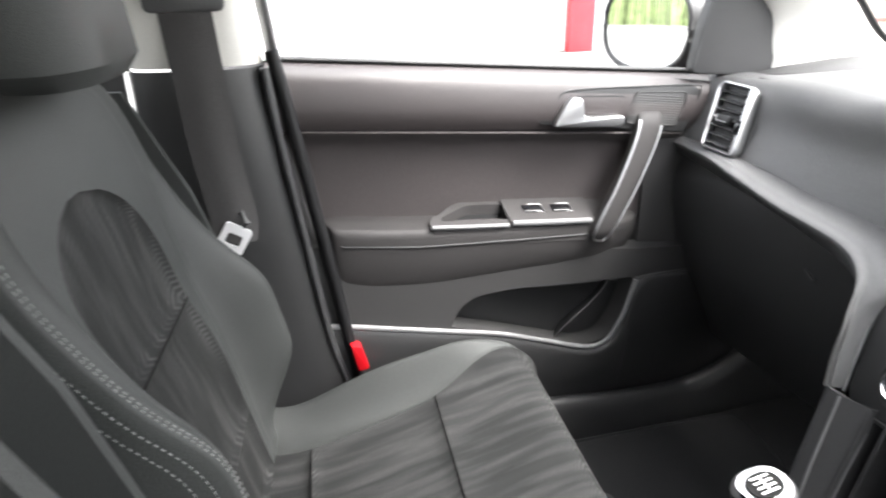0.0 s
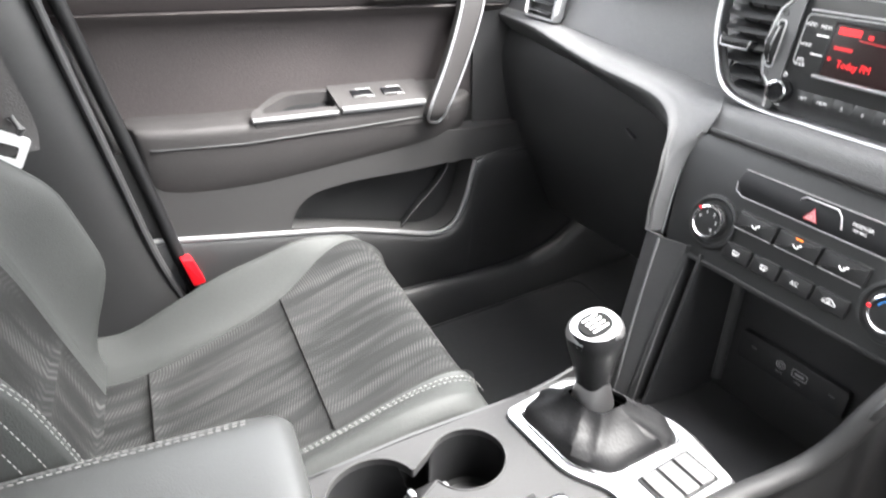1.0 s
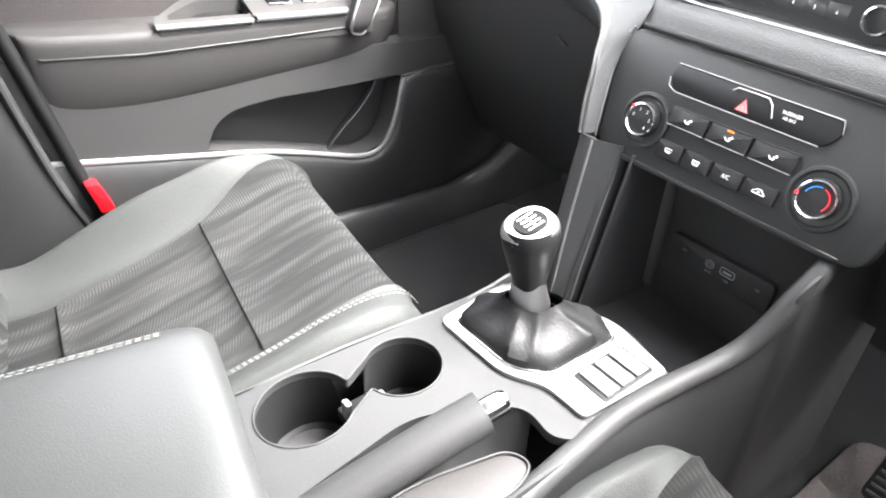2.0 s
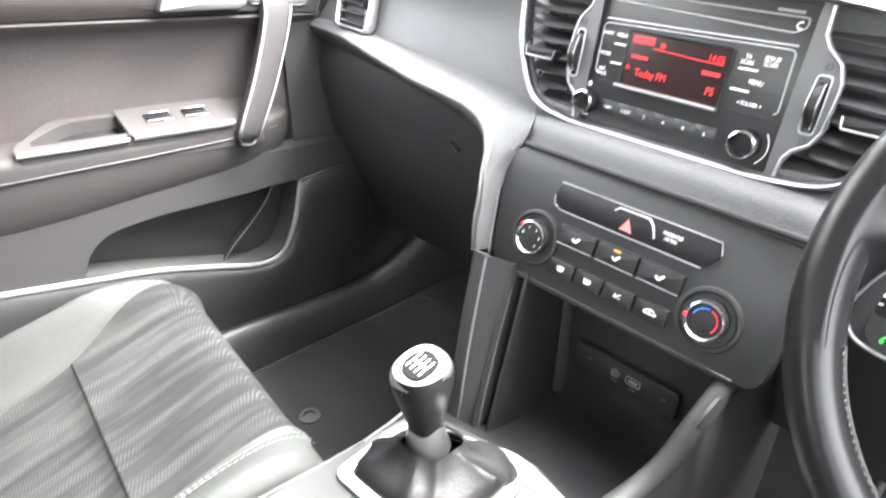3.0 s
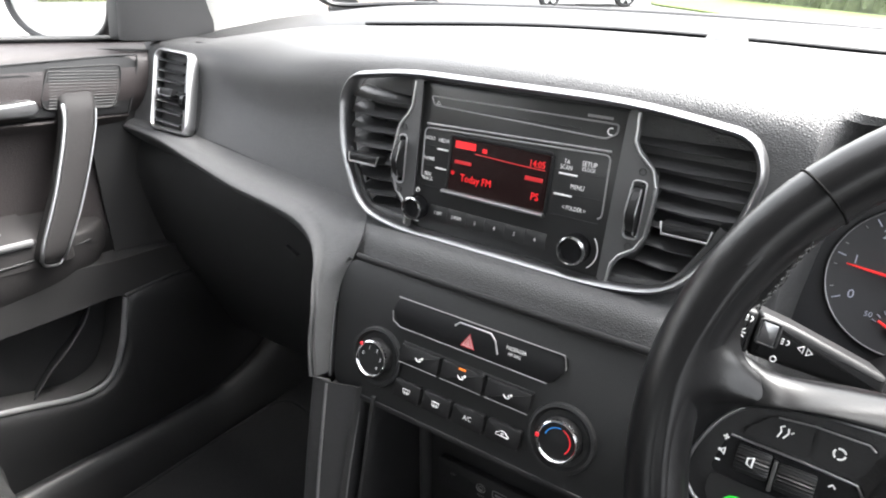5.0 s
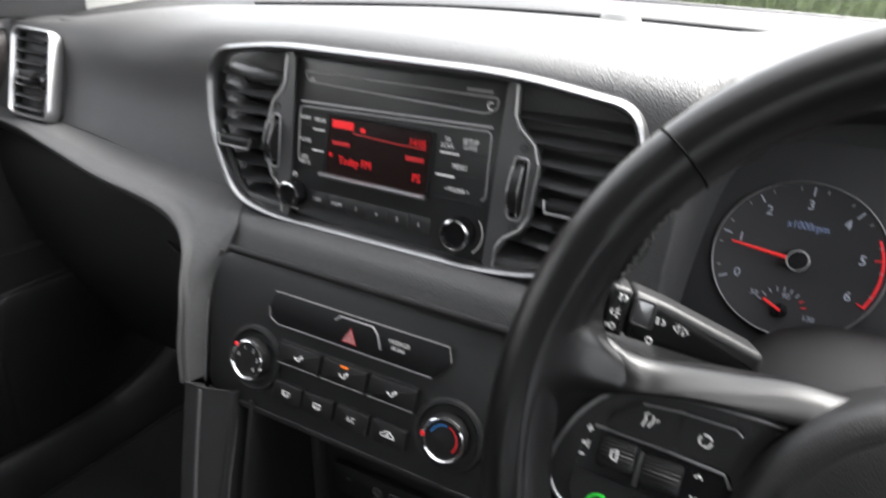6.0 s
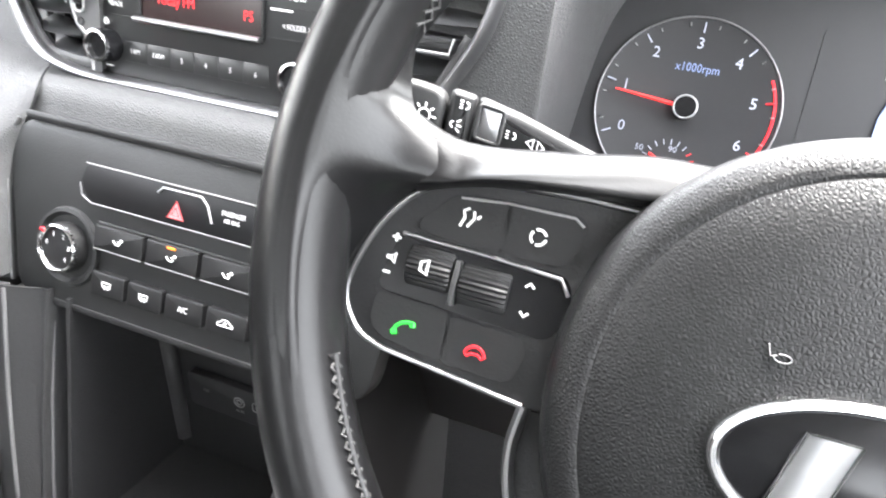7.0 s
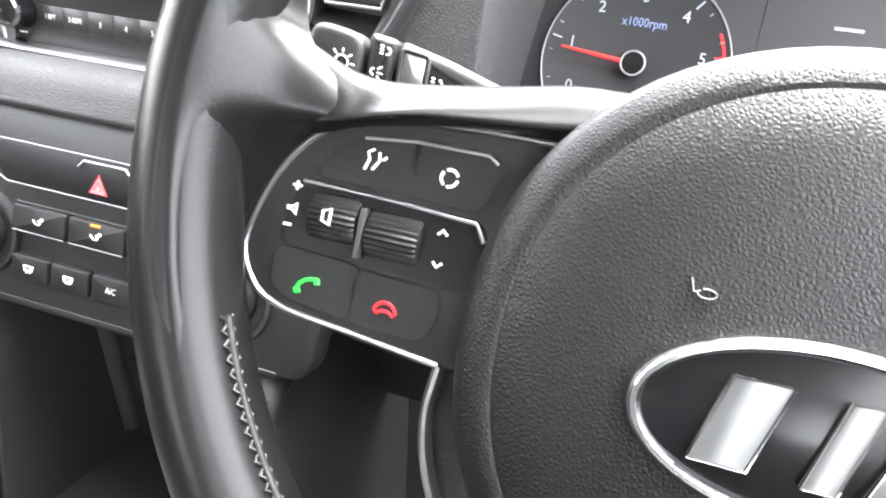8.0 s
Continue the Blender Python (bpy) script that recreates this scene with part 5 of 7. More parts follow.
# left upright with its bright edge, right rail
part("upright", sheet([[(-0.200 + e, 0.16, z), (-0.192 + e, 0.03 + d, z), (-0.184 + e, 0.002 + d, z), (-0.177 + e, d - 0.005, z), (-0.158 + e, d - 0.003, z), (-0.132 + e * 0.4, 0.006 + d, z), (-0.121 + e * 0.2, 0.016 + d, z), (-0.114, 0.08, z)] for z, d, e in ((0.614, -0.012, 0.0), (0.60, -0.016, 0.001), (0.52, -0.040, 0.008), (0.44, -0.062, 0.016), (0.36, -0.080, 0.024), (0.12, -0.10, 0.030))], 4, 4, 0.003), M_DASHLOW, con, "broad grey plastic upright beside the tray")
part("upright_edge", tube([(-0.160 + e, -0.0045 + d, z) for z, d, e in ((0.612, -0.012, 0.0), (0.52, -0.040, 0.008), (0.44, -0.062, 0.016), (0.38, -0.076, 0.022))], 0.0018), M_LIP, con, "thin silver edge")
part("upright_edge", tube([(-0.123 + e * 0.3, 0.012 + d, z) for z, d, e in ((0.60, -0.014, 0.0), (0.52, -0.040, 0.008), (0.44, -0.062, 0.016), (0.38, -0.076, 0.022))], 0.0014), M_LIP, con, "thin silver edge")
part("inner_wall", sheet([[(-0.106, -0.004, 0.61), (-0.102, 0.05, 0.61), (-0.098, 0.10, 0.61)], [(-0.106, -0.03, 0.5), (-0.102, 0.05, 0.5), (-0.098, 0.10, 0.5)], [(-0.106, -0.08, 0.30), (-0.102, 0.05, 0.30), (-0.098, 0.10, 0.30)]], 3, 3, 0.004), M_DASHLOW, con)
part("inner_rib", tube([(-0.092, 0.078, 0.60), (-0.090, 0.080, 0.38)], 0.005, 0.008), M_PLASTIC, con)
part("rail", tube(curve([(0.158, 0.075, 0.612), (0.150, 0.040, 0.606), (0.143, 0.006, 0.590), (0.137, -0.026, 0.560), (0.129, -0.050, 0.522), (0.120, -0.072, 0.497), (0.110, -0.105, 0.484), (0.101, -0.15, 0.480), (0.094, -0.22, 0.479), (0.096, -0.29, 0.474), (0.100, -0.40, 0.462), (0.102, -0.56, 0.455)], 5), 0.012, 0.011, n=12), M_CONSOLE, con, "grey rail that sweeps up to the dashboard")
part("upright_seam", tube([(-0.192, 0.02, 0.615), (-0.180, -0.014, 0.615), (-0.174, -0.018, 0.615), (-0.160, -0.010, 0.612)], 0.0016), M_BLACK, con)
PF = fr((0.005, 0.082, 0.463), 0)
sock = part("socket_panel", plate(rect(-0.075, -0.022, 0.075, 0.022, 0.008), PF, -0.002, 0.006, 0.002), M_BLACK, con, "black socket panel")
strokes([arc(-0.012, 0.004, 0.006, 0, 360, 16), arc(-0.012, 0.004, 0.003, 0, 360, 10)], 0.0012, PF, 0.0065, M_GREYPRINT, sock, "aux_socket")
strokes([[(p[0], p[1]) for p in rect(0.004, -0.001, 0.024, 0.010, 0.003)] + [(rect(0.004, -0.001, 0.024, 0.010, 0.003)[0][0], rect(0.004, -0.001, 0.024, 0.010, 0.003)[0][1])]], 0.0012, PF, 0.0065, M_GREYPRINT, sock, "usb_socket")
part("usb_tongue", box((0.008, 0.003, 0.005), (0.020, 0.0055, 0.0072), 0, PF), M_GREYPRINT, sock)
for words, u, v in (("AUX", -0.012, -0.008), ("USB", 0.014, -0.008), ("12V", -0.052, 0.004), ("12V", 0.056, 0.004)):
    lettering(words, 0.0035, PF, u, v, 0.0063, M_GREYPRINT, sock)

# chrome frame, gaiter, switch block
gear = thing("gear_lever", (-0.03, -0.22, CZ), "gear lever with silver-topped knob and black leatherette gaiter", "gear lever")
TF0 = flat((0, 0, CZ))
fo = fillet([(-0.113, -0.292), (-0.010, -0.288), (0.030, -0.263), (0.080, -0.262), (0.090, -0.148), (0.005, -0.134), (-0.118, -0.186)], [0.014, 0.02, 0.012, 0.008, 0.008, 0.02, 0.03])
fi = fillet([(-0.102, -0.281), (-0.012, -0.277), (0.022, -0.250), (0.026, -0.155), (0.002, -0.145), (-0.106, -0.190)], [0.012, 0.02, 0.012, 0.012, 0.02, 0.03])
part("frame", holed(fo, [fi], TF0, -0.004, 0.006), M_SATIN, gear, "satin silver frame")
part("frame_bead", tube(on(TF0, fi, 0.006), 0.0022, closed=True), M_CHROME, gear, "bright bead")
rings = []
tops = [(0.985, 0.0, 0), (0.980, 0.007, 0.1), (0.945, 0.016, 0.45), (0.83, 0.023, 0.9), (0.66, 0.028, 1.0), (0.52, 0.034, 0.7), (0.41, 0.041, 0.25), (0.37, 0.045, 0)]
gc = Vector((-0.051, -0.214))
nr = 96
fi_len = [0.0]
for a, b in zip(fi, fi[1:] + fi[:1]):
    fi_len.append(fi_len[-1] + (b - a).length)
fr_out = []
for i in range(nr):
    d = fi_len[-1] * i / nr
    k = next(j for j in range(len(fi)) if fi_len[j + 1] >= d)
    fr_out.append(fi[k].lerp(fi[(k + 1) % len(fi)], (d - fi_len[k]) / max(1e-9, fi_len[k + 1] - fi_len[k])))
for k, z, wv in tops:
    ring = []
    for i in range(nr):
        p = fr_out[i]
        th = i * 2 * math.pi / nr
        fold = (1 - abs(math.sin(th * 2 + 0.35 + z * 9))) ** 2 * 0.20 + (1 - abs(math.sin(th * 1.5 + 1.1 - z * 22))) ** 4 * 0.13 + 0.03 * math.sin(th * 5 + z * 60) - 0.07
        q = gc + (p - gc) * (k * (1.0 + wv * fold))
        ring.append(Vector((q.x, q.y, CZ + z + 0.011 * wv * fold * 2)))
    rings.append(ring)
part("gaiter", grid_bm(rings, True), M_BOOT, gear, "folded black leatherette gaiter")
lean = Matrix.Translation((-0.0515, -0.214, CZ)) @ Matrix.Rotation(radians(-7), 4, "Y") @ Matrix.Rotation(radians(-2), 4, "X")
part("collar", lathe([(0.0245, 0.030), (0.0240, 0.034), (0.0215, 0.043), (0.0188, 0.056), (0.0176, 0.066)], lean, 28), M_SATIN, gear, "satin silver collar")
stick = grid_bm([[lean @ Vector((p.x, p.y, z)) for p in oval(0, 0, a, b, 28, 2.3)] for a, b, z in ((0.0172, 0.0176, 0.052), (0.0182, 0.0190, 0.064), (0.0212, 0.0238, 0.082), (0.0262, 0.0298, 0.104), (0.0285, 0.0320, 0.118), (0.0260, 0.0290, 0.127))], True)
knob = part("knob", stick, M_KNOB, gear, "black leather knob")
LT = lean @ Matrix.Translation((0, -0.001, 0.1225)) @ Matrix.Rotation(radians(11), 4, "Y") @ Matrix.Rotation(radians(13), 4, "X")
part("knob_cap", grid_bm([[LT @ Vector((p.x * k, p.y * k, z)) for p in oval(0, 0, 0.0272, 0.0312, 32, 2.4)] for k, z in ((0.98, -0.006), (1.0, 0.001), (0.96, 0.006), (0.85, 0.0092), (0.01, 0.0105))], True), M_SATIN, knob, "satin silver cap")
part("shift_plate", grid_bm([[LT @ Vector((p.x * k, p.y * k, z)) for p in oval(0, 0, 0.0155, 0.019, 28, 2.4)] for k, z in ((1.0, 0.0085), (0.97, 0.0118), (0.01, 0.0122))], True), M_SHIFT, knob, "black shift pattern plate")
strokes([[(-0.009, -0.010), (-0.009, 0.010)], [(-0.003, -0.010), (-0.003, 0.010)], [(0.003, -0.010), (0.003, 0.010)], [(0.009, -0.010), (0.009, 0.010)], [(-0.009, 0.0), (0.009, 0.0)]], 0.0018, LT, 0.0126, M_WHITE, knob, "shift_pattern")
sw = thing("switch_block", (0.055, -0.19, CZ), "block of three pale grey console switches", "switch block")
part("base", plate(rect(0.0355, -0.2325, 0.0805, -0.1585, 0.004), TF0, 0.005, 0.0072, 0.001), M_CUP, sw)
for y0, y1 in ((-0.2282, -0.2070), (-0.2055, -0.1843), (-0.1828, -0.1618)):
    part("switch", plate(rect(0.0385, y0 + 0.0011, 0.0775, y1 - 0.0011, 0.002), TF0, 0.006, 0.0100, 0.0012), M_SWITCH, sw, "pale grey switch")
    part("mark", box((0.054, (y0 + y1) / 2 - 0.003, CZ + 0.0098), (0.062, (y0 + y1) / 2 + 0.003, CZ + 0.0104)), M_WHITE, sw)

# parking brake beside its leather panel
hb = thing("parking_brake", (0.02, -0.42, 0.44), "grey parking brake lever with chrome button", "parking brake")
part("trough", sheet([[(-0.03, -0.56, CZ - 0.002), (-0.028, -0.42, CZ - 0.002), (-0.004, -0.335, CZ - 0.002), (0.04, -0.293, CZ - 0.002)], [(0.02, -0.57, 0.43), (0.02, -0.43, 0.43), (0.03, -0.36, 0.43), (0.06, -0.31, 0.43)], [(0.10, -0.57, 0.44), (0.10, -0.43, 0.44), (0.10, -0.37, 0.45), (0.10, -0.31, 0.46)]], 4, 3, 0.004), M_CUP, hb, "dark trough")
lev = curve([(0.002, -0.62, 0.450), (0.010, -0.52, 0.474), (0.022, -0.42, 0.498), (0.033, -0.352, 0.514)], 5)
part("lever", tube(lev, 0.0215, 0.019, n=18, taper=[0.8 + 0.2 * min(1, i / 5) for i in range(len(lev))]), M_CONSOLE, hb, "grey grained lever")
part("button", tube([(0.033, -0.352, 0.514), (0.0365, -0.333, 0.5185), (0.0375, -0.328, 0.5195)], 0.012, n=16, taper=[1, 1, 0.8]), M_CHROME, hb, "bright chrome button")
lp = fillet([(0.040, -0.56), (0.092, -0.56), (0.098, -0.36), (0.086, -0.335), (0.062, -0.345), (0.040, -0.43)], [0.01, 0.01, 0.02, 0.018, 0.015, 0.03])
part("side_pad", plate(lp, flat((0, 0, 0.455)), 0.0, 0.030, 0.006), M_ARMREST, hb, "grained grey side pad with stitched border")
part("pad_border", tube(on(flat((0, 0, 0.455)), [(p[0] * 0.97 + 0.002, p[1]) for p in lp], 0.030), 0.0012, closed=True), M_BLACK, hb)

# lidded armrest
ar = thing("armrest_box", (-0.02, -0.75, 0.48), "padded grey armrest lid with pale stitching", "armrest")
AX0, AX1 = -0.152, 0.093
TURN = Matrix.Translation((-0.15, -0.54, 0)) @ Matrix.Rotation(radians(-9), 4, "Z") @ Matrix.Translation((0.15, 0.54, -0.012))
prof = [(AX0 + 0.012, -0.075), (AX0, -0.05), (AX0 + 0.002, -0.018), (AX0 + 0.02, -0.003), (AX0 + 0.06, 0.003), ((AX0 + AX1) / 2, 0.005), (AX1 - 0.06, 0.003), (AX1 - 0.02, -0.003), (AX1 - 0.002, -0.018), (AX1, -0.05), (AX1 - 0.012, -0.075)]
cxm = (AX0 + AX1) / 2
rows_l = []
for y, kx, zt in ((-0.530, 0.80, 0.575), (-0.524, 0.90, 0.592), (-0.530, 0.96, 0.606), (-0.545, 0.99, 0.613), (-0.58, 1.0, 0.616), (-0.70, 1.0, 0.620), (-0.85, 1.0, 0.622), (-1.0, 1.0, 0.62)):
    rows_l.append([TURN @ Vector((cxm + (x - cxm) * kx, y, zt + dz * (0.55 if zt < 0.60 else 1.0))) for x, dz in prof])
lid = part("lid", sheet(rows_l, 4, 4, 0.004), M_LID, ar, "padded grey vinyl lid")
part("lid_front", sheet([[TURN @ Vector((cxm + (x - cxm) * 0.80, -0.530, 0.575 + dz * 0.55)) for x, dz in prof], [TURN @ Vector((cxm + (x - cxm) * 0.78, -0.531, 0.54 + dz * 0.1)) for x, dz in prof]], 4, 2), M_LID, lid)
part("bin", box((AX0 + 0.02, -1.0, 0.13), (AX1 - 0.02, -0.556, 0.57), 0.01, TURN), M_DASHLOW, ar, "dark console bin")
for x in (AX0 + 0.014, AX0 + 0.023, AX1 - 0.023, AX1 - 0.014):
    dz = 0.0005 if min(x - AX0, AX1 - x) > 0.018 else -0.0045
    part("stitching", dashes([TURN @ Vector((x, y, z + dz)) for y, z in ((-0.565, 0.6145), (-0.62, 0.6165), (-0.7, 0.6195), (-0.85, 0.6215), (-0.98, 0.6195))], 0.0045, 0.0025, 0.0007, (0, 0, 1)), M_THREAD, lid, "pale grey stitching")


# ---- seats ----
link_part = part
XC, HW = -0.42, 0.262


def smooth(a, b, x):
    t = max(0.0, min(1.0, (x - a) / (b - a)))
    return t * t * (3 - 2 * t)


CUSH = curve([(0, -0.262, 0.20), (0, -0.240, 0.28), (0, -0.227, 0.36), (0, -0.236, 0.425), (0, -0.282, 0.450), (0, -0.43, 0.411), (0, -0.64, 0.370), (0, -0.76, 0.374)], 8)
BACK = curve([(0, -0.715, 0.38), (0, -0.742, 0.50), (0, -0.768, 0.62), (0, -0.797, 0.72), (0, -0.826, 0.86), (0, -0.862, 0.965), (0, -0.905, 1.008), (0, -0.965, 0.985)], 8)


def along(path, v):
    f = max(0.0, min(1.0, v)) * (len(path) - 1)
    i = min(int(f), len(path) - 2)
    return path[i].lerp(path[i + 1], f - i), (path[i + 1] - path[i]).normalized()


def cushion_at(u, v, x0):
    p, t = along(CUSH, v)
    n = Vector((0, -t.z, t.y))
    n = -n if n.z < 0 or (abs(n.z) < 0.2 and n.y < 0) else n
    a = abs(u)
    rise = smooth(0.56, 0.84, a) * ((0.064 if u < 0 else 0.032) * smooth(0.50, 0.68, v) * (1 - 0.65 * smooth(0.74, 0.92, v)))
    fall = smooth(0.90, 1.0, a) * 0.16 + smooth(0.8, 0.97, a) * 0.025
    return Vector((x0 + u * HW * (1 - 0.10 * smooth(0.35, 0.0, v)), p.y, p.z)) + n * rise - Vector((0, 0.02 * smooth(0.9, 1, a) * (1 - smooth(0.3, 0.5, v)), fall))


def back_at(u, v, x0):
    p, t = along(BACK, v)
    n = Vector((0, t.z, -t.y)).normalized()
    a = abs(u)
    half = 0.247 * (1.0 - 0.42 * smooth(0.60, 1.0, v) ** 1.5)
    rise = smooth(0.52, 0.84, a) * 0.088 * smooth(0.0, 0.2, v) * (1 - smooth(0.30, 0.60, v))
    wrap = smooth(0.86, 1.0, a) * 0.11 + smooth(0.74, 0.95, a) * 0.015
    return Vector((x0 + u * half, p.y, p.z)) + n * (rise - wrap)


def patch(f, u0, u1, v0, v1, nu, nv, x0, puff=0.007, off=0.0):
    """A pillow of the seat's surface; u0 and u1 are numbers or functions of v."""
    rows = []
    for j in range(nv + 1):
        row = []
        for i in range(nu + 1):
            a, b = i / nu, j / nv
            v = v0 + (v1 - v0) * b
            ua, ub = u0(v) if callable(u0) else u0, u1(v) if callable(u1) else u1
            u = ua + (ub - ua) * a
            p = f(u, v, x0)
            e = 1e-3
            du, dv = f(u + e, v, x0) - f(u - e, v, x0), f(u, min(1, v + e), x0) - f(u, max(0, v - e), x0)
            n = du.cross(dv)
            n = n.normalized() if n.length > 1e-12 else Vector((0, 0, 1))
            edge = min(1.0, 6 * min(a, 1 - a)) * min(1.0, 6 * min(b, 1 - b))
            row.append(p + n * (puff * math.sqrt(max(0.0, edge * (2 - edge))) + off))
        rows.append(row)
    return grid_bm(rows)


SEAT_TURN = Matrix.Translation((XC, -0.43, 0)) @ Matrix.Rotation(radians(-6), 4, "Z") @ Matrix.Translation((-XC, 0.43, 0))

BACK_TURN = Matrix.Translation((XC, -0.80, 0)) @ Matrix.Rotation(radians(-8), 4, "Z") @ Matrix.Translation((-XC, 0.80, 0))


def make_seat(x0, dy, label):
    def part(name, bm, mat, parent, label=""):
        bm.transform(BACK_TURN if name.startswith(("back", "head", "side")) or (name in ("stitching", "seam") and max(q.co.z for q in bm.verts) > 0.6) else SEAT_TURN)
        return link_part(name, bm, mat, parent, label)

    seat = thing("bucket_seat", (x0, -0.5, 0.11), label, "car seat", "front seats")
    cu = part("seat_base", box((x0 - 0.20, -0.74, 0.14), (x0 + 0.20, -0.27, 0.33), 0.02), M_BLACK, seat, "dark seat base")
    part("seat_rail", box((x0 - 0.20, -0.72, 0.108), (x0 - 0.16, -0.25, 0.15), 0.005), M_BLACK, seat)
    part("seat_rail", box((x0 + 0.16, -0.72, 0.108), (x0 + 0.20, -0.25, 0.15), 0.005), M_BLACK, seat)
    U = 0.635

    def far(v):
        return -0.42 - 0.37 * smooth(0.92, 0.50, v)

    for v0, v1 in ((0.02, 0.716), (0.716, 0.868), (0.868, 1.0)):
        part("cushion_insert", patch(cushion_at, far, U, v0, v1, 26, 40 if v0 < 0.1 else 16, x0), M_CLOTH, seat, "ribbed dark grey cloth")
    part("cushion_bolster", patch(cushion_at, -1.0, far, 0.02, 1.0, 20, 50, x0, 0.004), M_BOLSTER, seat, "smooth grey vinyl side bolster")
    part("cushion_bolster", patch(cushion_at, U, 1.0, 0.02, 1.0, 20, 50, x0, 0.004), M_BOLSTER, seat, "smooth grey vinyl side bolster")
    for d in (0.70, 0.735):
        part("stitching", dashes([cushion_at(d, 0.42 + 0.58 * i / 24, x0) + Vector((0, 0, 0.004)) for i in range(25)], 0.0042, 0.0034, 0.0005, (0, 0, 1)), M_THREAD, seat, "pale grey stitching")
    for v in (0.716, 0.868):
        part("seam", tube([cushion_at(far(v) + (U - far(v)) * i / 12, v, x0) for i in range(13)], 0.0012), M_SEAM, seat)
    UB = 0.56

    def crown(v):
        return math.sqrt(max(0.0025, 1 - max(0.0, (v - 0.44) / 0.175) ** 2))

    def insert_lo(v):
        return 0.25 - (0.735 - 0.095 * smooth(0.2, 0.45, v)) * crown(v)

    def insert_hi(v):
        return 0.25 + 0.49 * crown(v)

    for v0, v1 in ((0.0, 0.13), (0.13, 0.40), (0.40, 0.614)):
        part("back_insert", patch(back_at, insert_lo, insert_hi, v0, v1, 24, 24, x0, 0.009), M_CLOTH, seat, "ribbed dark grey cloth")
    part("back_shoulder", patch(back_at, -UB, insert_lo, 0.0, 0.614, 12, 50, x0, 0.0), M_BOLSTER, seat, "smooth grey vinyl")
    part("back_shoulder", patch(back_at, insert_hi, 0.745, 0.0, 0.614, 12, 50, x0, 0.0), M_BOLSTER, seat, "smooth grey vinyl")
    part("seam", tube([back_at(insert_lo(0.40) + (insert_hi(0.40) - insert_lo(0.40)) * i / 12, 0.40, x0) for i in range(13)], 0.0012), M_SEAM, seat)
    part("back_top", patch(back_at, -UB, 0.745, 0.614, 1.0, 24, 30, x0, 0.0), M_BOLSTER, seat, "smooth grey vinyl top")
    part("back_bolster", patch(back_at, -1.0, -UB, 0.0, 1.0, 22, 60, x0, 0.004), M_BOLSTER, seat, "smooth grey vinyl side bolster")
    part("back_bolster", patch(back_at, 0.745, 1.0, 0.0, 1.0, 22, 60, x0, 0.004), M_BOLSTER, seat, "smooth grey vinyl side bolster")
    for d in (0.84, 0.855, 0.892, 0.907):
        part("stitching", dashes([back_at(d, 0.05 + 0.85 * i / 30, x0) + Vector((0.003, 0.003, 0.001)) for i in range(31)], 0.0042, 0.0034, 0.0006, (0, 1, 0)), M_THREAD, seat, "pale grey stitching")
    part("back_shell", sheet([[(x0 + a * HW * 0.97 * k, -0.80 - 0.10 * (1 - a * a) - d, z) for a in (-1, -0.8, 0, 0.8, 1)] for z, k, d in ((0.34, 1, 0.0), (0.6, 1, 0.06), (0.85, 0.95, 0.12), (0.99, 0.72, 0.16))], 4, 4, 0.006), M_BOLSTER, seat, "grey back shell")
    side_pts = [(-0.725, 0.40), (-0.74, 0.60), (-0.80, 0.80), (-0.87, 0.95), (-0.95, 0.95), (-0.90, 0.6), (-0.82, 0.34)]
    for sg in (-1, 1):
        part("side_panel", plate(side_pts, side((x0 + sg * HW * 0.955, 0, 0)), -0.006, 0.006), M_BOLSTER, seat, "grey back side")
    hr = part("headrest", grid_bm([[Vector((x0 + p.x, -0.85 + p.y - 0.25 * (z - 1.1), z - 0.03)) for p in oval(0, 0, a * 1.08, b * 1.1, 36, 2.7)] for a, b, z in ((0.02, 0.01, 1.028), (0.095, 0.038, 1.032), (0.118, 0.052, 1.05), (0.128, 0.058, 1.10), (0.125, 0.056, 1.17), (0.112, 0.048, 1.215), (0.08, 0.03, 1.232), (0.01, 0.005, 1.235))], True), M_BOLSTER, seat, "grey vinyl headrest")
    for sg in (-0.06, 0.06):
        part("headrest_post", tube([(x0 + sg, -0.90, 0.98), (x0 + sg, -0.875, 1.06)], 0.007), M_CHROME, seat)
    return seat


seat_l = make_seat(XC, 0, "dark grey front passenger seat with ribbed cloth centre")
seat_r = copy_thing(seat_l, pose(0.345 * S, -0.445 * S, 0.11 * S))
tagged(seat_r, "dark grey driver's seat with ribbed cloth centre")
mat = thing("floor_mat", (-0.5, 0.1, 0.11), "black carpet floor mat in the passenger footwell", "floor mat")
part("carpet", plate(fillet([(-0.71, -0.30), (-0.24, -0.30), (-0.26, 0.30), (-0.68, 0.36)], 0.05), flat((0, 0, 0.112)), 0.0, 0.010, 0.004), M_CARPET, mat)
part("mat_binding", tube(on(flat((0, 0, 0.12)), fillet([(-0.71, -0.30), (-0.24, -0.30), (-0.26, 0.30), (-0.68, 0.36)], 0.05)), 0.005, closed=True), M_CARPET, mat, "dark bound edge")
part("mat_eyelet", lathe([(0.020, 0.0), (0.020, 0.004), (0.012, 0.005), (0.010, 0.001)], flat((-0.52, -0.085, 0.122)), 24), M_DASHLOW, mat, "round grey fixing eyelet")
mat2 = solo("floor_mat", plate(fillet([(0.18, -0.25), (0.68, -0.25), (0.66, 0.35), (0.2, 0.35)], 0.05), flat((0, 0, 0.112)), 0.0, 0.010, 0.004), M_CARPETB, (0.4, 0.05, 0.11), "brown carpet mat in the driver's footwell", "floor mat")


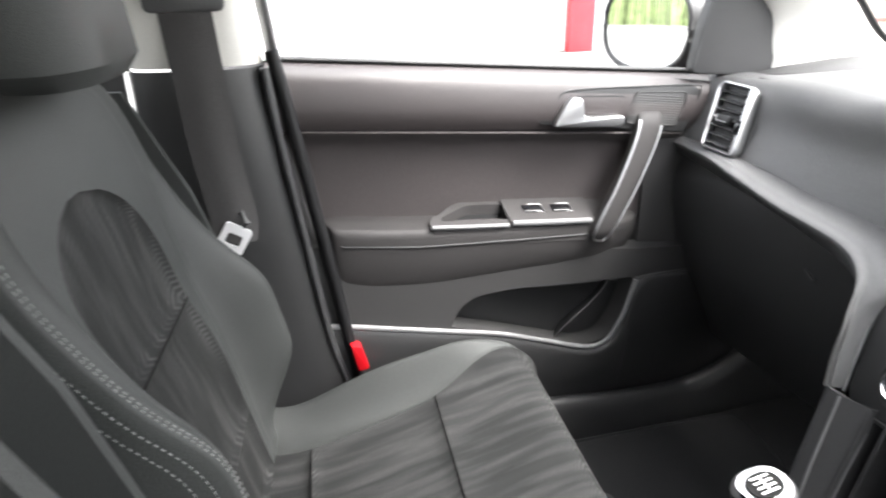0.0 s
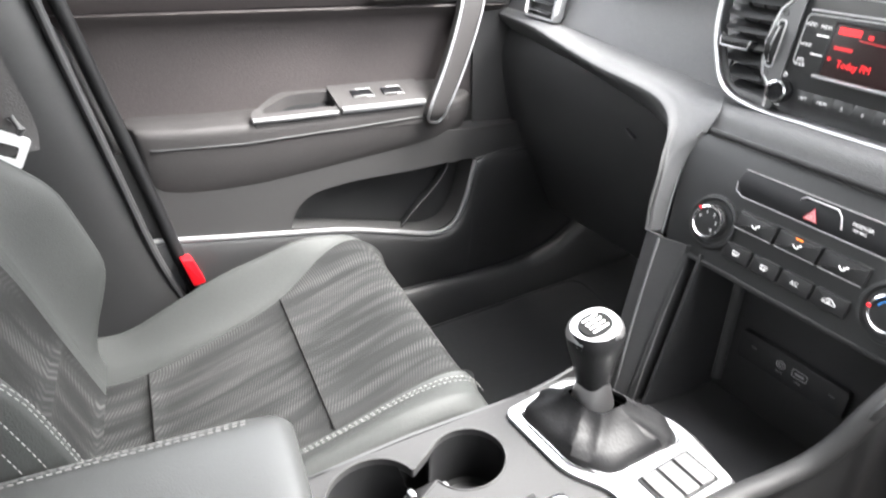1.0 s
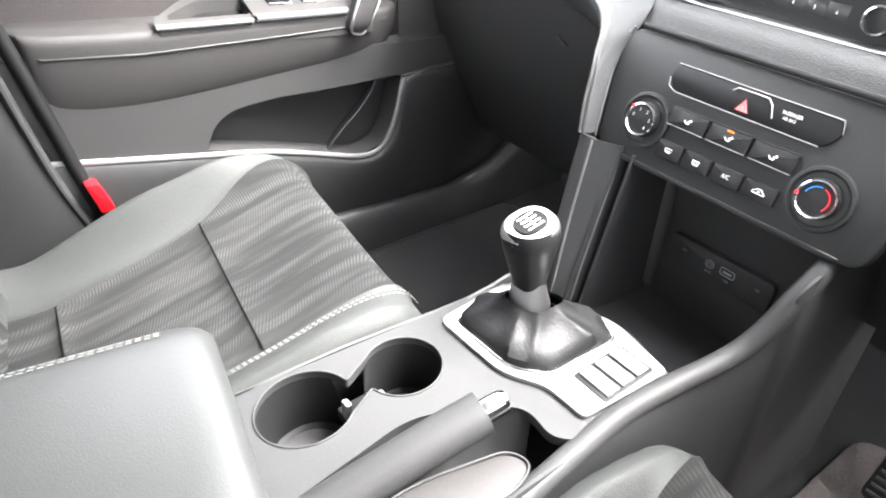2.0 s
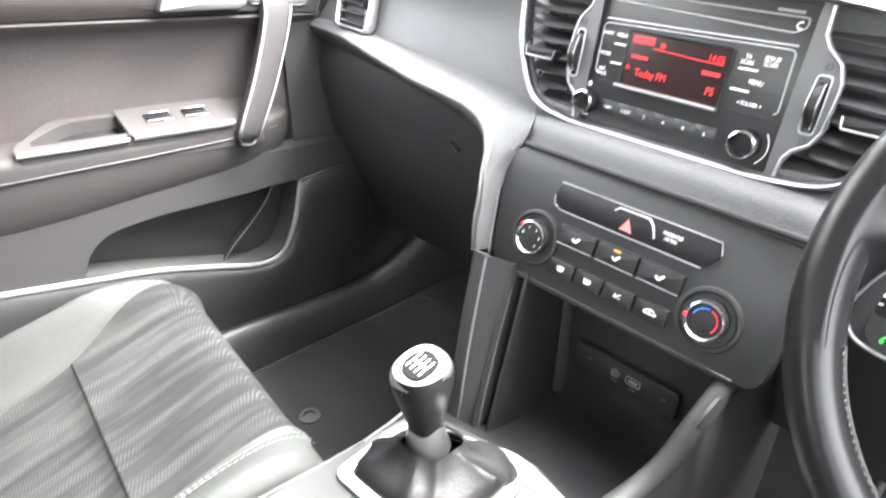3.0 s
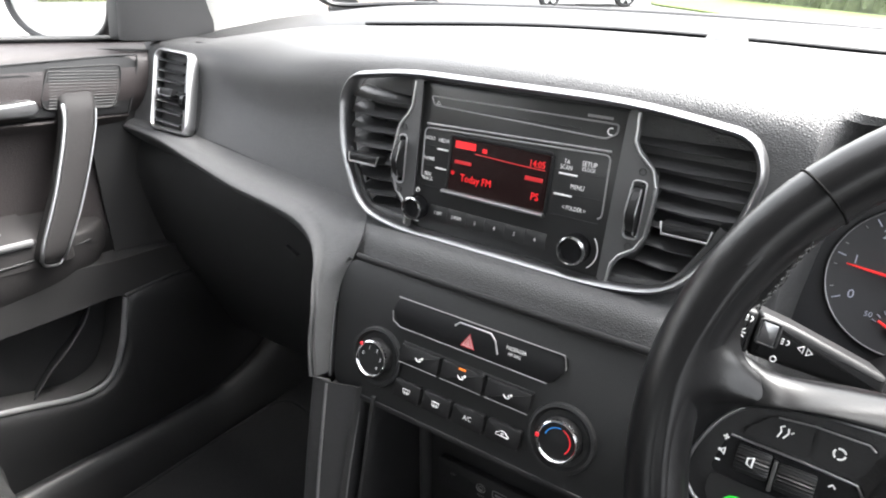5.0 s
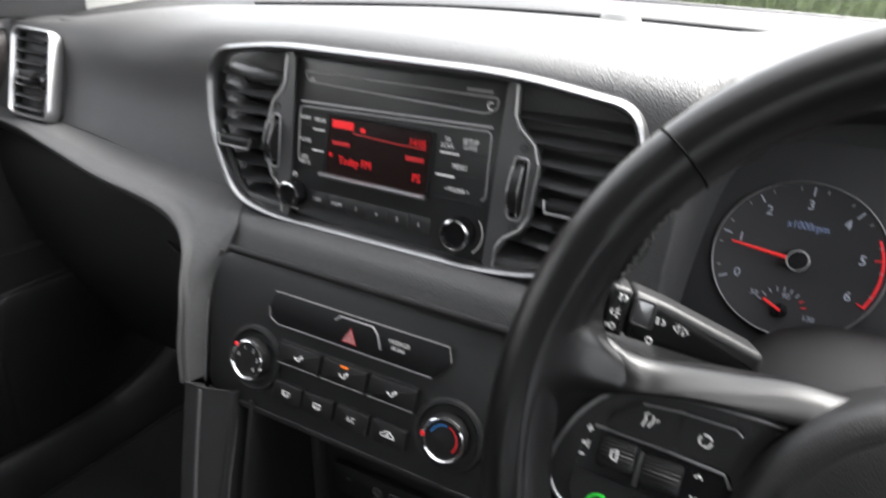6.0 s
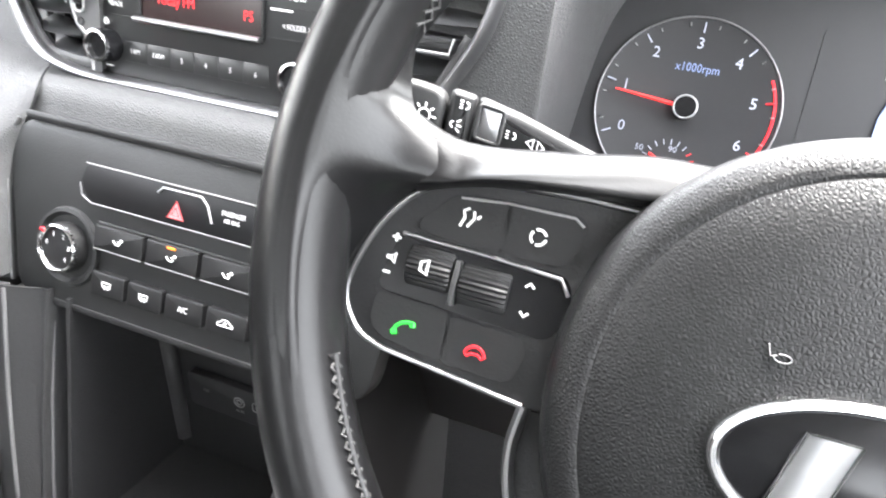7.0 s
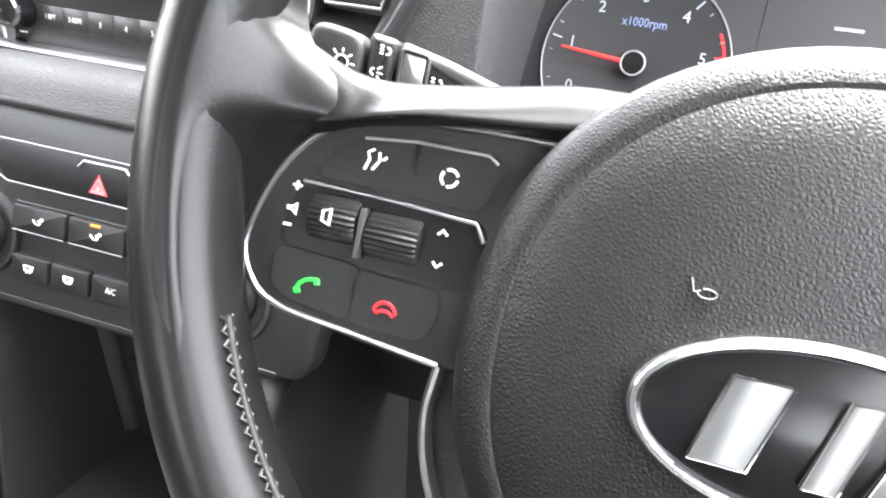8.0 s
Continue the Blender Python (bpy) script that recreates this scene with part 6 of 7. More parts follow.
# ---- steering wheel, stalk, instruments ----
wheel = thing("steering_wheel", (0.40, -0.10, 0.80), "black leather steering wheel with silver trimmed spokes", "steering wheel")
NW = normal_of(WF)
WP = WF @ Matrix.Translation((0, 0, -0.005))
rim_pts = on(WF, arc(0, 0, 0.1857, 0, 360, 96)[:-1], 0.011)
rim = part("rim", tube(rim_pts, 0.0164, 0.0190, up=NW, n=24, closed=True), M_RIM, wheel, "smooth black leather rim")
for a0, a1 in ((146, 160), (199, 262)):
    n = int((a1 - a0) / 1.5)
    for flip in (0, 1):
        lace = []
        for k in range(n + 1):
            a, f = radians(a0 + (a1 - a0) * k / n), radians(156 if (k + flip) % 2 else 170)
            r_ = 0.1857 + 0.0172 * math.cos(f) - (0.0035 * min(1.0, k / n * 1.6) if a0 < 180 else 0.0)
            lace.append((r_ * math.cos(a), r_ * math.sin(a), 0.011 + 0.0197 * math.sin(f)))
        part("stitching", tube(on(WF, lace), 0.0005, n=5), M_WTHREAD, rim, "laced inner stitching")
    if a0 > 180:
        part("seam", tube(on(WF, arc(0, 0, 0.1692, a0, a1, 30), 0.0165), 0.0012), M_BLACK, rim)
for a in (40, 140):
    ca, sa = math.cos(radians(a)), math.sin(radians(a))
    ring = [WF @ Vector((ca * (0.1857 + 0.0166 * math.cos(t)), sa * (0.1857 + 0.0166 * math.cos(t)), 0.011 + 0.0192 * math.sin(t))) for t in [k * math.pi / 12 for k in range(24)]]
    part("joint_seam", tube(ring, 0.0007, closed=True, up=WF.to_3x3() @ Vector((-sa, ca, 0)), n=6), M_SEAM, rim, "fine joint in the leather")
# left and right spokes
for sg in (-1, 1):
    def L(pts):
        return [(p[0] * -sg, p[1]) for p in (pts if sg < 0 else pts[::-1])]
    # upper bridge that flows from rim to hub
    br = [[(-0.164, 0.032, -0.016), (-0.139, 0.026, -0.026), (-0.104, 0.031, -0.028), (-0.0745, 0.033, -0.028), (-0.054, 0.030, -0.028)],
          [(-0.1615, 0.034, -0.0015), (-0.139, 0.0265, -0.009), (-0.104, 0.030, -0.012), (-0.0745, 0.0345, -0.012), (-0.054, 0.0345, -0.012)],
          [(-0.147, 0.0215, 0.0030), (-0.132, 0.0200, 0.000), (-0.106, 0.0240, -0.001), (-0.0745, 0.0285, -0.001), (-0.054, 0.030, -0.001)],
          [(-0.148, 0.0095, 0.0065), (-0.137, 0.0115, 0.0065), (-0.116, 0.0160, 0.007), (-0.0755, 0.0190, 0.006), (-0.058, 0.022, 0.006)],
          [(-0.150, 0.0060, 0.0030), (-0.138, 0.0095, 0.0035), (-0.116, 0.0140, 0.004), (-0.0755, 0.0170, 0.003), (-0.058, 0.020, 0.003)],
          [(-0.151, 0.0035, -0.005), (-0.139, 0.0085, -0.005), (-0.116, 0.0128, -0.005), (-0.0755, 0.016, -0.005), (-0.058, 0.018, -0.005)]]
    part("spoke_bridge", sheet([[WF @ Vector((p[0] * -sg, p[1], p[2])) for p in r] for r in br], 6, 6, 0.0015), M_RIM, wheel, "smooth dark grey bridge between rim and hub")
    body = L([(-0.176, -0.026), (-0.169, -0.046), (-0.152, -0.0545), (-0.098, -0.0605), (-0.05, -0.05), (-0.05, 0.028), (-0.12, 0.018), (-0.168, 0.016)])
    part("spoke", plate(fillet(body, 0.012), WF, -0.028, -0.001, 0.003), M_BLACK, wheel, "matt black spoke")
    cheekp = []
    for ang, end in ((148, None), (153, (-0.1475, 0.0752, 0.009)), (158, (-0.1545, 0.0624, 0.0085)), (162, (-0.1607, 0.0522, 0.005)), (166, (-0.1592, 0.0345, -0.001)), (171, (-0.144, 0.0208, 0.0018)), (177, (-0.1455, 0.0098, 0.0062)), (182, (-0.1565, 0.000, -0.002)), (187, (-0.1692, -0.024, -0.005)), (191, (-0.1730, -0.036, -0.002)), (195, (-0.1725, -0.046, 0.002)), (201, (-0.1600, -0.0615, 0.010)), (207, None)):
        ca, sa = math.cos(radians(ang)), math.sin(radians(ang))
        q = 0.90 if end is None else 0.965 if ang in (153, 201) else 1.0
        tor = [(ca * (0.1857 + 0.0165 * q * math.cos(radians(f))), sa * (0.1857 + 0.0165 * q * math.cos(radians(f))), 0.011 + k * q * math.sin(radians(f))) for f, k in ((76, 0.0184), (100, 0.01912), (122, 0.0193))]
        end = end or (ca * 0.1735, sa * 0.1735, 0.011)
        mid = [tor[2][i] + (end[i] - tor[2][i]) * (0.5 if i < 2 else 0.62) for i in range(3)]
        cheekp.append([*tor, mid, end])
    part("spoke_cheek", sheet([[WF @ Vector((p[0] * -sg, p[1], p[2])) for p in r] for r in cheekp], 5, 5, 0.0012), M_RIM, wheel)
    pan = L([(-0.1665, -0.031), (-0.1625, -0.0435), (-0.154, -0.0495), (-0.097, -0.0555), (-0.088, -0.036), (-0.074, 0.010), (-0.105, 0.0115), (-0.140, 0.0075), (-0.157, -0.006)])
    cpn = part("control_panel", plate(fillet(pan, [0.01, 0.008, 0.006, 0.002, 0.006, 0.002, 0.01, 0.012, 0.012]), WP, -0.010, 0.003, 0.002), M_KEY, wheel, "matt black control panel")
    trim_l = curve([(p[0] * -sg, p[1], 0) for p in [(-0.073, 0.0145), (-0.105, 0.0145), (-0.140, 0.0105), (-0.159, -0.005), (-0.1690, -0.031), (-0.1650, -0.045), (-0.154, -0.0520), (-0.125, -0.0550), (-0.097, -0.058)]], 5)
    part("panel_trim", tube(on(WP, [(p.x, p.y) for p in trim_l], 0.003), 0.0013, 0.0018, up=NW), M_SATIN, cpn, "thin chrome outline")
    drop = curve([(p[0] * -sg, p[1], 0) for p in [(-0.0965, -0.058), (-0.0975, -0.075), (-0.092, -0.095), (-0.075, -0.125), (-0.052, -0.155)]], 6)
    part("lower_trim", tube(on(WP, [(p.x, p.y) for p in drop], 0.002), 0.0022, 0.003, up=NW), M_SATIN, wheel, "satin silver lower spoke edge")
    if sg < 0:
        k1 = part("key", plate(fillet([(-0.146, -0.0065), (-0.134, 0.0058), (-0.1165, 0.0075), (-0.1165, -0.0075)], 0.003), WP, 0.0, 0.0062, 0.0015), M_KEY, cpn, "voice key")
        k2 = part("key", plate(fillet([(-0.1155, -0.0075), (-0.1155, 0.0076), (-0.0925, 0.0075), (-0.0905, 0.005), (-0.094, -0.0075)], 0.003), WP, 0.0, 0.0062, 0.0015), M_KEY, cpn, "mode key")
        part("key_glint", tube(on(WP, [(-0.1335, 0.0063), (-0.117, 0.0079), (-0.094, 0.0078), (-0.0908, 0.0056)], 0.0058), 0.0007), M_SATIN, cpn)
        strokes([[(-0.133, -0.0045), (-0.1315, 0.0), (-0.1325, 0.003), (-0.130, 0.0045)], [(-0.1295, -0.004), (-0.127, 0.0), (-0.1275, 0.0035)], [(-0.1255, 0.0005), (-0.124, 0.002)]], 0.0009, WP, 0.0066, M_WHITE, k1, size=0.74)
        strokes([arc(-0.1045, -0.001, 0.0035, 20, 115, 8), arc(-0.1045, -0.001, 0.0035, 140, 235, 8), arc(-0.1045, -0.001, 0.0035, 260, 355, 8)], 0.0010, WP, 0.0066, M_WHITE, k2, size=0.74)
        part("wheel_tray", plate(fillet([(-0.157, -0.031), (-0.152, -0.0105), (-0.092, -0.0125), (-0.0895, -0.022), (-0.094, -0.0335)], 0.004), WP, 0.0, 0.0042, 0.001), M_GLOSS, cpn, "dark recess of the scroll wheels")
        part("tray_edge", tube(on(WP, [(-0.152, -0.0105), (-0.12, -0.0112), (-0.094, -0.0128), (-0.0905, -0.018)], 0.0045), 0.0008), M_SATIN, cpn)
        for u0, u1, v in ((-0.1475, -0.131, -0.0205), (-0.1275, -0.110, -0.0225)):
            RW = WP @ Matrix.Translation(((u0 + u1) / 2, v, 0.0008)) @ Matrix.Rotation(radians(90), 4, "Y")
            part("scroll_wheel", lathe([(0.0070, -(u1 - u0) / 2), (0.0078, -(u1 - u0) / 2 + 0.001), (0.0078, (u1 - u0) / 2 - 0.001), (0.0070, (u1 - u0) / 2)], RW, 56, knurl=0.0006), M_KEY, cpn, "ribbed black scroll wheel")
        part("wheel_gap", box((-0.130, -0.031, 0.004), (-0.128, -0.015, 0.008), 0.0005, WP), M_PLASTIC, cpn)
        strokes([[(-0.142, -0.022), (-0.142, -0.018), (-0.1385, -0.0165), (-0.1385, -0.0235), (-0.142, -0.022)]], 0.0011, WP, 0.0090, M_WHITE, cpn, size=0.74)
        strokes([[(-0.156, -0.0125), (-0.152, -0.0125)], [(-0.154, -0.0105), (-0.154, -0.0145)]], 0.0010, WP, 0.0046, M_WHITE, cpn, size=0.74)
        strokes([[(-0.1568, -0.0255), (-0.1535, -0.0255)]], 0.0010, WP, 0.0046, M_WHITE, cpn, size=0.74)
        strokes([[(-0.1565, -0.0195), (-0.1545, -0.0195), (-0.1525, -0.0175), (-0.1525, -0.0225), (-0.1545, -0.0205), (-0.1565, -0.0205), (-0.1565, -0.0195)]], 0.0009, WP, 0.0046, M_WHITE, cpn, size=0.74)
        strokes([[(-0.1055, -0.0185), (-0.1035, -0.0165), (-0.1015, -0.0185)]], 0.0010, WP, 0.0046, M_WHITE, cpn, size=0.74)
        strokes([[(-0.1055, -0.0265), (-0.1035, -0.0285), (-0.1015, -0.0265)]], 0.0010, WP, 0.0046, M_WHITE, cpn, size=0.74)
        k3 = part("key", plate(fillet([(-0.156, -0.0435), (-0.1555, -0.0335), (-0.1285, -0.0345), (-0.1285, -0.0500), (-0.151, -0.0475)], 0.003), WP, 0.0, 0.0055, 0.0012), M_KEY, cpn, "call key")
        k4 = part("key", plate(fillet([(-0.1275, -0.0505), (-0.1275, -0.0355), (-0.103, -0.0365), (-0.1005, -0.040), (-0.1035, -0.0505)], 0.003), WP, 0.0, 0.0055, 0.0012), M_KEY, cpn, "hang up key")
        strokes([[(-0.1478, -0.0455), (-0.1468, -0.0432), (-0.1450, -0.0416), (-0.1425, -0.0407), (-0.1400, -0.0406)]], 0.0013, WP, 0.0058, M_GREEN, k3, size=0.9)
        strokes([[(-0.1482, -0.0460), (-0.1462, -0.0452)], [(-0.1404, -0.0402), (-0.1400, -0.0422)]], 0.0021, WP, 0.0058, M_GREEN, k3, size=0.9)
        strokes([[*arc(-0.1165, -0.0462, 0.0040, 12, 168, 10), (-0.1195, -0.0464), (-0.1178, -0.0452), (-0.1152, -0.0452), (-0.1135, -0.0464), arc(-0.1165, -0.0462, 0.0040, 12, 168, 10)[0]]], 0.0011, WP, 0.0058, M_REDPRINT, k4, size=0.9)
# lower spokes
for sg in (-1, 1):
    part("lower_spoke", sheet([[WF @ Vector((sg * a, b, w)) for a, b, w in r] for r in ([(0.094, -0.06, -0.006), (0.094, -0.09, -0.006), (0.066, -0.135, 0.0), (0.050, -0.168, 0.012)], [(0.07, -0.06, -0.004), (0.06, -0.09, -0.004), (0.04, -0.135, 0.002), (0.03, -0.172, 0.012)])], 4, 4, 0.01), M_BLACK, wheel)
# airbag pad with a stepped edge
HC = Vector((0.002, -0.040))
rows_p = []
for k, w in ((1.0, -0.03), (1.0, 0.006), (0.985, 0.014), (0.955, 0.0195), (0.90, 0.0225), (0.868, 0.0233), (0.855, 0.0228), (0.84, 0.0238), (0.7, 0.0275), (0.5, 0.0295), (0.25, 0.0305), (0.01, 0.031)):
    rows_p.append([WF @ Vector((HC.x + p.x * k, HC.y + p.y * k, w)) for p in oval(0, 0, 0.093, 0.090, 72, 2.15)])
pad = part("airbag_pad", grid_bm(rows_p, True), M_PAD, wheel, "pebble grained black airbag cover")
EF = WF @ Matrix.Translation((-0.001, -0.043, 0.0285))
part("emblem_base", grid_bm([[EF @ Vector((p.x * k, p.y * k, w)) for p in oval(0, 0, 0.043, 0.0215, 48)] for k, w in ((1.0, -0.004), (0.98, 0.003), (0.9, 0.0042), (0.01, 0.0048))], True), M_GLOSS, pad, "gloss black oval emblem")
part("emblem_ring", tube(on(EF, oval(0, 0, 0.0415, 0.0202, 56), 0.0035), 0.0019, 0.0026, up=NW, closed=True), M_CHROME, pad, "bright oval ring")
for pts_e in ([(-0.0275, -0.0105), (-0.0150, -0.0105), (-0.0090, 0.0105), (-0.0215, 0.0105)], [(-0.0035, -0.0105), (0.0035, -0.0105), (0.0095, 0.0105), (0.0025, 0.0105)], [(0.0085, -0.0105), (0.0305, -0.0105), (0.0235, 0.0105), (0.0165, 0.0105)]):
    bar_e = part("emblem_bar", plate(pts_e, EF, 0.003, 0.0062, 0.0008), M_CHEEK, pad, "plain silver shape")
    part("bar_edge", tube(on(EF, pts_e, 0.0060), 0.0005, closed=True, n=6), M_CHROME, bar_e)
strokes([[(-0.0355, -0.0135), (-0.0345, -0.0165), (-0.0330, -0.0160)], [(p[0], -0.0165 + (p[1] + 0.0165) * 0.5) for p in arc(-0.0315, -0.0165, 0.0022, 150, 480, 10)]], 0.0004, WF, 0.0303, M_GREYPRINT, pad, "horn_mark")
# column shroud
part("column_shroud", sheet([[WF @ Vector((p.x, p.y - 0.03, w)) for p in (*oval(0, 0, a, b, 20, 2.4), oval(0, 0, a, b, 20, 2.4)[0])] for a, b, w in ((0.075, 0.06, -0.02), (0.082, 0.066, -0.07), (0.10, 0.09, -0.16), (0.11, 0.1, -0.24))], 1, 3), M_CUP, wheel, "dark steering column shroud")

stalk = thing("light_stalk", (0.30, 0.0, 0.81), "black light stalk with a ringed end knob", "control stalk")
sp = [(0.33, 0.012, 0.805), (0.30, 0.0, 0.813), (0.275, -0.006, 0.821), (0.250, -0.012, 0.827), (0.228, -0.017, 0.832)]
sd = (Vector(sp[-1]) - Vector(sp[-2])).normalized()
e0 = Vector(sp[-1])
side_v = sd.cross(Vector((0, -0.45, 0.9))).normalized()
up_v = side_v.cross(sd).normalized()
face_n = Vector((0.37, -0.89, 0.25))
vv = (up_v - face_n * up_v.dot(face_n)).normalized()
nn = (-sd).cross(vv).normalized()
KFm = Matrix(((-sd.x, vv.x, nn.x, e0.x), (-sd.y, vv.y, nn.y, e0.y), (-sd.z, vv.z, nn.z, e0.z), (0, 0, 0, 1)))
kw = 0.0178
part("stem", plate(fillet([(0.009, -0.0165), (0.090, -0.0125), (0.090, 0.002), (0.032, 0.0115), (0.009, 0.0135)], 0.004), KFm, -0.012, 0.0162, 0.005, seg=4), M_KEY, stalk)
part("end_knob", plate(rect(-0.031, -0.0175, -0.0055, 0.0110, 0.009, 6), KFm, -0.014, 0.0175, 0.004, seg=4), M_KEY, stalk, "black twist knob")
part("ring", plate(rect(-0.0045, -0.0170, 0.0085, 0.0130, 0.003), KFm, -0.013, 0.0170, 0.004, seg=4), M_KEY, stalk, "twist ring")
strokes([arc(-0.015, -0.003, 0.0033, 0, 360, 14)] + [[(-0.015 + 0.0046 * math.cos(a), -0.003 + 0.0046 * math.sin(a)), (-0.015 + 0.0068 * math.cos(a), -0.003 + 0.0068 * math.sin(a))] for a in [k * math.pi / 4 for k in range(8)]], 0.0008, KFm, kw, M_WHITE, stalk, "lamp_sign", size=0.85)
strokes([arc(0.004, 0.007, 0.002, -90, 90, 6), [(0.002, 0.009), (0.000, 0.009)], [(0.002, 0.007), (0.000, 0.007)], [(0.002, 0.005), (0.000, 0.005)]], 0.0009, KFm, 0.0173, M_WHITE, stalk, "beam_sign", size=0.75)
strokes([arc(-0.0005, -0.003, 0.0014, 90, 270, 6), [(0.001, -0.0045), (0.003, -0.006)], [(0.001, -0.003), (0.0035, -0.003)], [(0.001, -0.0015), (0.003, 0.0)]], 0.0008, KFm, 0.0173, M_WHITE, stalk, "side_light_sign")
strokes([arc(0.001, -0.0115, 0.0017, 0, 360, 10)], 0.0007, KFm, 0.0173, M_WHITE, stalk, "off_sign")
strokes([[(-0.003, -0.0125), (-0.001, -0.0115), (-0.003, -0.0105), (-0.003, -0.0125)]], 0.0006, KFm, 0.0173, M_WHITE, stalk, "arrow_mark")
strokes([arc(0.024, -0.0125, 0.0018, 0, 360, 10)], 0.0008, KFm, 0.0166, M_WHITE, stalk, "off_sign")
strokes([arc(0.0285, 0.0005, 0.0014, -90, 90, 6), [(0.0265, 0.002), (0.025, 0.002)], [(0.0265, 0.0005), (0.025, 0.0005)], [(0.0265, -0.001), (0.025, -0.001)]], 0.0008, KFm, 0.0166, M_WHITE, stalk, "fog_sign")
part("slide_switch", plate(rect(0.0115, -0.005, 0.0215, 0.009, 0.0015), KFm, 0.010, 0.0175, 0.001), M_SATIN, stalk, "pale slide switch")
part("slide_frame", tube(on(KFm, rect(0.0105, -0.006, 0.0225, 0.010, 0.002), 0.0168), 0.0012, closed=True), M_BLACK, stalk)
strokes([[(0.0385, -0.003), (0.0345, 0.000), (0.0385, 0.003), (0.0385, -0.003)], [(0.0415, -0.0035), (0.0455, -0.0007), (0.0415, 0.0025), (0.0415, -0.0035)]], 0.0010, KFm, 0.0165, M_WHITE, stalk, "arrow_sign", size=0.8)

cl = thing("instrument_cluster", (0.43, 0.2, 0.72), "dark instrument cluster with red needle under a hood", "instrument cluster")
part("backplate", plate(fillet([(-0.105, -0.085), (0.30, -0.085), (0.31, 0.04), (0.25, 0.10), (-0.05, 0.10), (-0.11, 0.04)], 0.08, 10), GF, -0.02, -0.006), M_DIAL, cl, "black dial face")
part("lower_edge", tube(on(GF, curve([(-0.095, -0.072), (-0.06, -0.083), (0.1, -0.083), (0.26, -0.083)], 5), -0.002), 0.003), M_SATIN, cl, "thin bright lower edge")
hood_path = [(-0.098, -0.10), (-0.102, -0.02), (-0.092, 0.05), (-0.045, 0.100), (0.10, 0.125), (0.24, 0.108), (0.30, 0.05), (0.31, -0.05)]
part("hood", sheet([[GF @ Vector((a, b, -0.02)) for a, b in hood_path], [GF @ Vector((a, b, 0.04)) for a, b in hood_path], [GF @ Vector((a * 1.02, b * 0.99, 0.064)) for a, b in hood_path], [GF @ Vector((a * 1.05, b * 1.01, 0.067)) for a, b in hood_path], [GF @ Vector((a * 1.07, b * 1.03, 0.040)) for a, b in hood_path]], 6, 4), M_BLACK, cl, "grained hood over the dials")
part("inner_curve", tube(on(GF, arc(0.0, 0.0, 0.1, 118, 215, 16), -0.004), 0.0016), M_GREYPRINT, cl)
rev = part("rev_counter", lathe([(0.066, -0.008), (0.066, -0.002), (0.0635, -0.003), (0.0, -0.004)], GF, 64), M_DIAL, cl, "black rev counter face")
part("dial_ring", tube(on(GF, oval(0, 0, 0.0652, 0.0652, 72), -0.002), 0.0008, closed=True), M_CHEEK, rev, "thin bright ring")
A0, STEP = 206.0, 38.7
for k in range(7):
    a = radians(A0 - k * STEP)
    strokes([[(0.0545 * math.cos(a), 0.0545 * math.sin(a)), (0.0615 * math.cos(a), 0.0615 * math.sin(a))]], 0.0011, GF, -0.002, M_DIALPRINT if k < 5 else M_REDPRINT, rev, "tick")
    lettering(str(k), 0.0078, GF, 0.0465 * math.cos(a), 0.0465 * math.sin(a), -0.0022, M_DIALPRINT, rev, "numeral", turn=0)
for k in range(12):
    a = radians(A0 - (k / 2) * STEP - STEP / 4)
    strokes([[(0.0585 * math.cos(a), 0.0585 * math.sin(a)), (0.0612 * math.cos(a), 0.0612 * math.sin(a))]], 0.0009, GF, -0.002, M_GREYPRINT, rev, "tick")
strokes([arc(0, 0, 0.0605, A0 - 4.6 * STEP, A0 - 6 * STEP, 16)], 0.002, GF, -0.0024, M_REDPRINT, rev, "red_band")
lettering("x1000rpm", 0.0062, GF, 0.002, 0.029, -0.0022, M_ICON, rev, squash=0.85)
na = radians(A0 - 0.83 * STEP)
part("needle", tube(on(GF, [(0.0, 0.0), (0.03 * math.cos(na), 0.03 * math.sin(na)), (0.052 * math.cos(na), 0.052 * math.sin(na))], 0.004), 0.0014, 0.0012, taper=[1.2, 1.0, 0.5]), M_NEEDLE, rev, "red needle")
part("hub", lathe([(0.0085, -0.002), (0.0085, 0.006), (0.007, 0.0075), (0.0, 0.0075)], GF, 28), M_GLOSS, rev, "black needle hub")
part("hub_ring", tube(on(GF, oval(0, 0, 0.0082, 0.0082, 28), 0.0065), 0.0008, closed=True), M_SATIN, rev)
SG = GF @ Matrix.Translation((-0.003, -0.044, 0))
sub = part("temperature_gauge", lathe([(0.006, -0.003), (0.006, 0.001), (0.0, 0.0015)], SG, 20), M_GLOSS, cl, "small temperature gauge")
for k in range(9):
    a = radians(160 - k * 17.5)
    strokes([[(0.016 * math.cos(a), 0.016 * math.sin(a)), (0.020 * math.cos(a), 0.020 * math.sin(a))]], 0.0008, SG, -0.002, M_DIALPRINT if k < 7 else M_REDPRINT, sub, "tick")
for w_, u, v in (("50", -0.022, 0.010), ("90", 0.002, 0.0125), ("130", 0.022, -0.002)):
    lettering(w_, 0.0045, SG, u, v, -0.002, M_DIALPRINT, sub, "numeral")
part("needle", tube(on(SG, [(0, 0), (-0.014, 0.007)], 0.001), 0.0011), M_NEEDLE, sub, "short red needle")
part("info_screen", plate(rect(0.078, -0.06, 0.16, 0.07, 0.006), GF, -0.006, -0.0052), M_DIAL, cl, "dark information screen")
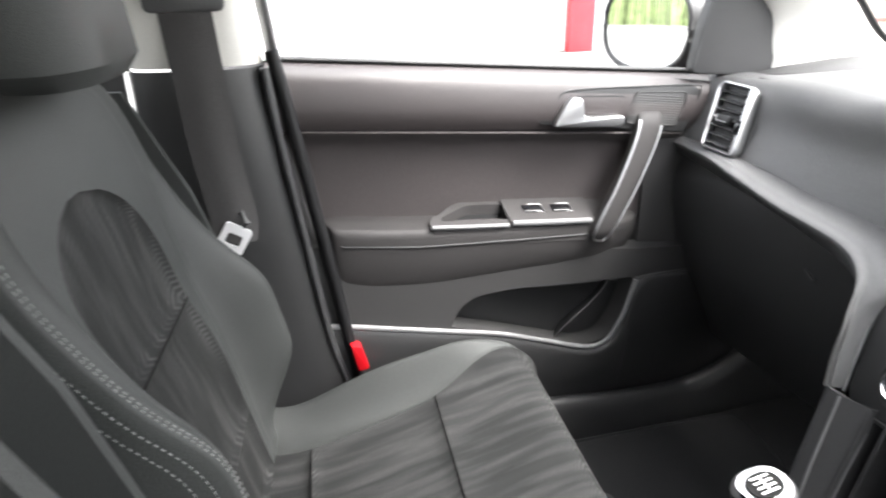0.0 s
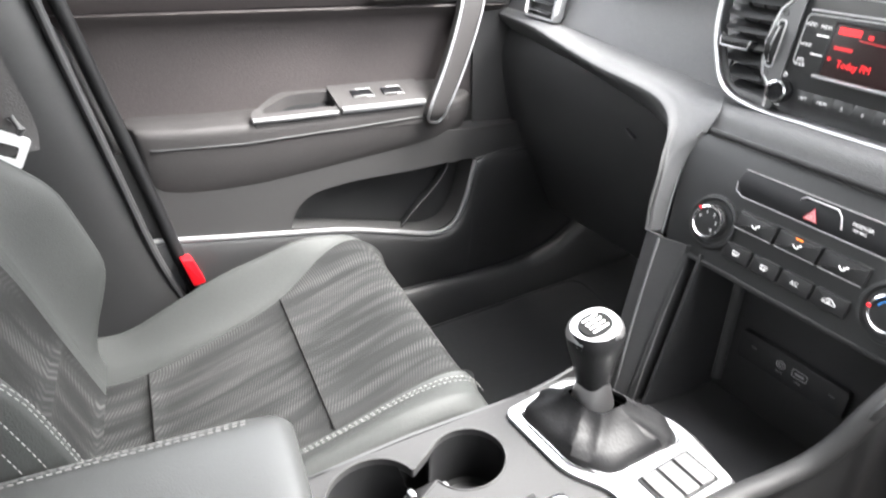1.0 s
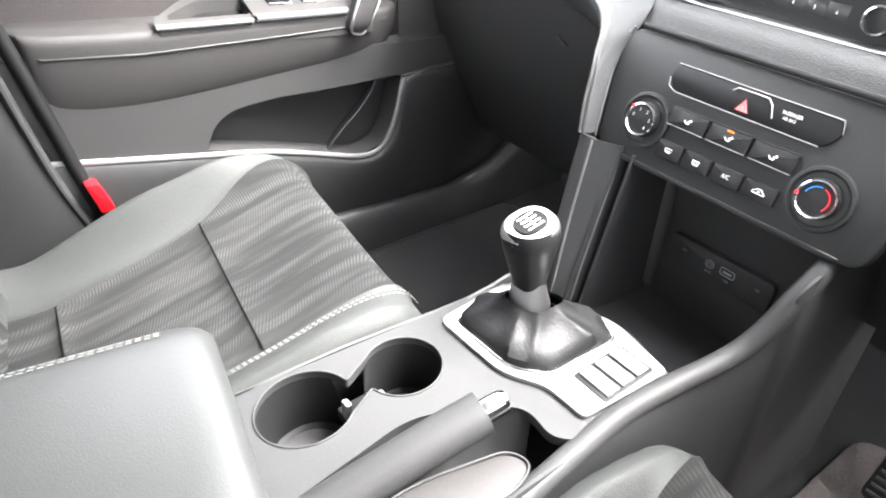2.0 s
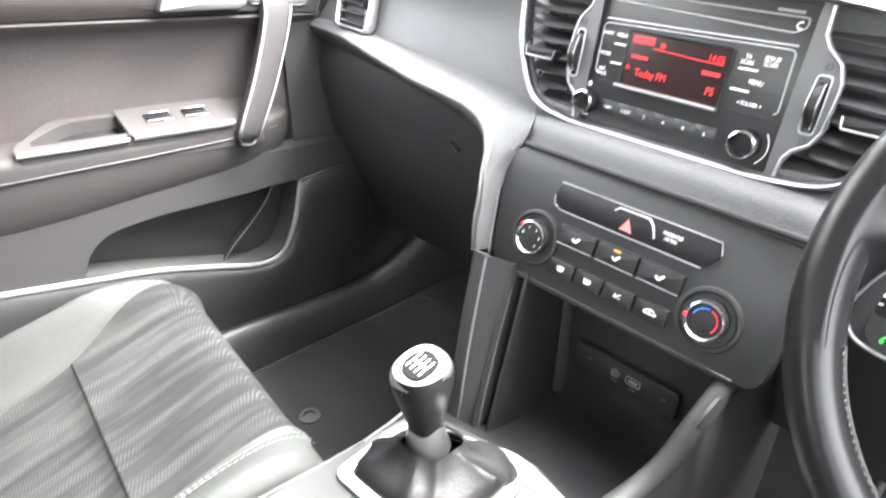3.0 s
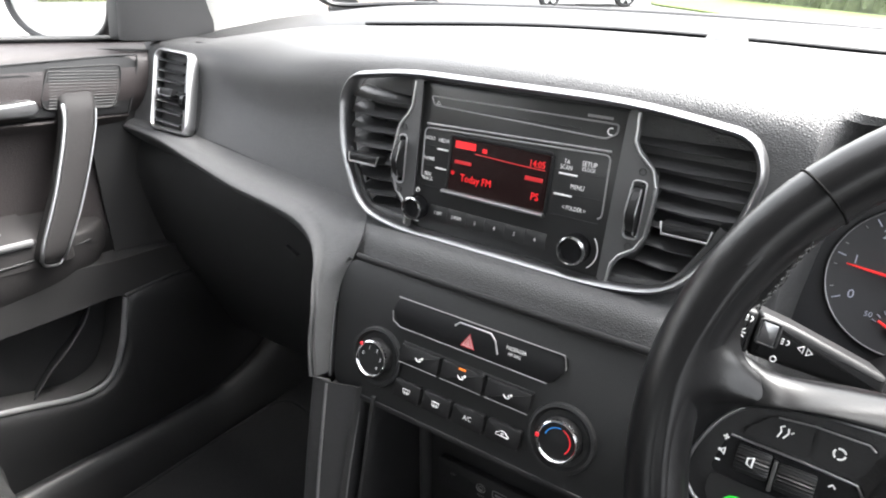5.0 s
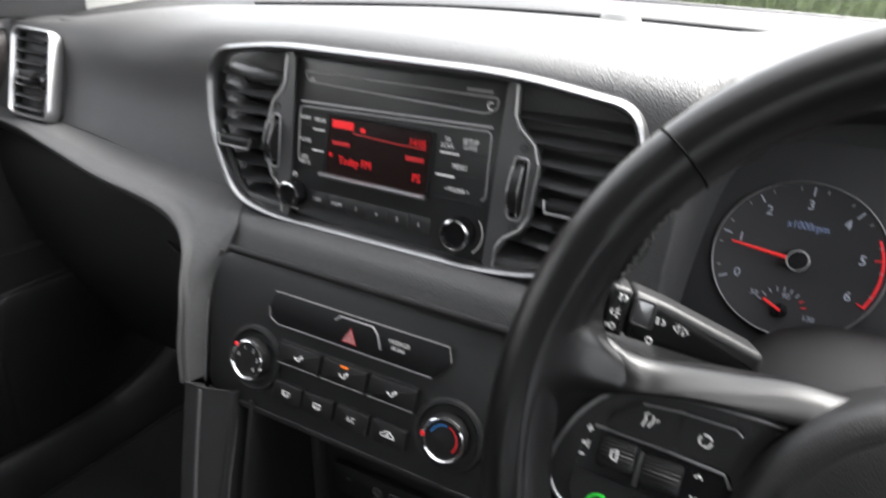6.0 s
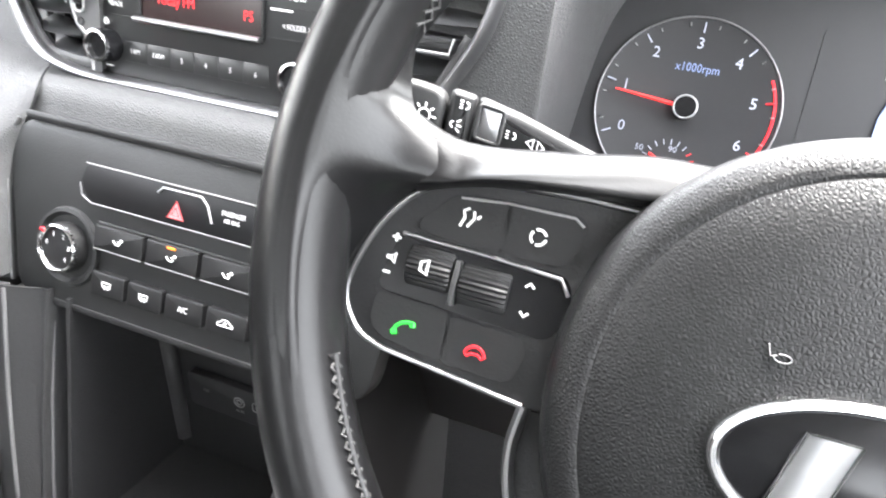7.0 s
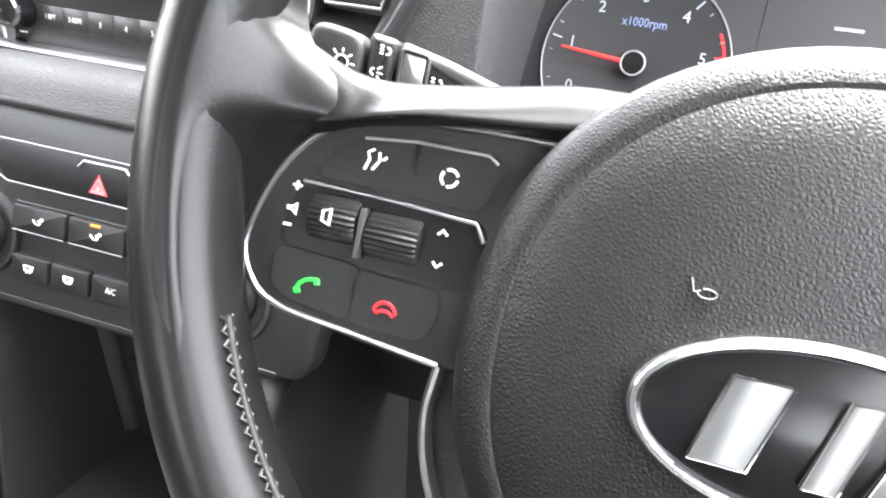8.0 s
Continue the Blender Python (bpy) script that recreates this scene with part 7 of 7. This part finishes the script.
part("car_icon", plate(fillet([(0.124, -0.004), (0.137, -0.004), (0.138, 0.014), (0.135, 0.028), (0.128, 0.028), (0.124, 0.014)], 0.003), GF, -0.0035, -0.0025), M_ICON, cl, "pale blue car symbol")
part("warning_lamp", box((0.120, -0.040, -0.0052), (0.130, -0.034, -0.0042), 0.0005, GF), M_NEEDLE, cl, "small red warning lamp")
part("icon_bar", box((0.122, 0.040, -0.0052), (0.140, 0.0425, -0.0042), 0, GF), M_GREYPRINT, cl)

# pedals
for x, z, w_, h_ in ((0.285, 0.20, 0.035, 0.07), (0.42, 0.26, 0.05, 0.04)):
    ped = thing("pedal", (x, 0.27, z - h_), "black ribbed rubber pedal", "pedal", "pedals")
    PFm = fr((x, 0.25, z), 35)
    part("pad", plate(rect(-w_, -h_, w_, h_, 0.012), PFm, -0.012, 0.0, 0.003), M_BLACK, ped)
    for k in range(int(2 * h_ / 0.012) - 1):
        part("rib", tube(on(PFm, [(-w_ * 0.85, -h_ + 0.012 * (k + 1), 0.001), (w_ * 0.85, -h_ + 0.012 * (k + 1), 0.001)]), 0.003, 0.0025, n=6), M_PLASTIC, ped)
    part("pedal_arm", tube([(x, 0.27, z), (x, 0.42, z + 0.12), (x, 0.55, z + 0.3), (x, 0.68, z + 0.34)], 0.01), M_BLACK, ped)


# ---- outside ----
GZ = -0.38
ground = solo("ground", plate([(-420, -420), (420, -420), (420, 420), (-420, 420)], flat((0, 0, GZ)), -0.05, 0.0), M_ASPHALT, (0, 0, GZ), "grey asphalt yard", "ground", kind="structure")
lawn = solo("lawn", plate(fillet([(-9.2, 31.0), (-6.4, 21.9), (-4.8, 20.6), (-3.0, 18.5), (2.0, 14.5), (14, 8.0), (20, 14.0), (1.0, 21.5)], 0.8), flat((0, 0, GZ)), -0.02, 0.07, 0.03), M_GRASS, (0, 14, GZ), "mown green grass verge", "grass", kind="stuff")


def hedge(seed, count, a, b, height, base, label):
    """Loose leaf clumps between two ends."""
    rng = random.Random(seed)
    bm = bmesh.new()
    for i in range(count):
        t = rng.random()
        x, y = a[0] + (b[0] - a[0]) * t + rng.uniform(-0.5, 0.5), a[1] + (b[1] - a[1]) * t + rng.uniform(-0.7, 0.7)
        z = GZ + 0.05 + rng.random() ** 0.8 * (height + 0.3 * math.sin(x * 2.1) + 0.2 * math.sin(x * 5.3))
        m = Matrix.Translation((x, y, z)) @ Euler((rng.uniform(0, 6), rng.uniform(0, 6), rng.uniform(0, 6))).to_matrix().to_4x4()
        s = rng.uniform(0.05, 0.12)
        bm.faces.new([bm.verts.new(m @ Vector(p)) for p in ((-s, 0, 0), (0, -s * 0.5, s * 0.1), (s, 0, 0), (0, s * 0.5, s * 0.1))])
    along_h, across = Vector((b[0] - a[0], b[1] - a[1], 0)), Vector((a[1] - b[1], b[0] - a[0], 0)).normalized()
    core = []
    for i in range(161):
        t = i / 160
        p = Vector((a[0], a[1], GZ)) + along_h * t
        core.append([p + across * (w * (0.55 + rng.uniform(-0.12, 0.12))) + Vector((0, 0, z * (height * 0.9 + rng.uniform(-0.2, 0.2)))) for w, z in ((-1, 0), (-1.05, 0.25), (-1, 0.5), (-0.95, 0.75), (-0.7, 0.95), (0, 1.0), (0.7, 0.95), (1, 0.5), (1, 0))])
    grid_bm(core, bm=bm)
    return solo("hedge", bm, M_LEAF, base, label, "hedge", kind="stuff", smooth=False)


hedge(4, 22000, (-9.4, 31.2), (17, 12.5), 2.6, (4, 21, GZ), "dense dark green hedge behind the grass")
hedge(9, 3200, (-13.5, -17), (-3.5, -21), 3.0, (-8, -19, GZ), "tall green hedge at the back of the yard")

suv = thing("parked_car", (-8.3, 20.0, GZ), "dark parked estate car beside the grass", "car")
CFm = Matrix.Translation((-8.3, 20.0, GZ)) @ Matrix.Rotation(radians(52), 4, "Z")
cs = [(-2.15, 0.32), (2.15, 0.32), (2.2, 0.7), (2.0, 0.98), (1.15, 1.06), (0.55, 1.52), (-1.35, 1.58), (-1.95, 1.1), (-2.2, 0.9)]
part("body", plate(fillet(cs, 0.12), CFm @ Matrix.Rotation(radians(90), 4, "X"), -0.85, 0.85, 0.1), M_CARPAINT, suv, "glossy dark paint")
part("side_window", plate(fillet([(-1.5, 1.08), (0.95, 1.05), (0.48, 1.43), (-1.3, 1.48)], 0.06), CFm @ Matrix.Rotation(radians(90), 4, "X"), 0.80, 0.86), M_WINDOWDARK, suv)
for wx in (-1.32, 1.32):
    WM = CFm @ Matrix.Translation((wx, -0.80, 0.34)) @ Matrix.Rotation(radians(90), 4, "X")
    tyre = part("wheel", lathe([(0.34, -0.1), (0.345, 0.0), (0.34, 0.08), (0.25, 0.095), (0.24, 0.05), (0.0, 0.05)], WM, 28), M_TYRE, suv, "black tyre")
    for k in range(5):
        part("spoke", box((-0.055, 0.03, 0.06), (0.055, 0.25, 0.10), 0.01, WM @ Matrix.Rotation(radians(72 * k), 4, "Z")), M_ZINC, tyre)
for k, (a, b, z0, z1) in enumerate(((-0.5, 0.75, 0.80, 0.90), (-0.2, 0.55, 0.64, 0.70))):
    part("sign_bar", box((a, -0.875, z0), (b, -0.855, z1), 0, CFm), M_PALE, suv, "unreadable lettering as a pale bar")
part("sill_strip", box((-0.95, -0.875, 0.34), (0.95, -0.84, 0.44), 0.01, CFm), M_BLACK, suv)
van = thing("parked_van", (-8.6, 10.6, GZ), "cream parked van with dark lettering bars", "van")
VM = Matrix.Translation((-8.6, 10.8, GZ)) @ Matrix.Rotation(radians(42), 4, "Z")
part("body", box((-1.4, -0.9, 0.35), (1.1, 0.9, 2.1), 0.15, VM), M_VAN, van)
for z, marks in ((0.98, ((-0.62, -0.40), (-0.34, -0.02), (0.06, 0.34))), (0.82, ((-0.55, -0.20), (-0.12, 0.20))), (0.66, ((-0.70, -0.30), (-0.24, 0.10), (0.18, 0.52)))):
    for u0, u1 in marks:
        part("sign_bar", box((u0, -0.92, z), (u1, -0.90, z + 0.07), 0, VM), M_SIGNBROWN, van, "unreadable lettering as a bar")
for wx in (-0.9, 0.7):
    part("wheel", lathe([(0.33, -0.1), (0.34, 0.0), (0.33, 0.1), (0.0, 0.1)], VM @ Matrix.Translation((wx, -0.86, 0.34)) @ Matrix.Rotation(radians(90), 4, "X"), 24), M_TYRE, van)
shed = thing("showroom", (-12.5, 1.5, GZ), "pale rendered building with red corner panel", "building")
part("wall", box((-16, -14, GZ), (-12.2, 6.0, 4.2), 0.02), M_PALE, shed, "pale rendered wall")
part("corner_panel", box((-12.22, 5.75, GZ), (-12.0, 6.3, 4.3), 0.02), M_REDPANEL, shed, "red cladding panel")
